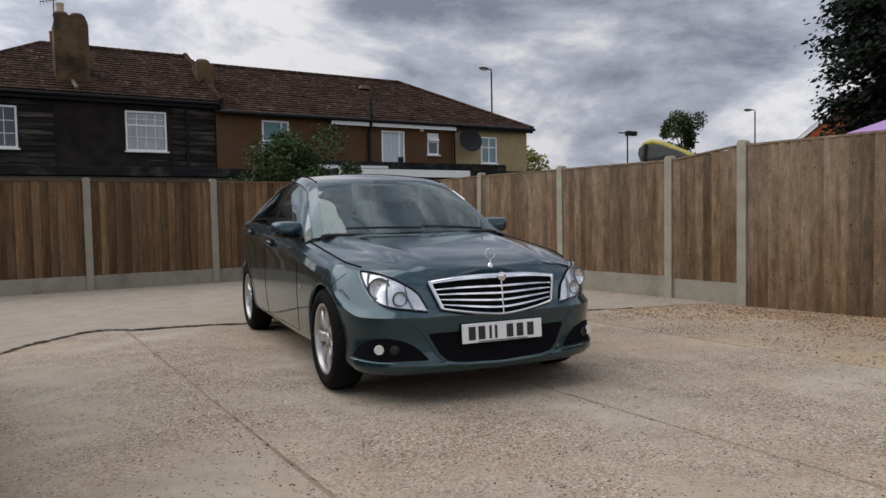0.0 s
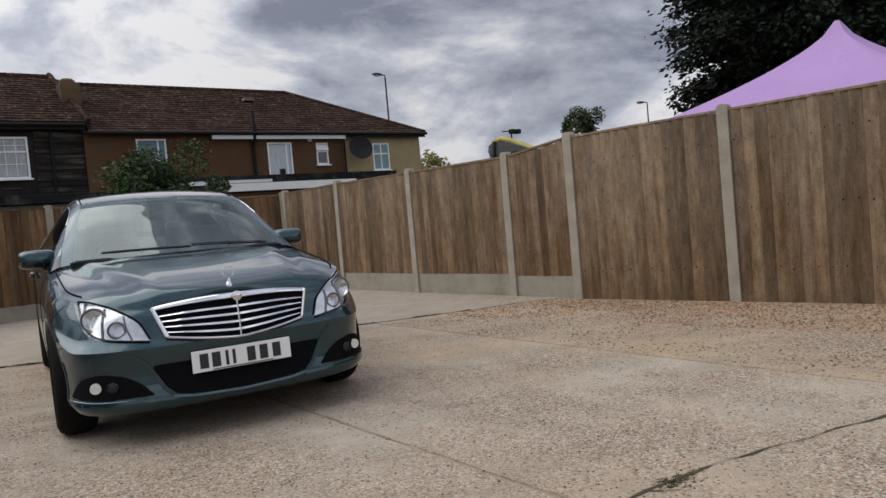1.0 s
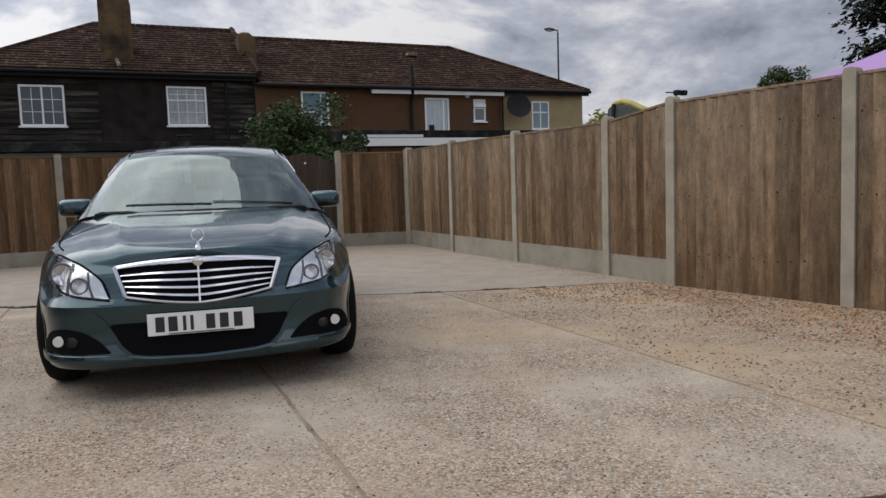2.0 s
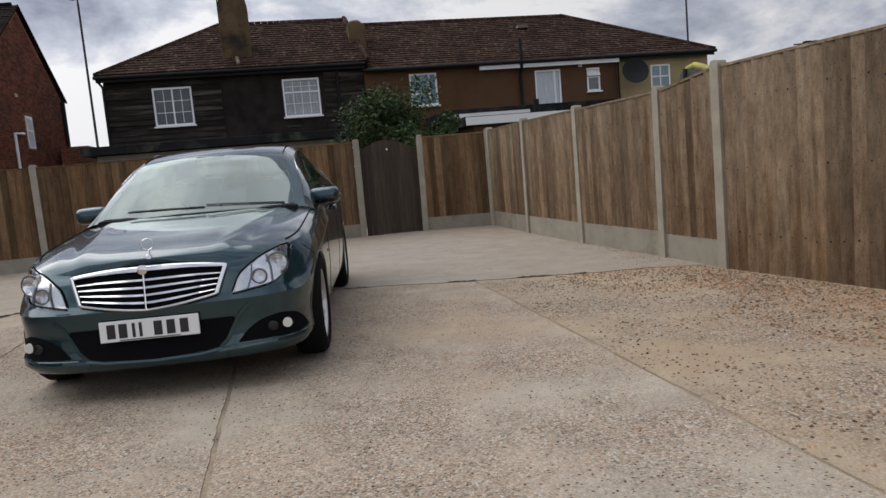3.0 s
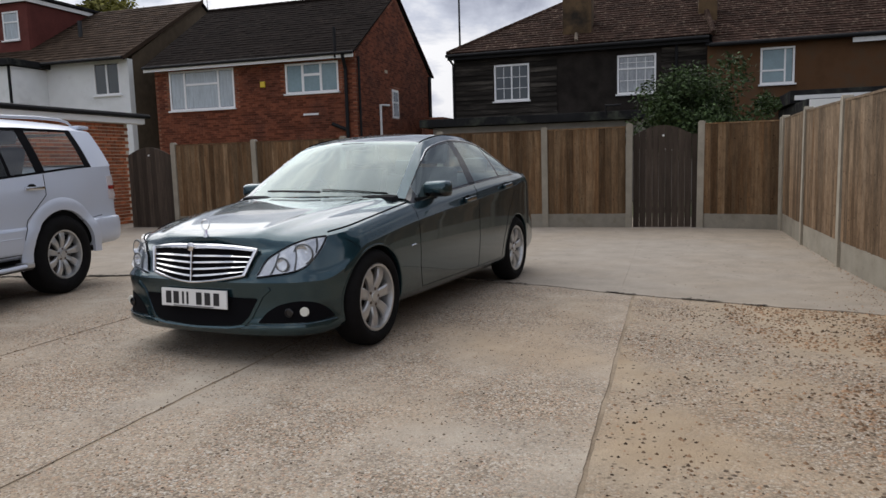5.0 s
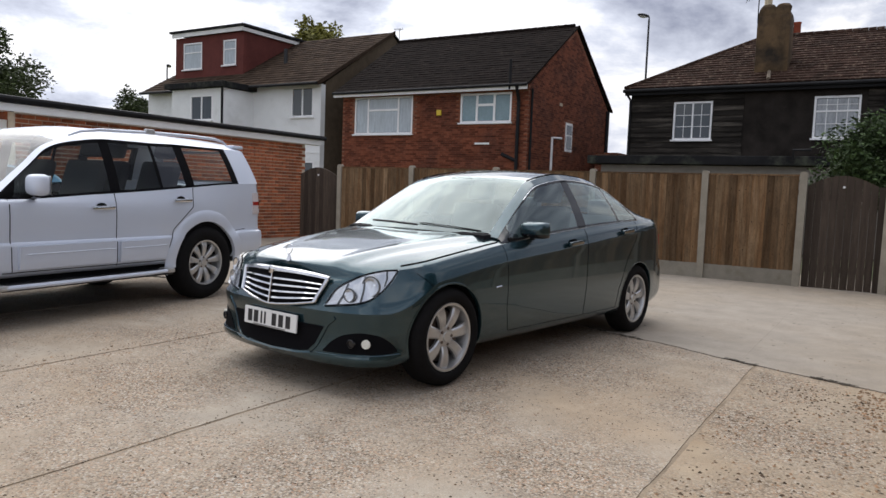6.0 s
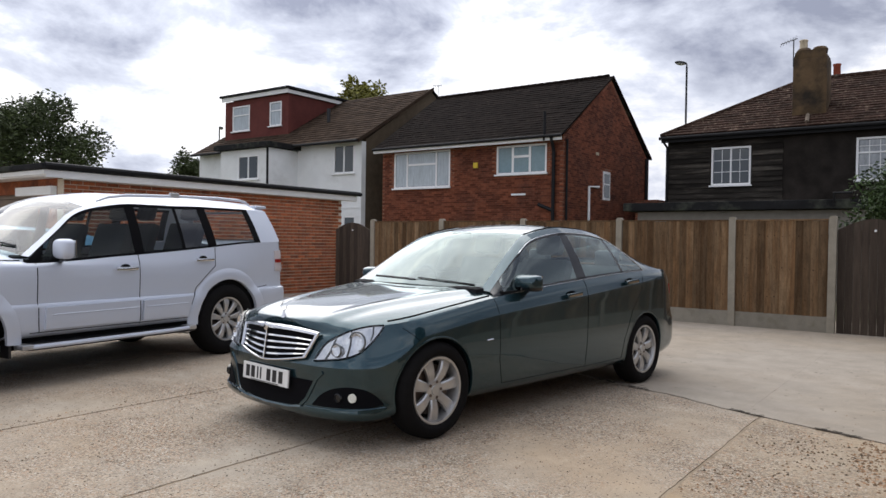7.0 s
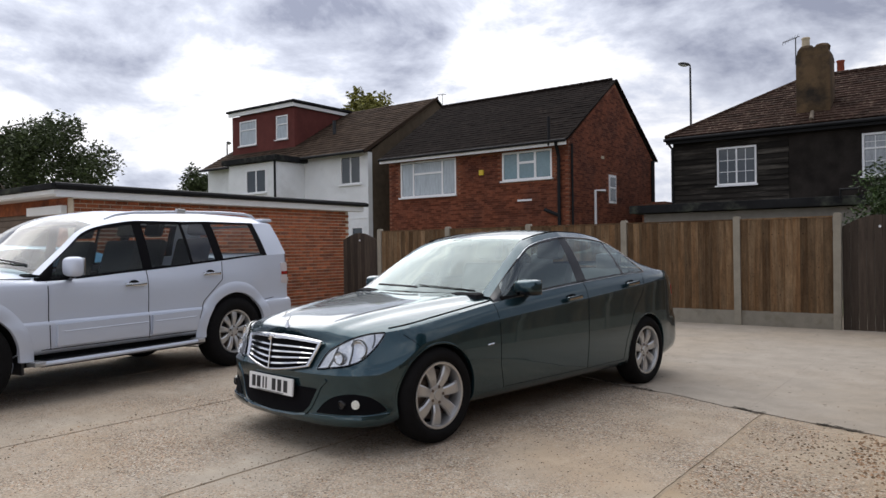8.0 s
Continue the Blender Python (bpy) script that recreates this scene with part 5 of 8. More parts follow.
def tree(name, label, x, y, trunk_h, trunk_r, crown, mat, count, size, seed, category="tree", limbs=7):
    ob = thing(name, label, category, pose(0, 0, 0))
    r = random.Random(seed)
    bm = bmesh.new()
    top = Vector((x, y, trunk_h))
    tube(bm, [(x, y, -0.1), (x + 0.05, y, trunk_h * 0.5), top], [trunk_r, trunk_r * 0.75, trunk_r * 0.5], 9)
    part("trunk", bm, M["bark"], ob)
    for k in range(min(limbs, len(crown))):
        c = crown[k * len(crown) // limbs]
        e = Vector(c[:3])
        s = Vector((x, y, trunk_h * r.uniform(0.55, 1.0)))
        m = s.lerp(e, 0.5) + Vector((0, 0, 0.12 * (e - s).length))
        part("limb", tube(bmesh.new(), [s, m, e], [trunk_r * 0.4, trunk_r * 0.25, trunk_r * 0.1], 6), M["bark"], ob)
    me = leaf_mesh("crown", mat, leaves(crown, count, size, 0, seed))
    part("crown", me, None, ob)
    return ob


tree("shrub", "large leafy green shrub behind the back fence", 6.7, 14.4, 1.5, 0.09, clumps(6.45, 14.3, 1.85, 1.3, 0.95, 1.05, 40, 0.26, 0.48, 3), M["leaf"], 480, 0.047, 5, "shrub")
tree("tree", "tall broad leafy tree beyond the garage roofs", -47, 22, 6, 0.5, clumps(-48, 22, 6.3, 9.5, 5, 4.5, 84, 0.8, 1.7, 23), M["leaf_far"], 520, 0.145, 12)
tree("tree", "small leafy tree beyond the garage roof", -50.5, 40, 5, 0.25, clumps(-50.8, 40, 6.9, 2.4, 2.0, 2.6, 22, 0.5, 1.0, 14), M["leaf_far"], 300, 0.15, 15)
tree("tree", "yellowing tree rising behind the white house", -30.4, 40, 8, 0.3, clumps(-30.4, 40, 11.3, 2.7, 2.2, 1.9, 22, 0.5, 1.0, 16), M["leaf_yellow"], 170, 0.2, 17)
tree("tree", "slender feathery tree far beyond the side fence", 53.0, 42.4, 6.5, 0.25, clumps(52.8, 42.4, 6.9, 1.9, 1.8, 3.5, 26, 0.4, 0.9, 18), M["leaf_far"], 260, 0.15, 19)
tree("tree", "yellow-green bush beyond the terrace end", 28.5, 33, 3, 0.15, clumps(28.5, 33, 3.5, 1.4, 1.2, 1.2, 14, 0.4, 0.7, 20), M["leaf_yellow"], 130, 0.14, 21)


def conifer(x, y, h, radius, seed):
    """A dense dark evergreen: a trunk and drooping boughs of small sprays."""
    ob = thing("tree", "dense dark evergreen conifer beyond the side fence", "tree", pose(0, 0, 0))
    part("trunk", tube(bmesh.new(), [(x, y, -0.1), (x, y, h * 0.5), (x, y, h)], [0.28, 0.2, 0.04], 9), M["bark"], ob)
    r = random.Random(seed)
    vs, fs = [], []
    boughs = bmesh.new()
    for k in range(230):
        t = (k + r.random()) / 230
        z = 2.2 + (h - 2.3) * t
        reach = radius * (1 - 0.75 * max(0.0, t - 0.15)) * r.uniform(0.72, 1.12) * min(1.0, 0.72 + 1.2 * max(0.0, t - 0.12))
        a = 2.4 * k + r.uniform(-0.4, 0.4)
        d = Vector((math.cos(a), math.sin(a), 0))
        base, tip = Vector((x, y, z)), Vector((x, y, z - 0.18 * reach + r.uniform(-0.1, 0.25))) + d * reach
        tube(boughs, [base, base.lerp(tip, 0.5) + Vector((0, 0, 0.12)), tip], [0.05, 0.03, 0.01], 5)
        for j in range(850):
            u = r.random() ** 0.6
            p = base.lerp(tip, u) + Vector((r.gauss(0, 0.15), r.gauss(0, 0.15), r.gauss(-0.05, 0.12)))
            s = 0.072 * (0.5 + r.random()) * (2.2 - 1.2 * u)
            q = (d + Vector((r.gauss(0, 0.7), r.gauss(0, 0.7), r.gauss(-0.4, 0.5)))).normalized()
            w = q.cross(Vector((r.gauss(0, 1), r.gauss(0, 1), r.gauss(0, 1)))).normalized()
            o = len(vs)
            vs += [tuple(p), tuple(p + q * s * 0.5 + w * s * 0.35), tuple(p + q * s * 1.3), tuple(p + q * s * 0.5 - w * s * 0.35)]
            fs += [(o, o + 1, o + 2), (o, o + 2, o + 3)]
    part("bough", boughs, M["bark"], ob)
    part("crown", leaf_mesh("crown", M["conifer"], (vs, fs)), None, ob)


conifer(15.0, 4.6, 10.0, 3.05, 31)

tent = thing("tent", "lilac pointed canopy tent rising behind the side fence", "tent", pose(9.9, 2.165, 0))
bm = bmesh.new()
rows = []
for k in range(15):
    t = k / 14
    z = 2.74 - 0.86 * t**0.66
    half = 0.02 + 1.27 * t
    ring = []
    for s in range(48):
        a = 2 * math.pi * s / 48
        f = 1 / max(abs(math.cos(a)), abs(math.sin(a)))
        sag = 0.06 * t * (1 - abs(math.sin(2 * a)))
        ring.append((half * f * math.cos(a), half * f * math.sin(a), z - sag))
    rows.append(ring)
rows.append([(x, y, 1.72) for x, y, z in rows[-1]])
grid_faces(bm, rows, True)
part("canopy", bm, M["tent"], tent, smooth=True, angle=50)
for sx in (-1.23, 1.23):
    for sy in (-1.23, 1.23):
        part("leg", tube(bmesh.new(), [(sx, sy, 0), (sx, sy, 1.84)], 0.02, 6), M["lamp_grey"], tent)

# orange brick gable, floodlight mast and yellow boom beyond the side fence
og = thing("house", "orange brick gable end with white bargeboards beyond the fence", "house", pose(28.7, 13.2, 0.35, 0, 0, -62))
part("wall", prism(bmesh.new(), [(-3.0, -0.45), (3.0, -0.45), (3.0, 3.1), (0, 5.55), (-3.0, 3.1)], "y", 0, 0.25), M["orange_brick"], og)
for s in (-1, 1):
    part("bargeboard", prism(bmesh.new(), [(s * 3.25, 2.95), (0, 5.6), (0, 5.78), (s * 3.25, 3.12)], "y", -0.06, -0.01), M["white"], og)
    part("roof", prism(bmesh.new(), [(s * 3.3, 2.95), (0, 5.68), (0, 5.82), (s * 3.3, 3.1)], "y", -0.05, 7.0), M["tile_dark"], og)
mast = thing("floodlight_mast", "thin grey pole with black floodlights on top", "floodlight", pose(18.05, 15.7, 0))
part("pole", tube(bmesh.new(), [(0, 0, -0.05), (0, 0, 3.56)], 0.025, 8), M["lamp_grey"], mast)
part("crossbar", tube(bmesh.new(), [(-0.3, 0.1, 3.58), (0.35, -0.1, 3.58)], 0.02, 6), M["iron"], mast)
for dx in (0.02, 0.26):
    part("floodlight", boxed(dx - 0.09, dx + 0.09, -0.1, 0.05, 3.49, 3.64, bevel=0.02), M["iron"], mast)
M["boom_grey"] = material("weathered grey steel", (0.075, 0.082, 0.075), 0.6, var=0.3, bump=0.05)
M["boom_yellow"] = material("worn yellow paint", (0.34, 0.29, 0.07), 0.5, var=0.3, bump=0.05)
boom = thing("digger_arm", "black and yellow digger arm showing over the side fence", "digger", pose(9.0, 6.62, -0.04, 0, 0, -90))
part("boom", prism(bmesh.new(), [(-0.08, 1.86), (0.9, 1.80), (0.62, 1.95), (0.25, 2.07), (0.02, 2.10), (-0.10, 2.05), (-0.12, 1.97)], "y", -0.09, 0.09), M["boom_grey"], boom, "grey weathered side of the arm")
part("boom_underside", prism(bmesh.new(), [(-0.08, 1.5), (0.9, 1.5), (0.72, 1.86), (0.45, 1.91), (0.05, 1.88), (-0.04, 1.95)], "y", -0.094, 0.094), M["black"], boom)
part("boom_edge", tube(bmesh.new(), [(-0.12, 0, 1.94), (-0.12, 0, 2.05), (-0.06, 0, 2.11), (0.10, 0, 2.13), (0.28, 0, 2.08), (0.58, 0, 1.96), (0.85, 0, 1.85)], 0.04, 10), M["boom_yellow"], boom, "yellow top edge", True)
part("cross_bar", boxed(0.72, 1.4, 0.1, 0.16, 1.845, 1.885), M["black"], boom)
part("ram", tube(bmesh.new(), [(-0.02, -0.11, 1.6), (0.05, -0.11, 2.1)], 0.024, 8), M["lamp_grey"], boom, "grey hydraulic ram")
part("post", boxed(-0.06, 0.1, -0.08, 0.08, -0.05, 1.5), M["black"], boom)


# ---- parked cars ----
M["paint"] = material("blue-grey metallic car paint", (0.019, 0.050, 0.061), 0.27, metal=0.72, var=0.03, scale=400, fine=900, bump=0.0, coat=1.0)
M["silver"] = material("silver metallic car paint", (0.58, 0.62, 0.70), 0.42, metal=0.2, var=0.03, scale=400, fine=900, bump=0.0, coat=0.5)
M["blue_paint"] = plain("pale blue car paint", (0.08, 0.30, 0.52), 0.3, coat=1.0)
M["chrome"] = plain("chrome", (0.74, 0.74, 0.75), 0.13, 1.0)
M["alloy"] = material("silver alloy wheel", (0.50, 0.50, 0.495), 0.33, metal=0.75, var=0.05, bump=0.0)
M["tyre"] = material("black tyre rubber", (0.0085, 0.008, 0.008), 0.85, var=0.2, scale=20, fine=200, bump=0.15, spec=0.1)
M["brake"] = plain("brake disc", (0.16, 0.13, 0.11), 0.5, 0.7)
M["trim"] = plain("gloss black trim", (0.01, 0.01, 0.011), 0.15)
M["gap"] = plain("shut line", (0.004, 0.004, 0.005), 0.9, spec=0.1)
M["screen"] = glass("windscreen", (0.42, 0.52, 0.50), ior=1.95, gloss=(0.86, 0.98, 0.97))
M["suvscreen"] = glass("clear windscreen", (0.60, 0.72, 0.72), ior=1.6)
M["sideglass"] = glass("tinted side glass", (0.80, 0.90, 0.88), ior=2.0, gloss=(0.88, 0.97, 0.97))
M["darkglass"] = glass("dark privacy glass", (0.40, 0.46, 0.46), ior=1.8)
M["suvglass"] = glass("clear side glass", (0.90, 0.94, 0.92), ior=1.36)
M["lens"] = glass("lamp lens", (0.95, 0.96, 0.97), ior=1.4)
M["reflector"] = plain("lamp reflector", (0.85, 0.86, 0.87), 0.16, 0.9)
M["lamp_body"] = material("lamp housing", (0.60, 0.61, 0.62), 0.22, metal=0.85, var=0.15, scale=14, fine=40, bump=0.25, bump_scale=14)
M["bezel"] = plain("lamp bezel", (0.13, 0.135, 0.14), 0.3, 0.8)
M["lit"] = plain("lit lamp", (0.25, 0.25, 0.24), 0.3, emit=(1.0, 0.97, 0.88), power=0.2)
M["red_lens"] = plain("red tail lens", (0.30, 0.012, 0.012), 0.12, coat=0.8)
M["tail_clear"] = plain("clear tail lens", (0.62, 0.56, 0.56), 0.15, coat=0.8)
M["seat"] = material("grey seat cloth", (0.03, 0.031, 0.033), 0.85, var=0.15, bump=0.1)
M["seat_light"] = material("light grey seat cloth", (0.17, 0.175, 0.175), 0.85, var=0.15, bump=0.1)
M["plate"] = plain("white plate", (0.74, 0.74, 0.72), 0.35)
M["ink"] = plain("black ink", (0.012, 0.012, 0.014), 0.5)


class Shell:
    """The wrap-round lower body of a car: a plan outline with a side profile that changes from nose to flank to tail. Nose towards -y."""

    def __init__(self, plan, nose, flank, tail, shoulder, crease, blend, n=230, levels=30):
        p = np.array(plan, float)
        t = np.concatenate([[0], np.cumsum(np.hypot(*np.diff(p, axis=0).T))])
        # round off the knots by sampling a smooth curve through them
        fine = np.linspace(0, t[-1], 1500)
        xs, ys = smooth_line(t, p[:, 0], fine), smooth_line(t, p[:, 1], fine)
        for _ in range(60):
            xs[1:-1] = (xs[:-2] + 2 * xs[1:-1] + xs[2:]) / 4
            ys[1:-1] = (ys[:-2] + 2 * ys[1:-1] + ys[2:]) / 4
        s = np.concatenate([[0], np.cumsum(np.hypot(np.diff(xs), np.diff(ys)))])
        self.length, self.s, self.x, self.y = s[-1], s, xs, ys
        tx, ty = np.gradient(xs, s), np.gradient(ys, s)
        self.nx, self.ny = ty, -tx
        self.nx[0], self.nx[-1] = 0.0, 0.0
        self.nose, self.flank, self.tail = (np.array(q, float) for q in (nose, flank, tail))
        self.shoulder, self.crease, self.blend, self.n, self.levels = shoulder, crease, blend, n, levels

    def zs(self, y):
        return smooth_line(*zip(*self.shoulder), [y])[0]

    def profile(self, s):
        y = np.interp(s, self.s, self.y)
        f0, f1, r0, r1 = self.blend
        def step(v):
            v = min(1.0, max(0.0, v))
            return v * v * (3 - 2 * v)
        wf, wr = step((f0 - y) / (f0 - f1)), step((y - r0) / (r1 - r0))
        top = self.zs(y)
        fl = self.flank.copy()
        if self.crease:
            c = smooth_line(*zip(*self.crease), [y])[0]
            fl[-4, 0], fl[-3, 0], fl[-2, 0] = c, c + 0.03, (c + 0.03 + top) / 2
        q = fl * (1 - wf - wr) + self.nose * wf + self.tail * wr
        q[-1, 0] = top
        q[:, 0] = np.maximum.accumulate(np.minimum(q[:, 0], top) + np.arange(len(q)) * 1e-5)
        return q

    def at(self, s, z, off=0.0):
        """A place on the body at arc length s from the nose (negative: the right-hand side) and height z, off metres proud."""
        side = 1.0 if s >= 0 else -1.0
        s = abs(s)
        q = self.profile(s)
        inset = np.interp(z, q[:, 0], q[:, 1])
        x, y, nx, ny = (np.interp(s, self.s, a) for a in (self.x, self.y, self.nx, self.ny))
        return (side * (x + nx * (off - inset)), y + ny * (off - inset), z)

    def s_at(self, y):
        return float(np.interp(y, self.y, self.s))

    def half(self, crown):
        """Points of the left half, level by level and then inwards over the top."""
        cols = []
        for k in range(self.n + 1):
            s = self.length * k / self.n
            q = self.profile(s)
            u = np.linspace(0, len(q) - 1, self.levels + 1)
            z = np.interp(u, np.arange(len(q)), q[:, 0])
            col = [self.at(s, zz) for zz in z]
            x, y, zt = col[-1]
            for j in range(1, 29):
                w = j / 28
                ww = w * w * (3 - 2 * w) * 0.3 + w * 0.7
                yy = y + (np.clip(y, *crown["y"]) - y) * ww
                zc = crown["z"](yy)
                xx = x * (1 - ww)
                z2 = zt + (zc - zt) * (1 - (1 - ww) ** crown.get("power", 2.1))
                z2 += crown["ridge"](abs(xx), yy)
                col.append((xx, yy, z2))
            cols.append(col)
        return cols


def patch(shell, s0, s1, lo, hi, off, ns=28, nz=8, skirt=0.012):
    """A skin laid over the body between two edges, given as knots of (arc length, height), with its rim turned in."""
    bm = bmesh.new()
    rows = []
    ss = np.linspace(s0, s1, ns + 1)
    sign = 1
    zl, zh = smooth_line(*zip(*lo), np.abs(ss)) if s0 >= 0 else smooth_line(*zip(*lo), ss), smooth_line(*zip(*hi), np.abs(ss)) if s0 >= 0 else smooth_line(*zip(*hi), ss)
    for k, s in enumerate(ss):
        zz = np.linspace(zl[k], zh[k], nz + 1)
        edge = k in (0, ns)
        row = [shell.at(s, zz[0], off - skirt)] + [shell.at(s, z, off) for z in zz] + [shell.at(s, zz[-1], off - skirt)]
        if k == 0:
            rows.append([shell.at(s, z, off - skirt) for z in (zz[0], *zz, zz[-1])])
        rows.append(row)
        if k == ns:
            rows.append([shell.at(s, z, off - skirt) for z in (zz[0], *zz, zz[-1])])
    grid_faces(bm, rows)
    bmesh.ops.remove_doubles(bm, verts=bm.verts, dist=0.0002)
    return bm


def mirrored(bm):
    for v in bm.verts:
        v.co.x = -v.co.x
    bmesh.ops.reverse_faces(bm, faces=bm.faces)
    return bm


def line_on(shell, pts, r=0.004, off=0.0):
    """A thin bead along places on the body."""
    dense = []
    for (sa, za), (sb, zb) in zip(pts, pts[1:]):
        m = max(2, int(math.hypot(sb - sa, zb - za) / 0.04))
        dense += [(sa + (sb - sa) * k / m, za + (zb - za) * k / m) for k in range(m)]
    dense.append(pts[-1])
    return tube(bmesh.new(), [shell.at(s, z, off) for s, z in dense], r, 5)


def shell_body(shell, crown, arches, arch_r, hole, car, mat):
    """The painted shell with wheel arches cut and the cabin left open."""
    half = shell.half(crown)
    bm = bmesh.new()
    left = [[bm.verts.new(p) for p in col] for col in half]
    right = [[bm.verts.new((-p[0], p[1], p[2])) for p in col] for col in half]
    for cols, flip in ((left, False), (right, True)):
        for a, b in zip(cols, cols[1:]):
            for k in range(len(a) - 1):
                f = (a[k], b[k], b[k + 1], a[k + 1])
                bm.faces.new(f[::-1] if flip else f)
    bmesh.ops.remove_doubles(bm, verts=bm.verts, dist=0.0004)
    dead = []
    for f in bm.faces:
        c = f.calc_center_median()
        if abs(c.x) > 0.5 and any((c.y - y) ** 2 + (c.z - z) ** 2 < arch_r**2 for y, z in arches):
            dead.append(f)
        elif hole(c):
            dead.append(f)
    bmesh.ops.delete(bm, geom=dead, context="FACES")
    for v in bm.verts:
        if v.is_boundary and abs(v.co.x) > 0.5:
            for y, z in arches:
                d = math.hypot(v.co.y - y, v.co.z - z)
                if abs(d - arch_r) < 0.05 and v.co.z > z - 0.2:
                    v.co.y, v.co.z = y + (v.co.y - y) * arch_r / d, z + (v.co.z - z) * arch_r / d
    return part("body", bm, mat, car, smooth=True, angle=32)


def arch_parts(shell, car, y, z, r, x_in, mat):
    for side in (1, -1):
        lip, well = [], []
        a0, a1 = radians(-16), radians(196)
        for k in range(41):
            a = a0 + (a1 - a0) * k / 40
            yy, zz = y + r * math.cos(a), z + r * math.sin(a)
            s = shell.s_at(yy)
            x, y0, _ = shell.at(s, max(zz, 0.21), 0.0)
            def ring(q, dx):
                return (side * (x + dx), y + (r + q) * math.cos(a), z + (r + q) * math.sin(a))
            lip.append([ring(0.014, -0.003), ring(0.006, 0.002), ring(0.0, 0.002), ring(-0.004, -0.002), ring(-0.004, -0.03)])
            well.append([(side * x_in, y + (r + 0.012) * math.cos(a), z + (r + 0.012) * math.sin(a)), (side * (x - 0.012), y + (r + 0.004) * math.cos(a), z + (r + 0.004) * math.sin(a))])
        part("wheel_arch", grid_faces(b := bmesh.new(), lip) and b, mat, car, smooth=True, angle=60)
        bm = bmesh.new()
        grid_faces(bm, well)
        bm.faces.new([bm.verts.new(w[0]) for w in well])
        part("wheel_well", bm, M["dark_in"], car)


def wheel(car, x, y, r, width, rim_r, spokes, side, spoke_w=(0.062, 0.04)):
    """Tyre, rim, spokes, hub and brake disc; side is +1 for the left."""
    w2 = width / 2
    bm = lathe(bmesh.new(), [(-w2 * 0.75, rim_r + 0.004), (-w2 * 0.95, rim_r + 0.02), (-w2, (r + rim_r) / 2), (-w2 * 0.88, r - 0.022), (-w2 * 0.62, r - 0.004), (0, r), (w2 * 0.62, r - 0.004), (w2 * 0.88, r - 0.022), (w2, (r + rim_r) / 2), (w2 * 0.95, rim_r + 0.02), (w2 * 0.75, rim_r + 0.004)], "x", 56)
    wh = part("wheel", lathe(bmesh.new(), [(w2 * 0.80, rim_r + 0.008), (w2 * 0.86, rim_r + 0.004), (w2 * 0.84, rim_r - 0.010), (w2 * 0.6, rim_r - 0.018), (w2 * 0.1, rim_r - 0.026), (-w2 * 0.8, rim_r - 0.02)], "x", 56), M["alloy"], car, "silver alloy wheel with black tyre", True, at=pose(x, y, r, rnd.uniform(0, 360), 0, 0 if side > 0 else 180))
    part("tyre", bm, M["tyre"], wh, smooth=True, angle=60)
    sp = bmesh.new()
    a0, a1 = spoke_w
    rows = []
    for t in np.linspace(0, 1, 7):
        rr = 0.045 + (rim_r - 0.055) * t
        half = a1 / 2 + (a0 / 2 - a1 / 2) * t**1.2
        xx = w2 * (0.50 + 0.22 * math.sin(t * 2.6))
        rows.append([(xx - 0.028, -half, rr), (xx - 0.008, -half, rr), (xx, -half * 0.72, rr), (xx - 0.002, 0, rr), (xx, half * 0.72, rr), (xx - 0.008, half, rr), (xx - 0.028, half, rr)])
    grid_faces(sp, rows)
    me = mesh_of("spoke", sp, M["alloy"], True, 35)
    for k in range(spokes):
        a = 360.0 * k / spokes
        part("spoke", me, None, wh, at=pose(0, 0, 0, a, 0, 0))
    part("hub", lathe(bmesh.new(), [(w2 * 0.3, 0.075), (w2 * 0.52, 0.072), (w2 * 0.58, 0.06), (w2 * 0.6, 0.035), (w2 * 0.66, 0.032), (w2 * 0.66, 0.0)], "x", 28), M["alloy"], wh, smooth=True)
    nut = mesh_of("wheel_bolt", lathe(bmesh.new(), [(w2 * 0.5, 0.011), (w2 * 0.63, 0.010), (w2 * 0.63, 0.0)], "x", 8), M["brake"])
    for k in range(5):
        a = radians(72 * k + 20)
        part("wheel_bolt", nut, None, wh, at=pose(0, 0.053 * math.cos(a), 0.053 * math.sin(a)))
    part("brake_disc", lathe(bmesh.new(), [(w2 * 0.1, rim_r - 0.05), (w2 * 0.14, rim_r - 0.05), (w2 * 0.14, 0.05), (w2 * 0.02, 0.05)], "x", 40), M["brake"], wh)
    part("backplate", lathe(bmesh.new(), [(-w2 * 0.2, rim_r - 0.022), (-w2 * 0.2, 0.0)], "x", 32), M["dark_in"], wh)
    return wh


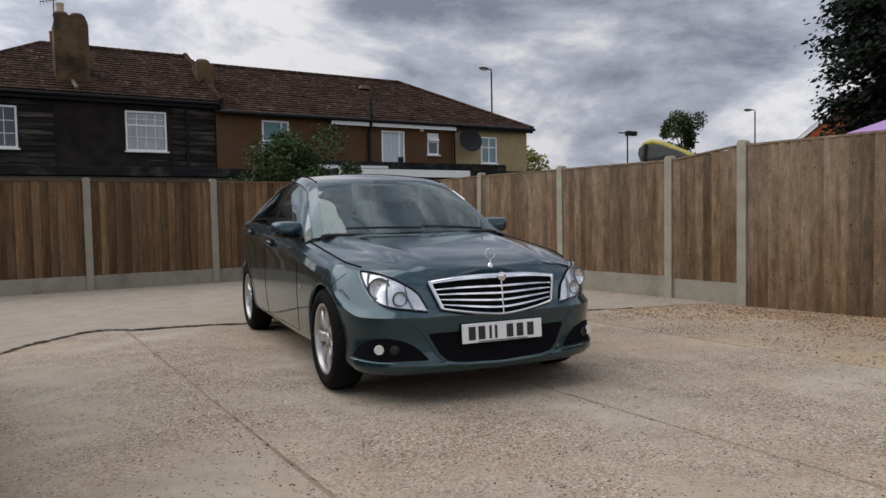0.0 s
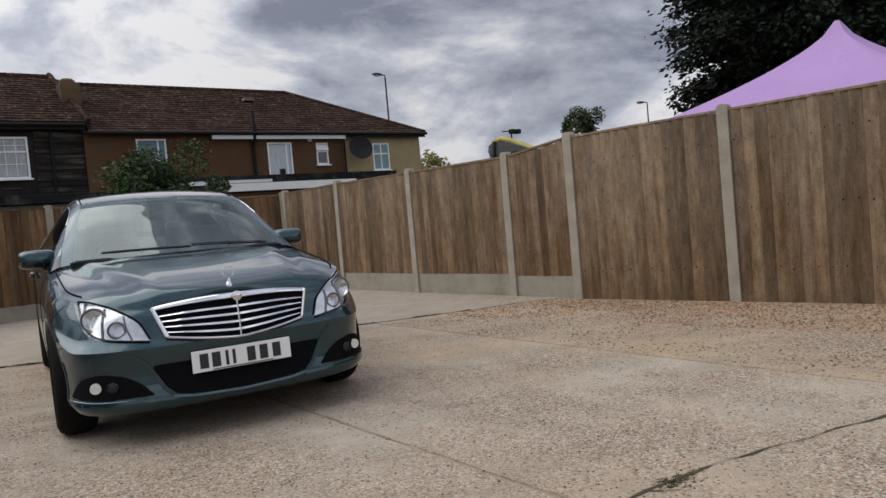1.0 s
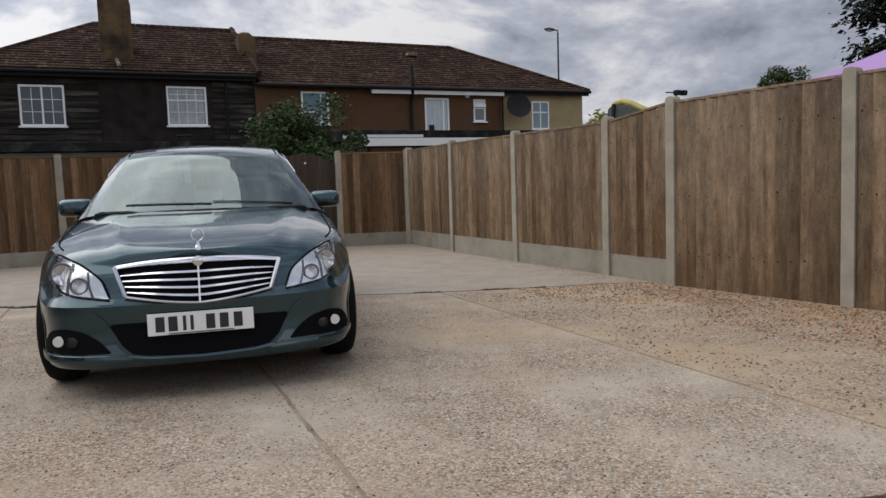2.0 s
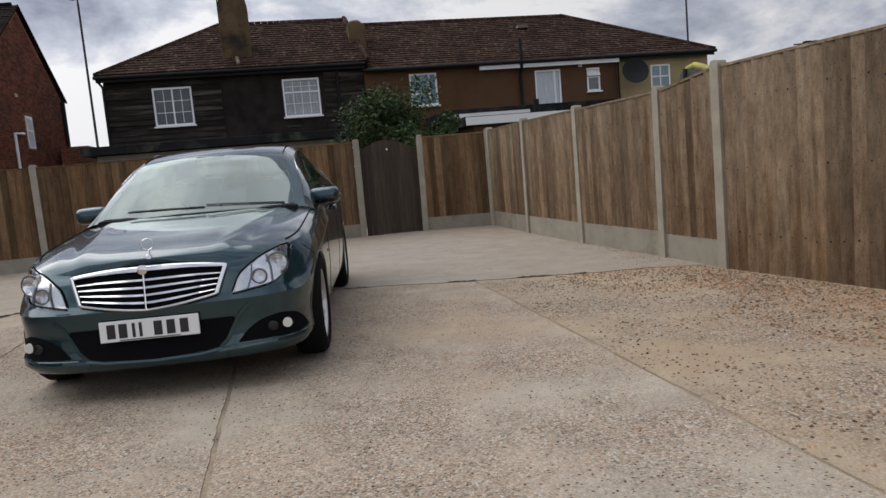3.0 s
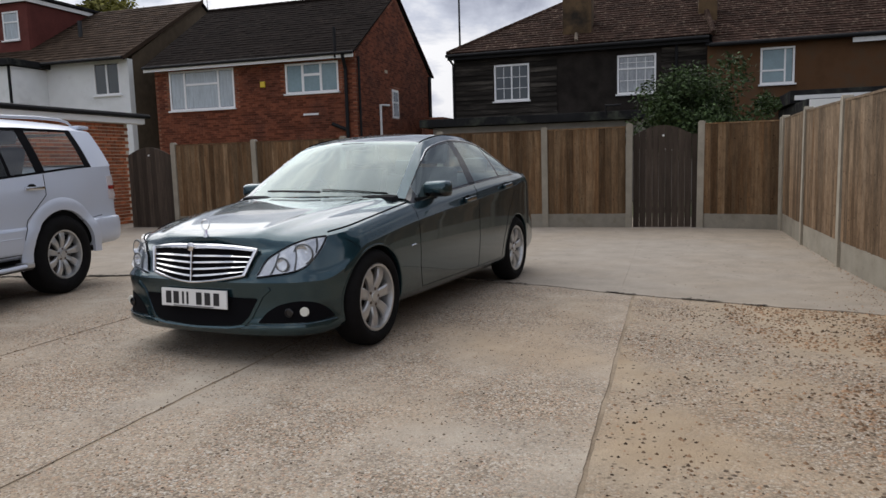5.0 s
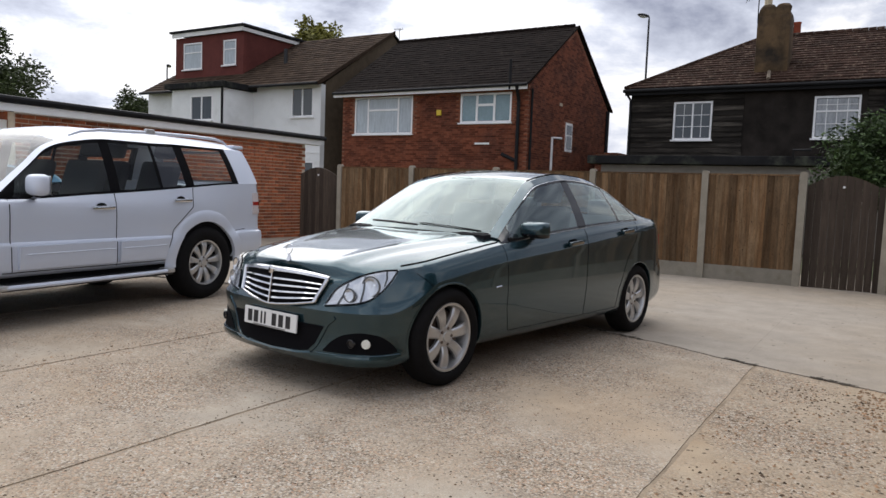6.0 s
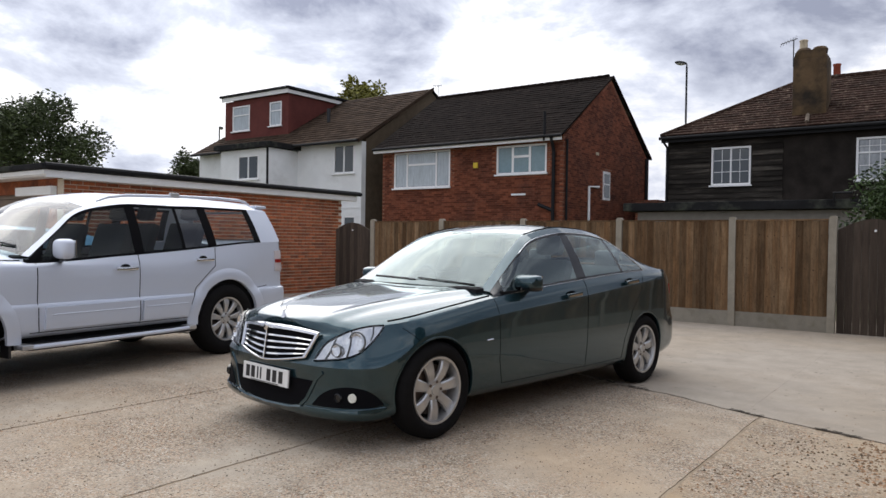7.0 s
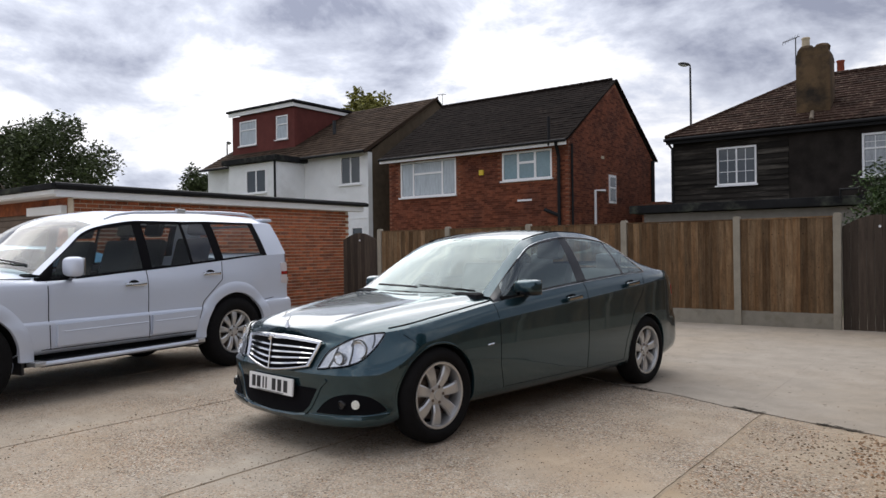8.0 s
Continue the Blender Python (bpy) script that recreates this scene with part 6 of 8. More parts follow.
class Cabin:
    """The glasshouse above the shoulder: rows of stations (belt y, rail y, centre y, rail x, rail z, centre z) joined smoothly."""

    def __init__(self, shell, stations, belt_in, sub=7, bulge=0.018, tt=(0, 0.05, 0.2, 0.4, 0.6, 0.8, 0.93, 1.0)):
        st = np.array(stations, float)
        u = np.arange(len(st))
        fine = np.linspace(0, len(st) - 1, (len(st) - 1) * sub + 1)
        self.rows = np.stack([smooth_line(u, st[:, k], fine) for k in range(6)], 1)
        self.shell, self.belt_in, self.sub, self.bulge = shell, belt_in, sub, bulge
        self.tt = tt
        self.ww = [0.045, 0.085, 0.13, 0.22, 0.34, 0.5, 0.66, 0.83, 1.0]

    def side(self, row, t):
        yb, yr, yc, xr, zr, zc = row
        zb = self.shell.zs(yb)
        xb = self.shell.at(self.shell.s_at(yb), zb)[0] - self.belt_in
        return Vector((xb + (xr - xb) * t + self.bulge * math.sin(math.pi * t), yb + (yr - yb) * t, zb + (max(zr, zb) - zb) * t))

    def top(self, row, w):
        yb, yr, yc, xr, zr, zc = row
        z0 = max(zr, self.shell.zs(yb))
        return Vector((xr * (1 - w), yr + (yc - yr) * (1 - (1 - w) ** 2.0), z0 + (zc - z0) * (1 - (1 - w) ** 2.1)))

    def place(self, i, k):
        """Row i (may be fractional), column k over side and top of the left half."""
        row = self.rows[int(i)] if float(i).is_integer() else self.rows[int(i)] * (1 - i % 1) + self.rows[int(i) + 1] * (i % 1)
        n = len(self.tt)
        return self.side(row, self.tt[k]) if k < n else self.top(row, self.ww[k - n])

    def piece(self, name, i0, i1, k0, k1, mat, car, label="", both=False, off=0.0, close=False, sides=(1, -1)):
        """Part of the glasshouse between stations i0 and i1 and columns k0 and k1; across the middle when both is set."""
        obs = []
        def rows_for(sign):
            out = []
            for i in range(round(i0 * self.sub), round(i1 * self.sub) + 1):
                out.append([(sign * p.x, p.y, p.z) for p in (self.place(i, k) for k in range(k0, k1 + 1))])
            return out
        if both:
            L, R = rows_for(1), rows_for(-1)
            bm = bmesh.new()
            grid_faces(bm, [l[:-1] + r[::-1] for l, r in zip(L, R)])
            obs.append(bm)
        else:
            for sign in sides:
                bm = bmesh.new()
                grid_faces(bm, rows_for(sign))
                obs.append(bm)
        made = []
        for bm in obs:
            bmesh.ops.remove_doubles(bm, verts=bm.verts, dist=0.0003)
            if off:
                bmesh.ops.recalc_face_normals(bm, faces=bm.faces)
                bm.normal_update()
                for v in bm.verts:
                    v.co += v.normal * off * (1 if v.normal.z * 1 + abs(v.normal.x) > 0 else -1)
            made.append(part(name, bm, mat, car, label, True, angle=30, out=0.7))
        return made


def seat(car, x, y, z, w=0.5, headrest=True, mat=None):
    mat = mat or M["seat"]
    s = part("seat", boxed(x - w / 2, x + w / 2, y - 0.25, y + 0.27, z, z + 0.16, bevel=0.05), mat, car, "dark cloth seat", True)
    back = boxed(-w / 2, w / 2, -0.06, 0.06, 0, 0.62, bevel=0.05)
    part("backrest", back, mat, s, smooth=True, at=pose(x, y + 0.27, z + 0.1, -18, 0, 0))
    if headrest:
        part("headrest", boxed(-0.13, 0.13, -0.05, 0.05, 0.66, 0.85, bevel=0.045), mat, s, smooth=True, at=pose(x, y + 0.27, z + 0.1, -18, 0, 0))


def plate_bars(car, y, z, rot, w=0.52, h=0.111, label="white number plate with black bars"):
    """A number plate whose characters are plain bars."""
    pl = part("number_plate", boxed(-w / 2, w / 2, -0.008, 0.004, -h / 2, h / 2, bevel=0.003), M["plate"], car, label, at=pose(0, y, z, rot, 0, 0))
    for k, x in enumerate((-0.20, -0.138, -0.082, -0.046, 0.045, 0.112, 0.182)):
        ww = 0.016 if k in (2, 3) else 0.044
        part("bar", boxed(x - ww / 2, x + ww / 2, -0.0095, -0.0075, -0.038, 0.038), M["ink"], pl)
    part("bar", boxed(-0.16, 0.16, -0.0095, -0.0075, -0.052, -0.047), M["ink"], pl)


def saloon():
    car = thing("car", "blue-grey metallic four-door saloon parked on the concrete", "car", pose(3.24, 3.14, 0, 0, 0, -7.5))
    shell = Shell(
        plan=[(0, -0.728), (0.22, -0.722), (0.42, -0.700), (0.58, -0.660), (0.70, -0.592), (0.79, -0.465), (0.845, -0.28), (0.868, -0.05), (0.878, 0.3), (0.885, 1.1), (0.885, 2.0), (0.88, 2.7), (0.865, 3.1), (0.825, 3.38), (0.74, 3.55), (0.58, 3.645), (0.3, 3.695), (0, 3.71)],
        nose=[(0.165, 0.13), (0.17, 0.06), (0.185, 0.018), (0.225, 0.0), (0.30, 0.010), (0.38, 0.016), (0.45, 0.008), (0.505, 0.004), (0.545, 0.034), (0.60, 0.056), (0.66, 0.080), (0.70, 0.115)],
        flank=[(0.205, 0.14), (0.214, 0.075), (0.235, 0.05), (0.26, 0.030), (0.29, 0.022), (0.40, 0.010), (0.52, 0.0), (0.64, 0.0), (0.72, 0.004), (0.75, 0.014), (0.85, 0.030), (0.94, 0.062)],
        tail=[(0.24, 0.14), (0.25, 0.07), (0.29, 0.02), (0.36, 0.0), (0.46, 0.0), (0.56, 0.004), (0.62, 0.02), (0.70, 0.035), (0.80, 0.04), (0.88, 0.045), (0.96, 0.055), (1.02, 0.08)],
        shoulder=[(-0.75, 0.695), (-0.68, 0.702), (-0.6, 0.724), (-0.45, 0.747), (-0.3, 0.762), (0.0, 0.805), (0.25, 0.840), (0.62, 0.889), (1.1, 0.936), (1.57, 0.973), (2.0, 1.003), (2.6, 1.035), (3.0, 1.047), (3.25, 1.045), (3.45, 1.015), (3.75, 0.985)],
        crease=[(-0.8, 0.60), (-0.4, 0.635), (0.0, 0.69), (0.5, 0.755), (1.53, 0.836), (2.46, 0.910), (3.2, 0.958), (3.7, 0.94)],
        blend=(-0.10, -0.50, 3.1, 3.5),
    )
    knots = [(-0.66, 0.735), (-0.6, 0.768), (-0.5, 0.800), (-0.3, 0.842), (0.0, 0.887), (0.3, 0.922), (0.55, 0.946), (0.8, 0.960), (2.8, 1.05), (3.05, 1.075), (3.4, 1.078), (3.58, 1.068), (3.68, 1.045)]

    def ridge(x, y):
        # pressed lines from the grille's corners to the windscreen pillars, with a trough beside each
        if y > 0.75:
            return 0.0
        line = 0.36 + 0.25 * (y + 0.6) / 1.25
        fade = min(1.0, max(0.0, (y + 0.66) / 0.2))
        return fade * (0.008 * math.exp(-(((x - line) / 0.05) ** 2)) - 0.005 * math.exp(-(((x - line - 0.095) / 0.05) ** 2)))

    crown = {"y": (-0.61, 3.66), "power": 4.2, "z": lambda y: smooth_line(*zip(*knots), [y])[0], "ridge": ridge}
    hole = lambda c: 0.70 < c.y < 3.0 and abs(c.x) < 0.79 and c.z > 0.86
    ARCH = [(0.0, 0.318), (2.76, 0.318)]
    shell_body(shell, crown, ARCH, 0.342, hole, car, M["paint"])
    for y, z in ARCH:
        arch_parts(shell, car, y, z, 0.342, 0.55, M["paint"])
    part("underbody", boxed(-0.74, 0.74, -0.30, 3.2, 0.20, 0.25), M["dark_in"], car)
    part("underbody", boxed(-0.42, 0.42, -0.62, 3.55, 0.205, 0.24), M["dark_in"], car)
    for x in (0.775, -0.775):
        for y in (0.0, 2.76):
            wheel(car, x, y, 0.318, 0.205, 0.215, 7, 1 if x > 0 else -1, spoke_w=(0.088, 0.054))

    # glasshouse
    cab = Cabin(shell, [
        (0.60, 0.65, 0.53, 0.735, 0.928, 0.952),
        (0.80, 0.87, 0.76, 0.690, 1.085, 1.105),
        (1.02, 1.09, 0.98, 0.640, 1.225, 1.250),
        (1.28, 1.33, 1.20, 0.590, 1.345, 1.370),
        (1.68, 1.70, 1.62, 0.580, 1.408, 1.440),
        (1.82, 1.80, 1.75, 0.580, 1.412, 1.445),
        (2.10, 2.08, 2.10, 0.580, 1.403, 1.438),
        (2.40, 2.34, 2.40, 0.586, 1.368, 1.408),
        (2.44, 2.38, 2.45, 0.587, 1.360, 1.400),
        (2.80, 2.52, 2.66, 0.595, 1.310, 1.345),
        (2.94, 2.86, 2.95, 0.645, 1.165, 1.205),
        (3.14, 3.10, 3.14, 0.700, 1.068, 1.090),
    ], 0.005, tt=(0, 0.045, 0.2, 0.4, 0.6, 0.76, 0.86, 0.91))
    T = len(cab.tt)
    E = T + len(cab.ww) - 1
    cab.piece("windscreen", 0, 3, T + 1, E, M["screen"], car, "raked windscreen", both=True)
    cab.piece("roof", 3, 7.9, T, E, M["paint"], car, both=True)
    cab.piece("rear_window", 7.9, 10.6, T + 2, E, M["sideglass"], car, both=True)
    cab.piece("rear_pillar", 7.9, 11, T, T + 2, M["paint"], car)
    cab.piece("parcel_shelf", 10.6, 11, T + 2, E, M["paint"], car, both=True)
    cab.piece("windscreen_pillar", 0, 3, T - 1, T + 1, M["paint"], car)
    cab.piece("roof_rail", 3, 9, T - 1, T, M["paint"], car)
    cab.piece("side_panel", 9, 11, 0, T, M["paint"], car)
    cab.piece("front_window", 0.35, 4, 1, T - 2, M["sideglass"], car, "tinted front door window")
    cab.piece("mirror_base", 0, 0.5, 0, T - 1, M["trim"], car)
    cab.piece("door_pillar", 4, 5, 0, T - 1, M["trim"], car, "black door pillar")
    cab.piece("rear_door_window", 5, 7, 1, T - 2, M["sideglass"], car, "tinted rear door window")
    cab.piece("window_divider", 7, 8, 0, T - 1, M["trim"], car)
    cab.piece("quarter_window", 8, 9, 1, T - 2, M["sideglass"], car)
    cab.piece("window_frame", 0, 9, T - 2, T - 1, M["trim"], car)
    cab.piece("window_frame", 0, 9, 0, 1, M["trim"], car)
    for sign in (1, -1):
        rail = [cab.place(i, T - 1) for i in range(2 * cab.sub, 9 * cab.sub + 1, 2)]
        back = [cab.side(cab.rows[9 * cab.sub], t) for t in (0.75, 0.5, 0.25, 0.0)]
        belt = [cab.side(cab.rows[i], 0.0) for i in range(9 * cab.sub, cab.sub // 2, -3)]
        loop = [(sign * (p.x + 0.004), p.y, p.z) for p in rail + back + belt]
        part("window_trim", tube(bmesh.new(), loop, 0.0028, 6), M["chrome"], car, "bright window surround", True)
        part("drip_rail", tube(bmesh.new(), [(sign * (p.x + 0.002), p.y, p.z + 0.003) for p in (cab.place(i, T + 1) for i in range(3 * cab.sub, 9 * cab.sub, 3))], 0.005, 5), M["gap"], car)

    # shut lines
    def both(name, pts, r=0.0024):
        for sg in (1, -1):
            part(name, line_on(shell, [(sg * shell.s_at(y), z) for y, z in pts], r), M["gap"], car)
    both("door_gap", [(0.60, 0.878), (0.61, 0.7), (0.615, 0.45), (0.66, 0.28)])
    both("door_gap", [(1.76, 0.978), (1.75, 0.6), (1.75, 0.28)])
    both("door_gap", [(2.72, 1.03), (2.66, 0.86), (2.50, 0.70), (2.37, 0.45), (2.34, 0.28)])
    both("sill_gap", [(0.66, 0.28), (1.7, 0.277), (2.34, 0.28)], 0.002)
    both("bumper_gap", [(-0.26, 0.735), (-0.20, 0.69), (-0.165, 0.655)], 0.002)
    both("bumper_gap", [(3.2, 0.60), (3.5, 0.66)])
    for sg in (1, -1):
        pts = []
        for y in np.linspace(-0.33, 0.60, 20):
            x, yy, z = shell.at(shell.s_at(y), shell.zs(y))
            t = 0.05
            zc = crown["z"](yy)
            pts.append((sg * x * (1 - t), yy, z + (zc - z) * (1 - (1 - t) ** 4.2) + 0.002))
        part("bonnet_gap", tube(bmesh.new(), pts, 0.0048, 5), M["gap"], car)
        for y, z, n in ((1.526, 0.872, 0), (2.457, 0.948, 1)):
            s = sg * shell.s_at(y)
            # flat dark disc: the shade of the handle's cup put into colour
            cup = bmesh.new()
            p = shell.at(s, z, 0.0015)
            bmesh.ops.create_circle(cup, cap_ends=True, segments=24, radius=1.0)
            bmesh.ops.transform(cup, verts=cup.verts, matrix=Matrix.Translation(p) @ Matrix.Rotation(radians(90), 4, "Y") @ Matrix.Diagonal((0.034, 0.075, 1, 1)))
            part("handle_recess", cup, M["gap"], car)
            h = part("door_handle", boxed(-0.014, 0.014, -0.105, 0.105, -0.019, 0.019, bevel=0.011), M["paint"], car, "body-coloured handle with bright strip", True, at=Matrix.Translation(shell.at(s, z, 0.028)) @ pose(0, 0, 0, 4, 0, 0))
            part("handle_strip", boxed(sg * 0.0135, sg * 0.0165, -0.09, 0.09, -0.006, 0.006), M["chrome"], h)
        # door mirror
        mb = bmesh.new()
        bmesh.ops.create_uvsphere(mb, u_segments=24, v_segments=14, radius=1.0)
        for v in mb.verts:
            v.co = Vector((math.copysign(abs(v.co.x) ** 0.45, v.co.x) * 0.112, math.copysign(abs(v.co.y) ** 0.8, v.co.y) * (0.10 if v.co.y < 0 else 0.04), math.copysign(abs(v.co.z) ** 0.5, v.co.z) * 0.062))
        low = mb.copy()
        bmesh.ops.scale(low, vec=(1.012, 1.02, 1.012), verts=low.verts)
        bmesh.ops.delete(low, geom=[f for f in low.faces if f.calc_center_median().z > -0.03], context="FACES")
        mir = part("door_mirror", mb, M["paint"], car, "body-coloured door mirror with a black lower half", True, at=pose(sg * 0.868, 0.975, 0.985, 0, 0, sg * -8), angle=60)
        part("mirror_underside", low, M["trim"], mir, "", True)
        part("mirror_glass", boxed(-0.09, 0.09, 0.028, 0.034, -0.055, 0.055), M["chrome"], mir)
        part("indicator", boxed(-0.02, 0.09, -0.074, -0.058, -0.012, 0.002, bevel=0.004), M["trim"], mir, at=pose(sg * 0.0, 0, 0))
        part("mirror_foot", tube(bmesh.new(), [(sg * -0.14, 0.03, -0.075), (sg * -0.04, 0.0, -0.05)], 0.03, 8), M["trim"], mir)
        part("wing_badge", line_on(shell, [(sg * shell.s_at(0.465), 0.603), (sg * shell.s_at(0.53), 0.608)], 0.006, 0.002), M["chrome"], car)

        # headlamp: housing, bowls, clear lens and its dark rim
        lo = [(0.445, 0.534), (0.55, 0.546), (0.66, 0.560), (0.76, 0.588), (0.84, 0.636), (0.91, 0.690), (0.965, 0.748)]
        hi = [(0.445, 0.546), (0.495, 0.632), (0.57, 0.680), (0.67, 0.718), (0.78, 0.740), (0.88, 0.752), (0.965, 0.755)]
        make = (lambda b: b) if sg > 0 else mirrored
        lamp = part("headlamp", make(patch(shell, 0.445, 0.965, lo, hi, 0.003, 34, 10)), M["lamp_body"], car, "large clear headlamp", True)
        for sc, zc2, rr in ((0.61, 0.606, 0.036), (0.765, 0.662, 0.055)):
            p = Vector(shell.at(sc, zc2, 0.004))
            q = Vector(shell.at(sc, zc2, 0.05))
            d = ((q - p).normalized() * 0.5 + Vector((0, -1, 0))).normalized()
            bw = lathe(bmesh.new(), [(-0.004, rr), (0.0, rr - 0.002), (-0.02, rr * 0.75), (-0.04, rr * 0.3), (-0.028, rr * 0.28), (-0.024, 0.0)], "z", 26)
            bmesh.ops.transform(bw, verts=bw.verts, matrix=Matrix.Translation(p + d * 0.018) @ d.to_track_quat("Z", "Y").to_matrix().to_4x4())
            part("reflector", make(bw), M["reflector"], lamp, "", True)
            rim = tube(bmesh.new(), [p + d * 0.014 + d.to_track_quat("Z", "Y") @ Vector(((rr + 0.004) * math.cos(a), (rr + 0.004) * math.sin(a), 0)) for a in np.linspace(0, 2 * math.pi, 25)], 0.0055, 6)
            part("lamp_bezel", make(rim), M["bezel"], lamp, "", True)
        for s0, z0, s1, z1 in ((0.53, 0.548, 0.575, 0.672), (0.685, 0.568, 0.70, 0.715), (0.86, 0.665, 0.89, 0.745)):
            part("lamp_rib", make(line_on(shell, [(s0, z0), ((s0 + s1) / 2 + 0.008, (z0 + z1) / 2), (s1, z1)], 0.005, 0.008)), M["bezel"], lamp, "dark divider", True)
        part("lens", make(patch(shell, 0.445, 0.965, lo, hi, 0.026, 34, 10, skirt=0.022)), M["lens"], lamp, "clear lens", True, out=0.55)
        for edge in (lo, hi):
            ss = np.linspace(0.445, 0.965, 30)
            zz = smooth_line(*zip(*edge), ss)
            part("lamp_gap", tube(bmesh.new(), [(sg * a, b, c) for a, b, c in (shell.at(s, z, 0.006) for s, z in zip(ss, zz))], 0.0055, 5), M["gap"], lamp)

        # fog lamp recess with its lamp and the blade under it
        flo = [(0.45, 0.262), (0.55, 0.262), (0.70, 0.262), (0.82, 0.264), (0.93, 0.276)]
        fhi = [(0.45, 0.270), (0.51, 0.330), (0.60, 0.375), (0.70, 0.389), (0.80, 0.376), (0.88, 0.335), (0.93, 0.286)]
        fog = part("fog_recess", make(patch(shell, 0.45, 0.93, flo, fhi, 0.003, 24, 6, 0.004)), M["gap"], car, "black fog lamp recess")
        for sc, rr, mt in ((0.735, 0.0215, M["lit"]), (0.645, 0.022, M["trim"])):
            p, q = Vector(shell.at(sc, 0.326, 0.004)), Vector(shell.at(sc, 0.326, 0.05))
            d = ((q - p).normalized() * 0.4 + Vector((0, -1, 0))).normalized()
            lampm = lathe(bmesh.new(), [(0.0, rr + 0.006), (0.014, rr + 0.005), (0.016, rr), (0.010, rr * 0.9), (0.012, 0.0)], "z", 22)
            bmesh.ops.transform(lampm, verts=lampm.verts, matrix=Matrix.Translation(p) @ d.to_track_quat("Z", "Y").to_matrix().to_4x4())
            part("fog_lamp", make(lampm), mt, fog, "lit white fog lamp" if mt is M["lit"] else "unlit dark lamp", True)
        blade_lo = [(0.34, 0.220), (0.6, 0.212), (0.8, 0.218), (0.95, 0.252)]
        blade_hi = [(0.34, 0.240), (0.45, 0.252), (0.7, 0.250), (0.83, 0.254), (0.95, 0.262)]
        part("bumper_blade", make(patch(shell, 0.34, 0.95, blade_lo, blade_hi, 0.012, 24, 4, 0.016)), M["paint"], car, smooth=True)
        part("blade_strip", make(line_on(shell, [(0.40, 0.250), (0.6, 0.252), (0.75, 0.254), (0.94, 0.264)], 0.0045, 0.010)), M["paint"], car, smooth=True)
        # strut running from the grille's corner down beside the intake
        part("bumper_strut", make(line_on(shell, [(0.53, 0.470), (0.475, 0.425), (0.435, 0.36), (0.395, 0.29), (0.345, 0.245), (0.26, 0.228)], 0.017, -0.006)), M["paint"], car, smooth=True)
        part("tail_lamp", make(patch(shell, shell.s_at(3.44), shell.s_at(3.66) + 0.12, [(shell.s_at(3.44), 0.80), (shell.s_at(3.66) + 0.12, 0.74)], [(shell.s_at(3.44), 0.90), (shell.s_at(3.66) + 0.12, 0.92)], 0.006, 22, 6)), M["red_lens"], car, "red tail lamp", True)
    # lower intake
    ilo = [(-0.44, 0.395), (-0.40, 0.315), (-0.34, 0.255), (-0.2, 0.238), (0.0, 0.230), (0.2, 0.238), (0.34, 0.255), (0.40, 0.315), (0.44, 0.395)]
    ihi = [(-0.44, 0.408), (-0.40, 0.410), (0.0, 0.412), (0.40, 0.410), (0.44, 0.408)]
    part("lower_intake", patch(shell, -0.44, 0.44, ilo, ihi, 0.004, 40, 6, 0.004), M["gap"], car, "black lower air intake")
    part("lip", line_on(shell, [(-0.36, 0.240), (-0.25, 0.226), (0, 0.217), (0.25, 0.226), (0.36, 0.240)], 0.011, 0.004), M["paint"], car, smooth=True)
    part("tow_cover", patch(shell, -0.50, -0.42, [(-0.5, 0.475), (-0.42, 0.475)], [(-0.5, 0.525), (-0.42, 0.525)], 0.0012, 6, 4, 0.001), M["paint"], car)

    # grille: a bowed shield with thick bright surround, four bars and a middle bar
    def gpt(u, v, off=0.0):
        """u from -1 to 1 across, v from 0 at the bottom to 1 at the top."""
        x = u * (0.358 + 0.052 * v)
        zb, zt = 0.502 + 0.044 * abs(u) ** 1.5, 0.724 - 0.030 * abs(u) ** 2.2
        y = -0.748 + 0.030 * v + (0.060 + 0.034 * v) * abs(u) ** 1.6
        return (x, y - off, zb + (zt - zb) * v)

    back = bmesh.new()
    grid_faces(back, [[gpt(u, v, -0.014) for u in np.linspace(-1, 1, 25)] for v in np.linspace(0, 1, 7)])
    grille = part("grille", back, M["gap"], car, "bright-barred radiator grille")

    def strip(name, path, r, flat=1.0):
        return part(name, tube(bmesh.new(), path, r, 8), M["chrome"], grille, "", True)
    us = np.linspace(-1, 1, 31)
    topb = bmesh.new()
    grid_faces(topb, [[gpt(u, v, o) for u in us] for v, o in ((1.04, -0.02), (1.035, 0.002), (1.0, 0.009), (0.93, 0.009), (0.905, 0.002), (0.905, -0.012))])
    part("surround_top", topb, M["chrome"], grille, "broad bright top bar", True)
    strip("surround_side", [gpt(-1, v, 0.004) for v in np.linspace(0, 1.0, 9)], 0.013)
    strip("surround_side", [gpt(1, v, 0.004) for v in np.linspace(0, 1.0, 9)], 0.013)
    strip("surround_bottom", [gpt(u, 0.0, 0.003) for u in us], 0.0075)
    for v in (0.17, 0.35, 0.53, 0.71):
        sl = bmesh.new()
        grid_faces(sl, [[gpt(u * 0.985, v + dv, o) for u in us] for dv, o in ((-0.032, -0.006), (-0.028, 0.004), (-0.020, 0.0055), (0.024, 0.001), (0.030, -0.004), (0.032, -0.014))])
        part("grille_bar", sl, M["chrome"], grille, "", True)
    strip("middle_bar", [gpt(0, v, 0.008) for v in np.linspace(0, 0.95, 7)], 0.0058)
    p = gpt(0, 0.955, 0.018)
    part("badge", lathe(bmesh.new(), [(0.004, 0.026), (-0.004, 0.026), (-0.008, 0.02), (-0.008, 0.0)], "y", 20, p), M["chrome"], grille, "plain round badge", True)
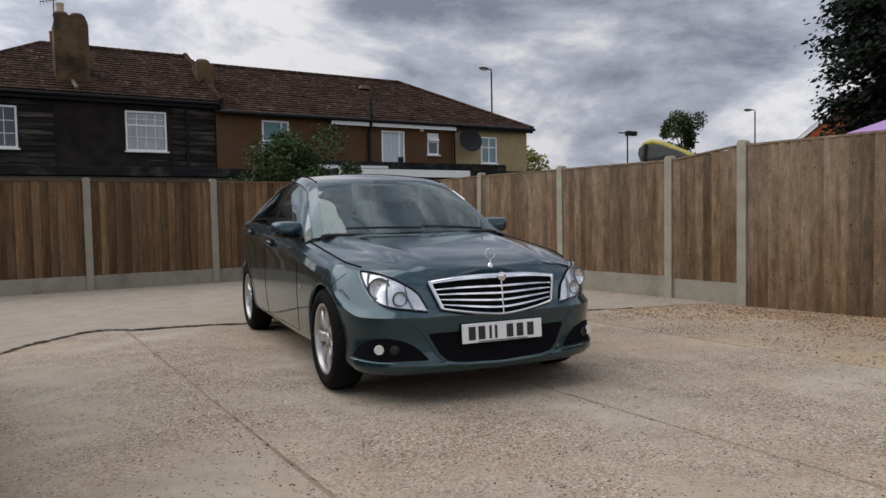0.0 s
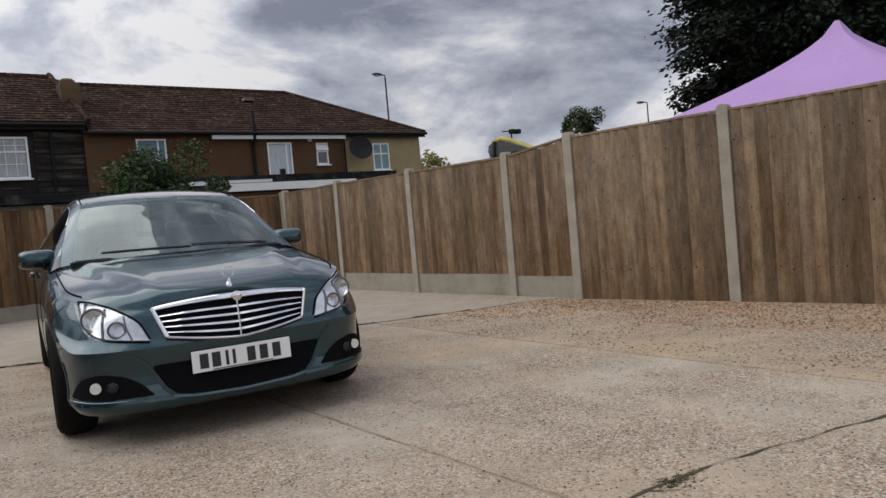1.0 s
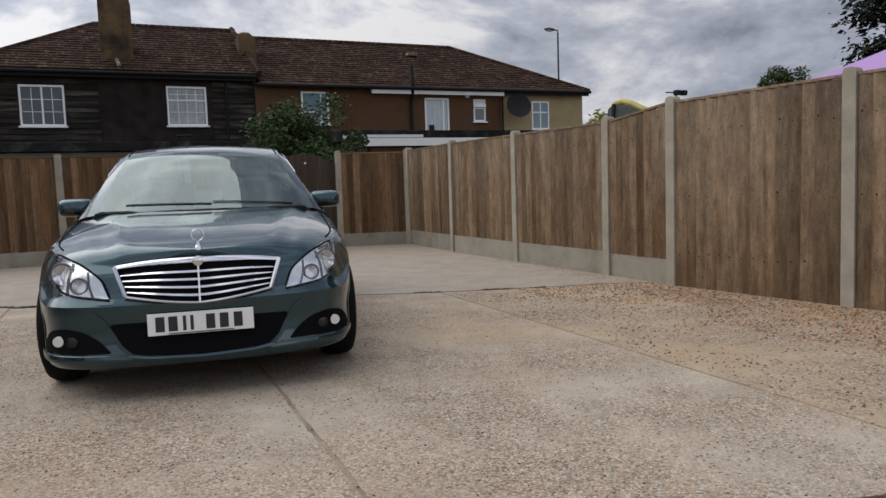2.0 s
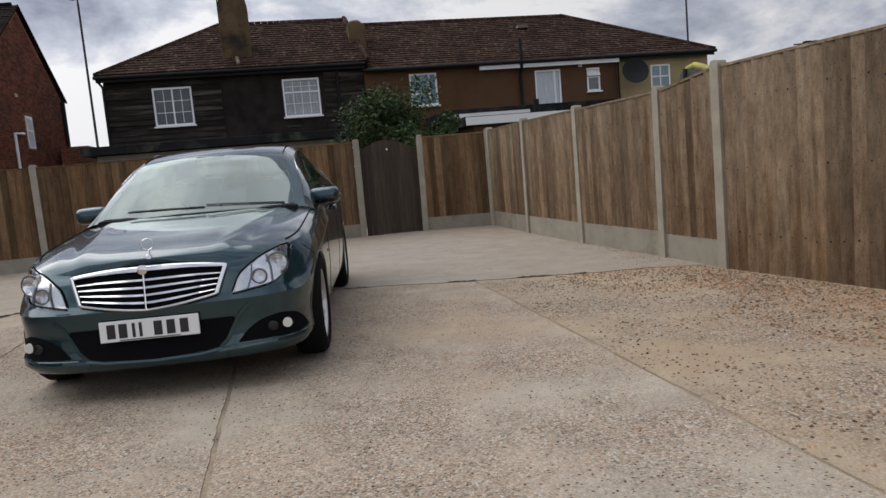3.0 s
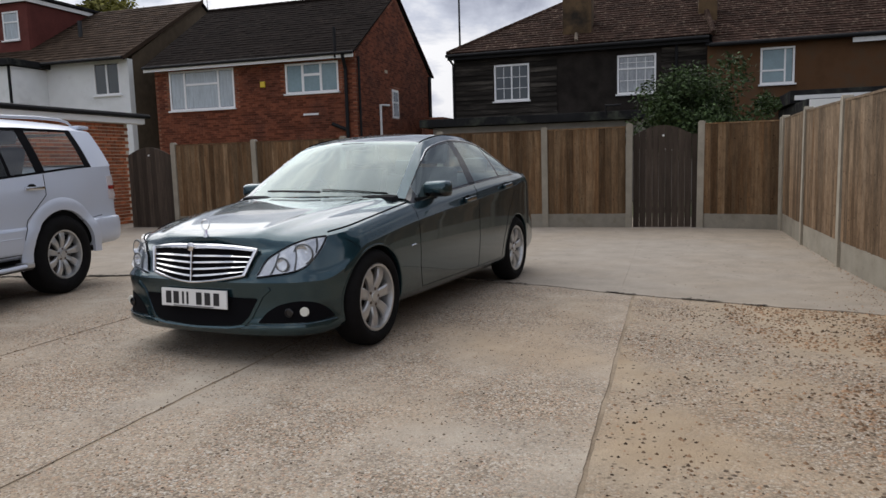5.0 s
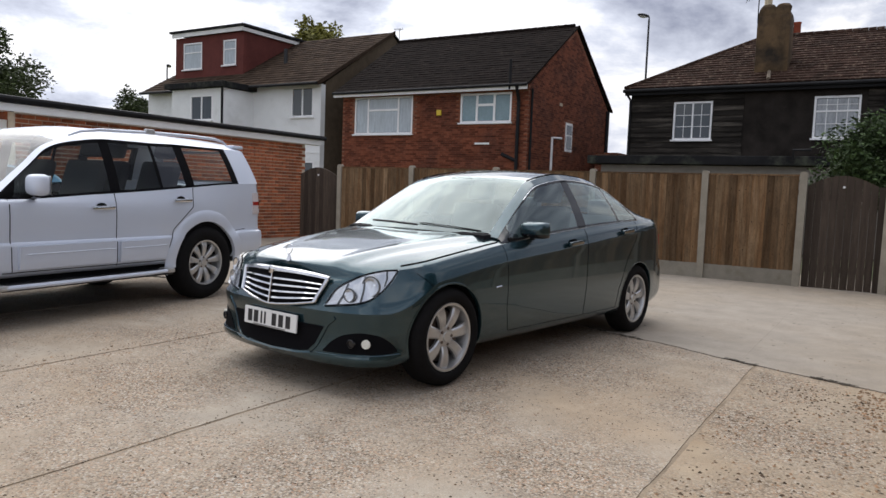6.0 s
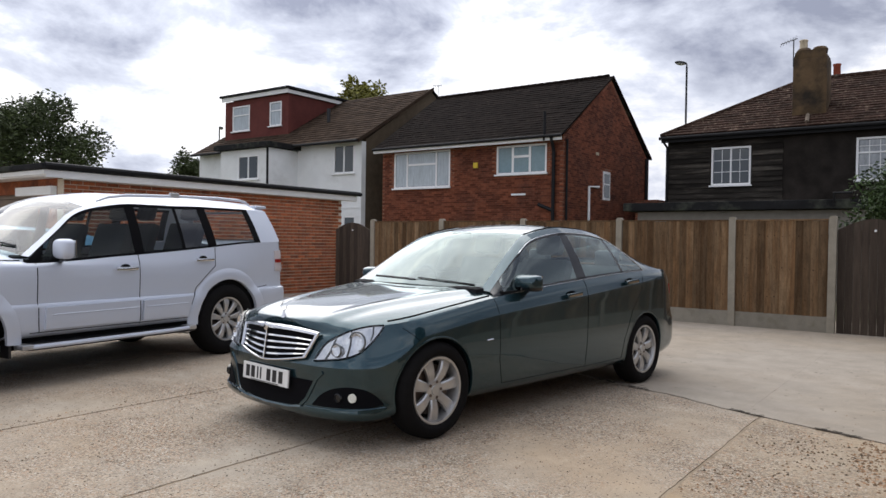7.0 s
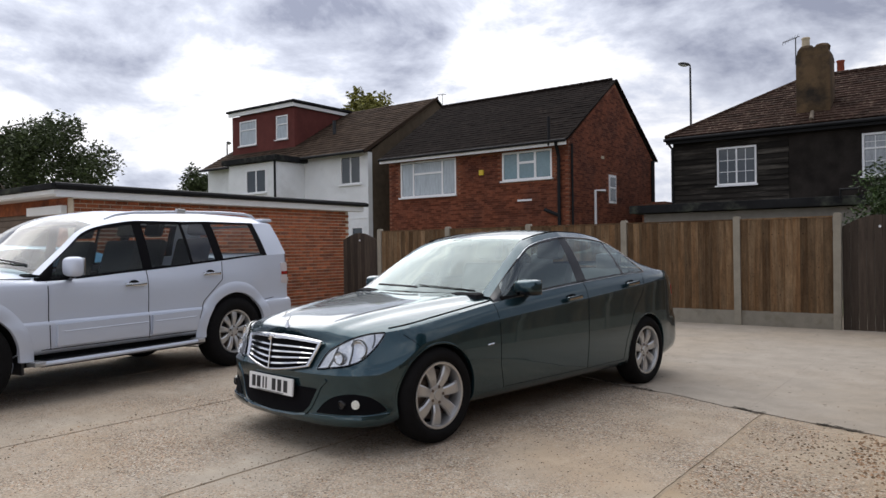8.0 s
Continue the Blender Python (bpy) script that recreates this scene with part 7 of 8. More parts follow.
    orn = bmesh.new()
    ringc = Vector((0, -0.60, 0.838))
    tube(orn, [ringc + 0.031 * Vector((math.cos(a), 0.12 * math.sin(a), math.sin(a))) for a in np.linspace(0, 2 * math.pi, 25)], 0.003, 6)
    tube(orn, [(0, -0.60, 0.765), (0, -0.60, 0.808)], [0.014, 0.006], 8)
    lathe(orn, [(0.76, 0.018), (0.778, 0.015), (0.786, 0.009)], "z", 16, (0, -0.60, 0))
    part("bonnet_ornament", orn, M["chrome"], car, "small upright bright ring", True)
    plate_bars(car, shell.at(0.0, 0.405)[1] - 0.022, 0.399, -3)
    part("plate_bracket", boxed(-0.24, 0.24, -0.01, 0.03, -0.05, 0.05), M["black"], car, at=pose(0, shell.at(0.0, 0.405)[1] - 0.008, 0.40))

    # wipers, inner mirror, cabin
    for x0, x1, yo, wr in ((0.60, 0.06, 0.0, 0.0045), (0.05, -0.50, 0.01, 0.008)):
        def sc(x, up):
            w = 1 - abs(x) / 0.72
            q = cab.top(cab.rows[1], max(0.0, w))
            return (x, q.y + up * 0.8 + yo, q.z + up * 0.55 + 0.008)
        part("wiper", tube(bmesh.new(), [sc(x0 + (x1 - x0) * k / 8, 0.005 + 0.03 * k / 8) for k in range(9)], wr, 6), M["black"], car)
    part("inner_mirror", boxed(-0.11, 0.11, 1.16, 1.19, 1.30, 1.36, bevel=0.012), M["black"], car)
    part("dashboard", boxed(-0.70, 0.70, 0.55, 1.02, 0.70, 0.955, bevel=0.05), M["dark_in"], car, smooth=True)
    part("floor_pan", boxed(-0.78, 0.78, 0.5, 3.1, 0.24, 0.28), M["dark_in"], car)
    for sg in (1, -1):
        part("door_card", boxed(sg * 0.80 - 0.015, sg * 0.80 + 0.015, 0.7, 2.6, 0.3, 0.93), M["dark_in"], car)
        seat(car, sg * 0.36, 1.45, 0.45, mat=M["seat_light"])
    part("rear_seat", boxed(-0.66, 0.66, 2.2, 2.7, 0.42, 0.60, bevel=0.05), M["seat_light"], car, smooth=True)
    part("rear_backrest", boxed(-0.66, 0.66, -0.07, 0.07, 0, 0.55, bevel=0.05), M["seat_light"], car, smooth=True, at=pose(0, 2.66, 0.55, -22, 0, 0))
    for x in (-0.4, 0.4):
        part("rear_headrest", boxed(x - 0.12, x + 0.12, 2.80, 2.90, 1.06, 1.22, bevel=0.04), M["seat_light"], car, smooth=True)
    part("rear_shelf", boxed(-0.66, 0.66, 2.8, 3.1, 0.99, 1.02), M["dark_in"], car)
    st = bmesh.new()
    tube(st, [Vector((-0.36, 1.05, 0.90)) + 0.18 * Vector((math.cos(a), 0.35 * math.sin(a), 0.93 * math.sin(a))) for a in np.linspace(0, 2 * math.pi, 29)], 0.015, 8)
    part("steering_wheel", st, M["black"], car, smooth=True)
    return car


saloon()


def four_by_four():
    car = thing("car", "silver long-wheelbase four-wheel-drive estate car parked beside the garage", "car", pose(-0.37, 1.445, 0, 0, 0, 6.0))
    shell = Shell(
        plan=[(0, -0.84), (0.3, -0.83), (0.58, -0.79), (0.77, -0.70), (0.875, -0.52), (0.905, -0.25), (0.912, 0.2), (0.918, 1.0), (0.920, 2.2), (0.918, 2.9), (0.905, 3.48), (0.87, 3.72), (0.76, 3.83), (0.5, 3.86), (0, 3.87)],
        nose=[(0.36, 0.16), (0.38, 0.06), (0.44, 0.01), (0.52, 0.0), (0.60, 0.0), (0.66, 0.012), (0.72, 0.03), (0.78, 0.035), (0.84, 0.04), (0.90, 0.05), (0.95, 0.07), (1.0, 0.11)],
        flank=[(0.40, 0.14), (0.41, 0.07), (0.44, 0.035), (0.47, 0.022), (0.52, 0.014), (0.60, 0.010), (0.68, 0.008), (0.70, 0.024), (0.80, 0.020), (0.92, 0.018), (1.02, 0.026), (1.10, 0.055)],
        tail=[(0.42, 0.14), (0.43, 0.05), (0.47, 0.0), (0.55, -0.012), (0.64, -0.012), (0.70, -0.005), (0.715, 0.03), (0.80, 0.035), (0.90, 0.035), (1.0, 0.037), (1.08, 0.04), (1.13, 0.055)],
        shoulder=[(-0.84, 0.985), (-0.6, 1.01), (-0.3, 1.05), (0.2, 1.055), (0.7, 1.045), (1.5, 1.095), (2.0, 1.13), (2.66, 1.185), (3.2, 1.23), (4.0, 1.26)],
        crease=None,
        blend=(-0.35, -0.7, 3.06, 3.36),
    )
    knots = [(-0.75, 1.0), (-0.55, 1.045), (-0.2, 1.10), (0.2, 1.14), (0.5, 1.16), (4.0, 1.18)]
    crown = {"y": (-0.74, 3.79), "z": lambda y: smooth_line(*zip(*knots), [y])[0], "ridge": lambda x, y: 0.015 * math.exp(-(((x - 0.42) / 0.05) ** 2)) if y < 0.5 else 0.0}
    hole = lambda c: 0.7 < c.y < 3.74 and abs(c.x) < 0.82 and c.z > 1.0
    ARCH = [(0.0, 0.40), (2.83, 0.40)]
    shell_body(shell, crown, ARCH, 0.435, hole, car, M["silver"])
    for y, z in ARCH:
        arch_parts(shell, car, y, z, 0.435, 0.55, M["silver"])
        for sg in (1, -1):
            rows = []
            for k in range(37):
                a = radians(-4 + 188 * k / 36)
                base = []
                for q, dx in ((0.12, -0.004), (0.105, 0.006), (0.06, 0.013), (0.012, 0.016), (-0.006, 0.012), (-0.008, -0.02)):
                    yy, zz = y + (0.435 + q) * math.cos(a), z + (0.435 + q) * math.sin(a)
                    x = shell.at(shell.s_at(yy), min(max(zz, 0.46), 1.0))[0]
                    base.append((sg * (x + dx), yy, zz))
                rows.append(base)
            part("arch_flare", grid_faces(b := bmesh.new(), rows) and b, M["silver"], car, smooth=True, angle=50)
    part("underbody", boxed(-0.78, 0.78, -0.65, 3.5, 0.36, 0.45), M["dark_in"], car)
    part("chassis", boxed(-0.5, 0.5, -0.4, 3.4, 0.26, 0.37), M["dark_in"], car)
    for x in (0.785, -0.785):
        for y in (0.0, 2.83):
            wheel(car, x, y, 0.39, 0.262, 0.235, 9, 1 if x > 0 else -1, spoke_w=(0.078, 0.038))
    cab = Cabin(shell, [
        (0.600, 0.640, 0.480, 0.830, 1.100, 1.155),
        (0.840, 0.920, 0.800, 0.765, 1.324, 1.382),
        (1.030, 1.120, 1.040, 0.715, 1.481, 1.572),
        (1.160, 1.280, 1.200, 0.690, 1.540, 1.650),
        (1.660, 1.650, 1.650, 0.680, 1.603, 1.725),
        (1.770, 1.760, 1.760, 0.680, 1.610, 1.733),
        (2.240, 2.220, 2.220, 0.678, 1.613, 1.742),
        (2.280, 2.260, 2.260, 0.678, 1.613, 1.742),
        (2.580, 2.540, 2.540, 0.675, 1.622, 1.748),
        (2.700, 2.660, 2.660, 0.673, 1.624, 1.748),
        (3.270, 3.220, 3.220, 0.668, 1.624, 1.744),
        (3.530, 3.450, 3.470, 0.664, 1.620, 1.738),
        (3.730, 3.640, 3.690, 0.650, 1.612, 1.728),
    ], 0.004, sub=6, bulge=0.012)
    T = len(cab.tt)
    E = T + len(cab.ww) - 1
    cab.piece("windscreen", 0, 3, T + 1, E, M["suvscreen"], car, "raked windscreen", both=True)
    cab.piece("roof", 3, 12, T, E, M["silver"], car, both=True)
    cab.piece("windscreen_pillar", 0, 3, T - 1, T + 1, M["silver"], car)
    cab.piece("roof_rail_panel", 3, 12, T - 1, T, M["silver"], car)
    cab.piece("front_window", 0.4, 4, 1, T - 2, M["suvglass"], car, "clear front door window")
    cab.piece("mirror_base", 0, 0.5, 0, T - 1, M["gap"], car)
    cab.piece("door_pillar", 4, 5, 0, T - 1, M["gap"], car, "black door pillar")
    cab.piece("rear_door_window", 5, 6, 1, T - 2, M["suvglass"], car, "rear door window")
    cab.piece("window_divider", 6, 7, 0, T - 1, M["gap"], car)
    cab.piece("rear_door_window", 7, 8, 1, T - 2, M["darkglass"], car, "dark rear door quarter light")
    cab.piece("rear_door_pillar", 8, 9, 0, T - 1, M["gap"], car)
    cab.piece("quarter_window", 9, 10, 1, T - 2, M["suvglass"], car, "rear quarter window")
    cab.piece("quarter_frame", 10, 10.35, 0, T - 1, M["gap"], car)
    cab.piece("rear_pillar", 10.35, 12, 0, T - 1, M["silver"], car)
    cab.piece("window_frame", 0, 10, T - 2, T - 1, M["gap"], car)
    cab.piece("window_frame", 0, 10, 0, 1, M["gap"], car)
    # tailgate closes the back
    last = cab.rows[-1]
    L = [cab.side(last, t) for t in cab.tt] + [cab.top(last, w) for w in cab.ww]
    def across(points, fs):
        bm = bmesh.new()
        grid_faces(bm, [[(p.x * f, p.y, p.z) for f in fs] for p in points])
        return bm
    wide = (1, 0.6, 0.2, -0.2, -0.6, -1)
    part("tailgate", across(L[:2], wide), M["silver"], car)
    part("tailgate_head", across(L[T - 2:T], wide), M["silver"], car)
    for fs in ((1, 0.95, 0.9), (-0.9, -0.95, -1)):
        part("tailgate_pillar", across(L[1:T - 1], fs), M["silver"], car)
    part("rear_window", across(L[1:T - 1], (0.9, 0.6, 0.2, -0.2, -0.6, -0.9)), M["suvglass"], car, "tailgate window")
    part("spoiler", boxed(-0.60, 0.60, 3.54, 3.72, 1.645, 1.685, bevel=0.018), M["silver"], car, smooth=True)

    def both(name, pts, r=0.004, mat=None, off=0.0):
        for sg in (1, -1):
            part(name, line_on(shell, [(sg * shell.s_at(y), z) for y, z in pts], r, off), mat or M["gap"], car)
    both("door_gap", [(0.68, 1.045), (0.68, 0.75), (0.69, 0.52), (0.70, 0.45)])
    both("door_gap", [(1.69, 1.11), (1.69, 0.7), (1.70, 0.44)])
    both("door_gap", [(2.66, 1.18), (2.64, 0.98), (2.54, 0.90), (2.38, 0.76), (2.32, 0.60), (2.30, 0.45)])
    both("sill_gap", [(0.62, 0.452), (2.32, 0.452)])
    both("moulding", [(0.80, 0.60), (1.66, 0.605)], 0.006, M["silver"], 0.027)
    both("moulding", [(1.74, 0.605), (2.25, 0.608)], 0.006, M["silver"], 0.027)
    both("bumper_gap", [(3.10, 0.70), (3.45, 0.735)])
    for sg in (1, -1):
        make = (lambda b: b) if sg > 0 else mirrored
        # deep lower cladding of each door
        for a, c in ((0.74, 1.665), (1.715, 2.25)):
            sa, sc = shell.s_at(a), shell.s_at(c)
            part("door_cladding", make(patch(shell, sa, sc, [(sa, 0.475), (sc, 0.475)], [(sa, 0.665), (sc, 0.675)], 0.028, 14, 6, 0.03)), M["silver"], car, smooth=True)
        part("running_board", boxed(min(sg * 0.80, sg * 0.985), max(sg * 0.80, sg * 0.985), 0.56, 2.30, 0.315, 0.365, bevel=0.015), M["black"], car, "running board with a bright edge")
        part("board_edge", tube(bmesh.new(), [(sg * 0.975, 0.52, 0.345), (sg * 0.98, 0.9, 0.345), (sg * 0.98, 2.0, 0.35), (sg * 0.97, 2.28, 0.355)], 0.02, 8), M["silver"], car, smooth=True)
        part("board_tip", boxed(min(sg * 0.86, sg * 0.995), max(sg * 0.86, sg * 0.995), 2.22, 2.31, 0.335, 0.38, bevel=0.012), M["alloy"], car)
        part("board_tip", boxed(min(sg * 0.86, sg * 0.995), max(sg * 0.86, sg * 0.995), 0.50, 0.60, 0.325, 0.37, bevel=0.012), M["alloy"], car)
        part("mud_flap", boxed(min(sg * 0.66, sg * 0.90), max(sg * 0.66, sg * 0.90), 0.44, 0.46, 0.26, 0.5), M["black"], car)
        for y, z in ((1.53, 0.985), (2.48, 1.055)):
            s = sg * shell.s_at(y)
            p = shell.at(s, z, 0.0015)
            # no hollow cut; a black disc paints the cup's shade
            cup = bmesh.new()
            bmesh.ops.create_circle(cup, cap_ends=True, segments=24, radius=1.0)
            bmesh.ops.transform(cup, verts=cup.verts, matrix=Matrix.Translation(p) @ Matrix.Rotation(radians(90), 4, "Y") @ Matrix.Diagonal((0.038, 0.062, 1, 1)))
            part("handle_recess", cup, M["trim"], car)
            part("door_handle", boxed(-0.013, 0.013, -0.12, 0.12, -0.017, 0.017, bevel=0.011), M["chrome"], car, "chrome door handle", True, at=Matrix.Translation(shell.at(s, z - 0.005, 0.03)))
        mb = bmesh.new()
        bmesh.ops.create_uvsphere(mb, u_segments=24, v_segments=14, radius=1.0)
        for v in mb.verts:
            v.co = Vector((math.copysign(abs(v.co.x) ** 0.5, v.co.x) * 0.115, math.copysign(abs(v.co.y) ** 0.7, v.co.y) * (0.08 if v.co.y < 0 else 0.045), math.copysign(abs(v.co.z) ** 0.5, v.co.z) * 0.088))
        mir = part("door_mirror", mb, M["silver"], car, "silver door mirror", True, at=pose(sg * 1.00, 0.86, 1.17, 0, 0, sg * -8), angle=60)
        part("mirror_foot", tube(bmesh.new(), [(sg * -0.14, 0.02, -0.1), (sg * -0.03, 0.0, -0.075)], 0.032, 8), M["trim"], mir)
        part("mirror_glass", boxed(-0.1, 0.1, 0.04, 0.048, -0.075, 0.075), M["chrome"], mir)
        rail = [(1.30, 1.70), (1.42, 1.745), (1.62, 1.775), (2.2, 1.80), (2.8, 1.815), (3.12, 1.81), (3.24, 1.79), (3.30, 1.755)]
        part("roof_rack", tube(bmesh.new(), [(sg * 0.63, y + 0.10, z - 0.082) for y, z in rail], [0.009, 0.014, 0.016, 0.016, 0.016, 0.016, 0.014, 0.009], 8), M["silver"], car, "silver roof rail", True)
        part("rack_foot", boxed(sg * 0.63 - 0.018, sg * 0.63 + 0.018, 2.25, 2.36, 1.70, 1.755, bevel=0.008), M["alloy"], car)
        s0, s1 = shell.s_at(3.60), shell.s_at(3.79) + 0.05
        lamp = part("tail_lamp", make(patch(shell, s0, s1, [(s0, 0.90), (s1, 0.88)], [(s0, 1.14), (s1, 1.15)], 0.012, 10, 8)), M["tail_clear"], car, "clear tail lamp", True)
        part("clear_band", make(patch(shell, s0, s1, [(s0, 0.92), (s1, 0.92)], [(s0, 0.96), (s1, 0.96)], 0.018, 10, 4, 0.008)), M["tail_clear"], lamp, "", True)
        part("red_band", make(patch(shell, s0, s1, [(s0, 1.00), (s1, 1.00)], [(s0, 1.04), (s1, 1.04)], 0.018, 10, 4, 0.008)), M["red_lens"], lamp, "", True)
        hl = [(0.52, 0.80), (0.8, 0.80), (1.05, 0.84), (1.2, 0.90)]
        hh = [(0.52, 0.93), (0.8, 0.965), (1.05, 0.985), (1.2, 0.985)]
        head = part("headlamp", make(patch(shell, 0.52, 1.2, hl, hh, 0.006, 20, 8)), M["lamp_body"], car, "clear headlamp", True)
        part("lens", make(patch(shell, 0.52, 1.2, hl, hh, 0.018, 20, 8, 0.01)), M["lens"], head, "", True, out=0.8)
        part("bonnet_gap", tube(bmesh.new(), [(sg * shell.at(shell.s_at(y), shell.zs(y))[0] * 0.93, y, shell.zs(y) + 0.022) for y in np.linspace(-0.4, 0.58, 14)], 0.0045, 5), M["gap"], car)
        seat(car, sg * 0.38, 1.35, 0.72)
        seat(car, sg * 0.38, 2.25, 0.75)
        part("door_card", boxed(sg * 0.83 - 0.015, sg * 0.83 + 0.015, 0.6, 2.8, 0.46, 1.08), M["dark_in"], car)
        part("side_trim", boxed(sg * 0.82 - 0.015, sg * 0.82 + 0.015, 2.8, 3.45, 0.46, 1.12), M["dark_in"], car)
    part("grille", patch(shell, -0.48, 0.48, [(-0.48, 0.74), (0.48, 0.74)], [(-0.48, 0.93), (0, 0.94), (0.48, 0.93)], 0.012, 24, 6), M["chrome"], car, "bright grille", True)
    part("bumper_slot", patch(shell, -0.6, 0.6, [(-0.6, 0.46), (0.6, 0.46)], [(-0.6, 0.60), (0.6, 0.60)], 0.004, 24, 4, 0.004), M["black"], car)
    part("floor_pan", boxed(-0.82, 0.82, 0.45, 3.5, 0.46, 0.52), M["dark_in"], car)
    part("dashboard", boxed(-0.74, 0.74, 0.55, 1.0, 0.80, 1.11, bevel=0.06), M["dark_in"], car, smooth=True)
    part("load_cover", boxed(-0.6, 0.6, 2.85, 3.45, 0.96, 1.02, bevel=0.03), M["seat"], car, smooth=True)
    for x0, x1 in ((0.62, 0.02), (0.10, -0.55)):
        pts = []
        for k in range(9):
            x = x0 + (x1 - x0) * k / 8
            q = cab.top(cab.rows[1], max(0.0, 1 - abs(x) / 0.8))
            pts.append((x, q.y + 0.02 + 0.03 * k / 8, q.z + 0.03 + 0.04 * k / 8))
        part("wiper", tube(bmesh.new(), pts, 0.009, 6), M["black"], car)
    st = bmesh.new()
    tube(st, [Vector((-0.38, 1.10, 1.06)) + 0.19 * Vector((math.cos(a), 0.35 * math.sin(a), 0.93 * math.sin(a))) for a in np.linspace(0, 2 * math.pi, 29)], 0.015, 8)
    part("steering_wheel", st, M["black"], car, smooth=True)
    return car


four_by_four()


def hatchback():
    """The small car beyond the silver one, seen through its windows."""
    car = thing("car", "pale blue small hatchback parked beyond the silver car", "car", pose(-3.35, 1.85, 0))
    shell = Shell(
        plan=[(0, -0.72), (0.3, -0.71), (0.55, -0.65), (0.72, -0.5), (0.80, -0.2), (0.82, 0.4), (0.83, 1.2), (0.83, 2.1), (0.81, 2.6), (0.74, 2.88), (0.5, 2.97), (0, 3.0)],
        nose=[(0.20, 0.10), (0.21, 0.03), (0.26, 0.0), (0.36, 0.0), (0.46, 0.01), (0.54, 0.02), (0.60, 0.035), (0.64, 0.05), (0.68, 0.06), (0.72, 0.07), (0.76, 0.09), (0.80, 0.12)],
        flank=[(0.20, 0.12), (0.21, 0.06), (0.25, 0.03), (0.32, 0.015), (0.42, 0.005), (0.52, 0.0), (0.60, 0.0), (0.68, 0.004), (0.74, 0.01), (0.80, 0.02), (0.86, 0.03), (0.93, 0.06)],
        tail=[(0.24, 0.12), (0.25, 0.05), (0.30, 0.0), (0.40, 0.0), (0.50, 0.01), (0.58, 0.02), (0.64, 0.03), (0.72, 0.04), (0.80, 0.045), (0.86, 0.05), (0.92, 0.06), (0.97, 0.08)],
        shoulder=[(-0.75, 0.76), (-0.4, 0.82), (0.2, 0.88), (0.7, 0.91), (1.6, 0.93), (2.4, 0.95), (3.1, 0.96)],
        crease=None,
        blend=(-0.2, -0.55, 2.4, 2.8),
        n=120,
        levels=18,
    )
    knots = [(-0.65, 0.80), (-0.4, 0.86), (0.1, 0.93), (0.5, 0.97), (3.0, 0.99)]
    crown = {"y": (-0.64, 2.92), "z": lambda y: smooth_line(*zip(*knots), [y])[0], "ridge": lambda x, y: 0.0}
    ARCH = [(0.0, 0.30), (2.42, 0.30)]
    shell_body(shell, crown, ARCH, 0.335, lambda c: 0.6 < c.y < 2.8 and abs(c.x) < 0.74 and c.z > 0.85, car, M["blue_paint"])
    for y, z in ARCH:
        arch_parts(shell, car, y, z, 0.335, 0.5, M["blue_paint"])
    part("underbody", boxed(-0.68, 0.68, -0.55, 2.8, 0.2, 0.25), M["dark_in"], car)
    for x in (0.72, -0.72):
        for y in (0.0, 2.42):
            wheel(car, x, y, 0.30, 0.18, 0.20, 8, 1 if x > 0 else -1)
    cab = Cabin(shell, [
        (0.50, 0.55, 0.38, 0.70, 0.92, 0.96),
        (0.72, 0.82, 0.66, 0.63, 1.12, 1.15),
        (0.98, 1.10, 0.98, 0.58, 1.29, 1.33),
        (1.28, 1.36, 1.30, 0.56, 1.345, 1.40),
        (1.50, 1.52, 1.50, 0.56, 1.355, 1.415),
        (1.58, 1.60, 1.58, 0.56, 1.355, 1.415),
        (2.20, 2.18, 2.20, 0.55, 1.335, 1.39),
        (2.40, 2.36, 2.40, 0.55, 1.32, 1.375),
        (2.78, 2.62, 2.70, 0.53, 1.27, 1.31),
        (2.92, 2.84, 2.88, 0.60, 1.00, 1.03),
    ], 0.004, sub=5, bulge=0.012)
    T = len(cab.tt)
    E = T + len(cab.ww) - 1
    cab.piece("windscreen", 0, 3, T + 1, E, M["screen"], car, "raked windscreen", both=True)
    cab.piece("roof", 3, 8, T, E, M["blue_paint"], car, both=True)
    cab.piece("rear_window", 8, 9, T + 1, E, M["darkglass"], car, both=True)
    cab.piece("windscreen_pillar", 0, 3, T - 1, T + 1, M["blue_paint"], car)
    cab.piece("roof_rail", 3, 9, T - 1, T + 1, M["blue_paint"], car)
    cab.piece("front_window", 0.4, 4, 1, T - 1, M["suvglass"], car, "front door window")
    cab.piece("door_pillar", 4, 5, 0, T - 1, M["trim"], car)
    cab.piece("rear_door_window", 5, 7, 1, T - 1, M["suvglass"], car, "rear side window")
    cab.piece("rear_pillar", 7, 9, 0, T - 1, M["blue_paint"], car)
    cab.piece("window_frame", 0, 7, 0, 1, M["trim"], car)
    part("floor_pan", boxed(-0.72, 0.72, 0.4, 2.8, 0.26, 0.30), M["dark_in"], car)
    for sg in (1, -1):
        seat(car, sg * 0.33, 1.25, 0.45)
        part("door_card", boxed(sg * 0.74 - 0.012, sg * 0.74 + 0.012, 0.55, 2.4, 0.3, 0.90), M["dark_in"], car)
        part("door_gap", line_on(shell, [(sg * shell.s_at(1.54), 0.92), (sg * shell.s_at(1.54), 0.28)], 0.0035), M["gap"], car)
        part("door_mirror", boxed(-0.09, 0.09, -0.06, 0.03, -0.06, 0.06, bevel=0.03), M["blue_paint"], car, smooth=True, at=pose(sg * 0.90, 0.72, 0.98))
    part("dashboard", boxed(-0.64, 0.64, 0.5, 0.9, 0.65, 0.90, bevel=0.05), M["dark_in"], car, smooth=True)
    return car


hatchback()


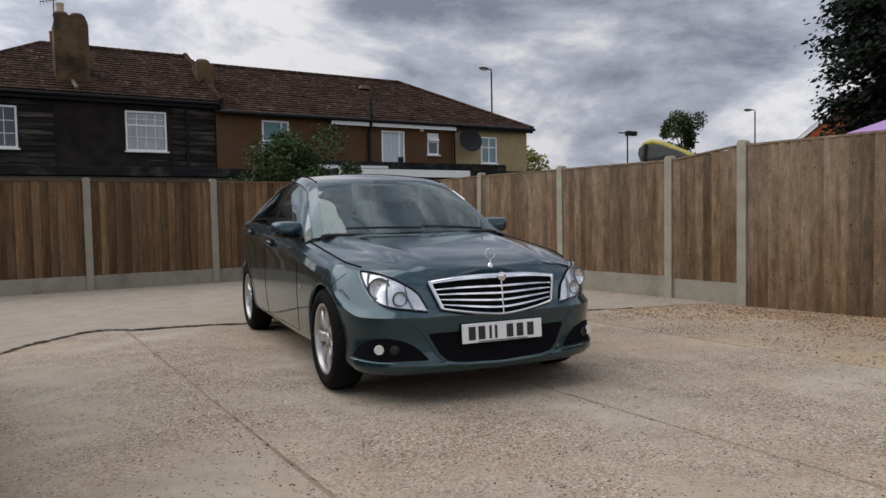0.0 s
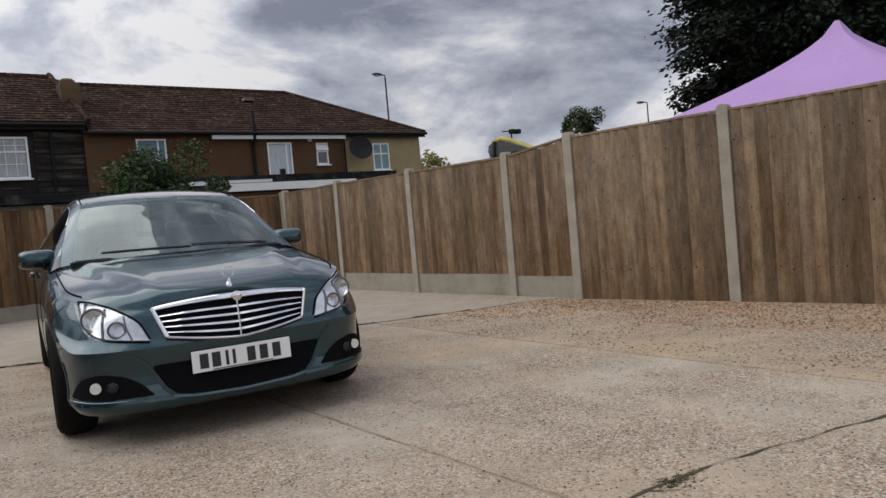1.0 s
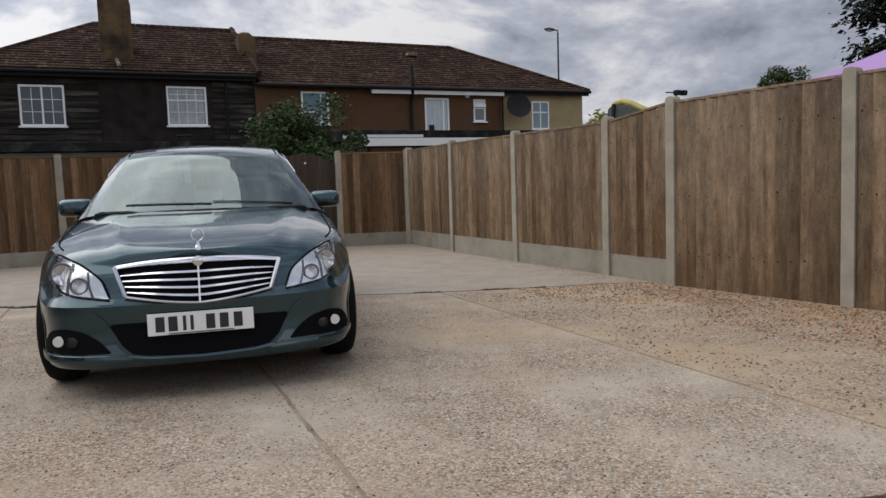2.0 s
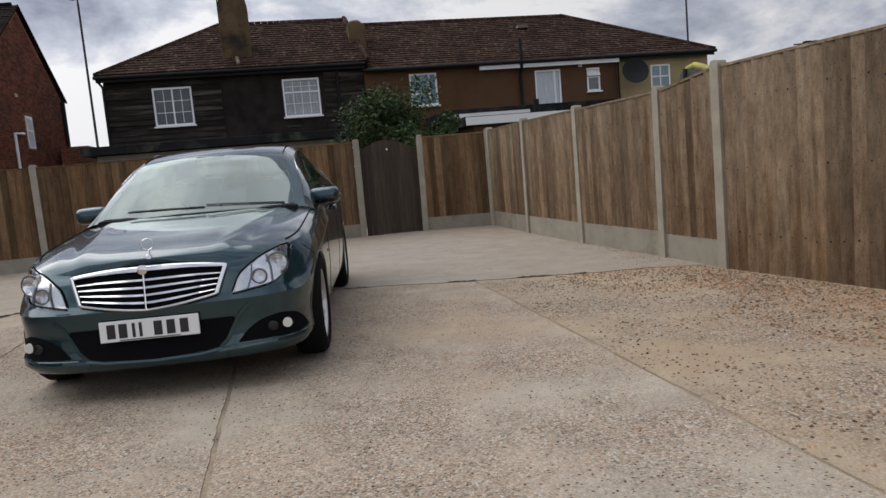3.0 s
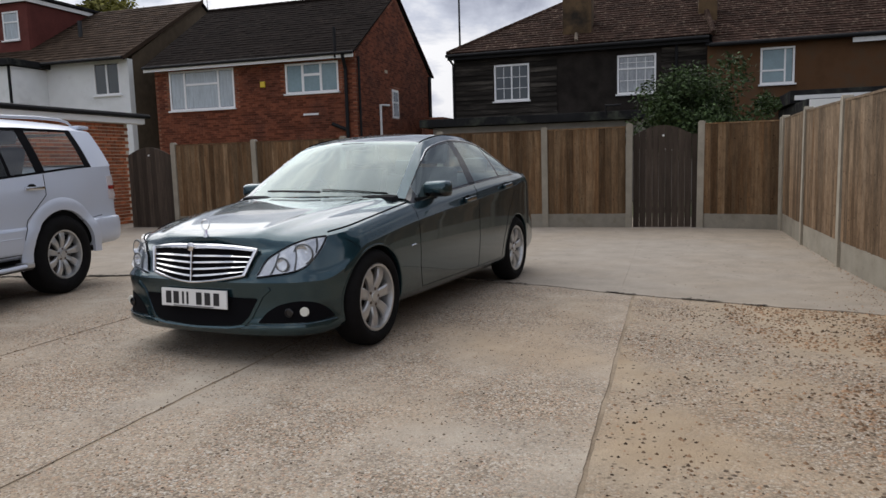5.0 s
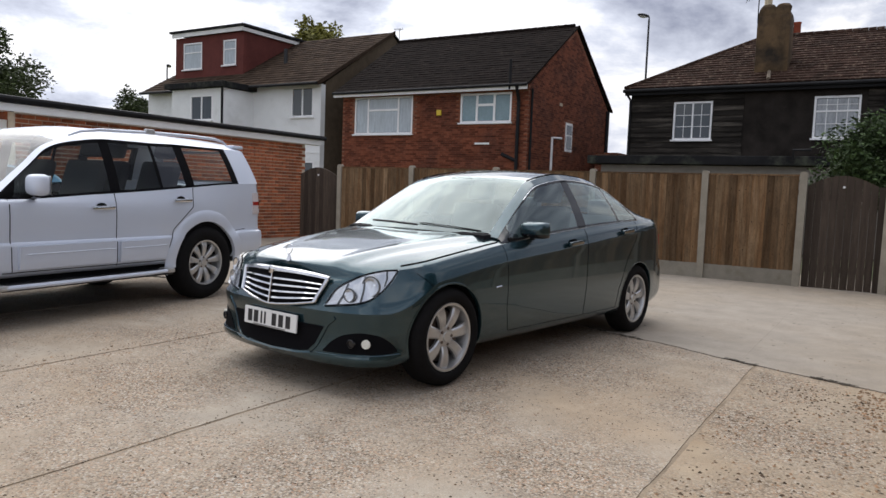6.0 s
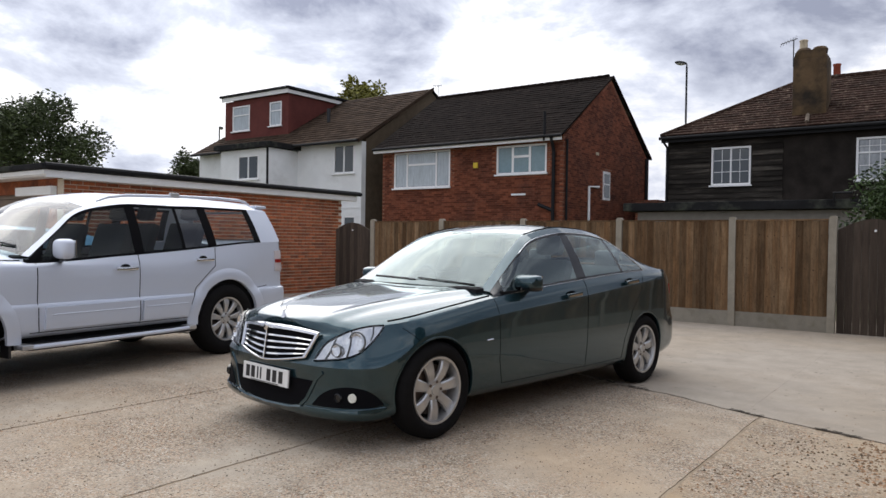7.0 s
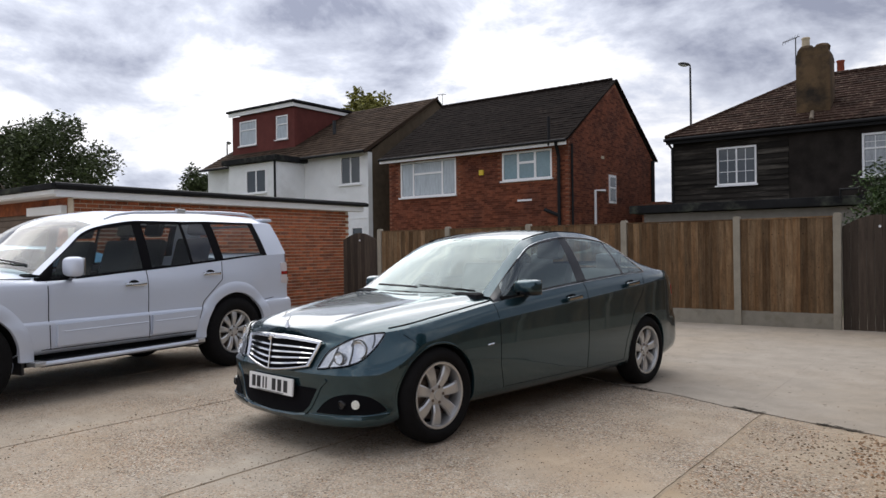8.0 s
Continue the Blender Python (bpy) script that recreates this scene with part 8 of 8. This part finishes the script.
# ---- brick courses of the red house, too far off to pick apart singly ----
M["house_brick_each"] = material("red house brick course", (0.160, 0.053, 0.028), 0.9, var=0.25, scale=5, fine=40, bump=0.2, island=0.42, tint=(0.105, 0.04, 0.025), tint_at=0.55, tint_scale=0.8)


def brick_courses(lo, hi, z0, z1, keep, place):
    """Stretcher bond between two ends; keep(u, z) leaves out openings, place(u, out, z) puts a corner into the world."""
    vs, fs = [], []
    course, z = 0, z0
    while z + 0.075 < z1:
        u = lo + (0.1125 if course % 2 else 0.0)
        while u + 0.215 < hi:
            if keep(u, z) and keep(u + 0.215, z + 0.065):
                out = 0.010 + rnd.uniform(-0.002, 0.003)
                o = len(vs)
                for d in (0.0, out):
                    vs += [place(u, d, z), place(u + 0.215, d, z), place(u + 0.215, d, z + 0.065), place(u, d, z + 0.065)]
                fs += [(o + 4, o + 5, o + 6, o + 7), (o, o + 1, o + 5, o + 4), (o + 1, o + 2, o + 6, o + 5), (o + 2, o + 3, o + 7, o + 6), (o + 3, o, o + 4, o + 7)]
            u += 0.225
        z += 0.075
        course += 1
    me = bpy.data.meshes.new("brickwork")
    me.from_pydata(vs, [], fs)
    me.materials.append(M["house_brick_each"])
    return me


def clear_front(u, z):
    return not any(a - 0.06 < u < c + 0.06 and d - 0.07 < z < e + 0.02 for a, c, d, e in RED_WINS)


def under_slope(u, z):
    return z < REZ + 0.12 + (RRZ - REZ - 0.12) * (1 - abs(u - RRY) / (RRY - FY)) - 0.06


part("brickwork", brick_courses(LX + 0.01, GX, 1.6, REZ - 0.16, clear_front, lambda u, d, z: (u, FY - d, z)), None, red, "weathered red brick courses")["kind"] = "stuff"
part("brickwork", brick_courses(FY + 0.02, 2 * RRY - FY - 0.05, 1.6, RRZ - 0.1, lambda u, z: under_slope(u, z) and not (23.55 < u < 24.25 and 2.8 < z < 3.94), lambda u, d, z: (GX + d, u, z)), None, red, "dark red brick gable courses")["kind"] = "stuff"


# ---- bricks of the garage wall, laid in stretcher bond ----
brick_one = mesh_of("brick", boxed(-0.006, 0.006, -0.1045, 0.1045, -0.030, 0.030), M["brick"])
brick_half = mesh_of("brick", boxed(-0.006, 0.006, -0.050, 0.050, -0.0315, 0.0315), M["brick"])
rest = bmesh.new()
laid = 0
for course in range(30):
    z = 0.038 + 0.0755 * course
    if z > 2.27:
        break
    y = 5.64 + (0.1125 if course % 2 else 0.0)
    if course % 2:
        part("brick", brick_half, None, garage, at=pose(GXW - 0.004, 5.64 + 0.052, z))
    while y + 0.2 < 12.6:
        dx = rnd.uniform(-0.002, 0.002)
        c = y + 0.1075
        if 8.6 < c < 11.9 and z > 0.75 and laid < 300:
            part("brick", brick_one, None, garage, at=pose(GXW - 0.004 + dx, c, z, rnd.uniform(-0.3, 0.3), 0, 0))
            laid += 1
        else:
            box(rest, GXW - 0.010 + dx, GXW + 0.002 + dx, c - 0.1045, c + 0.1045, z - 0.030, z + 0.030)
        y += 0.225
part("brickwork", rest, M["brick"], garage)["kind"] = "stuff"
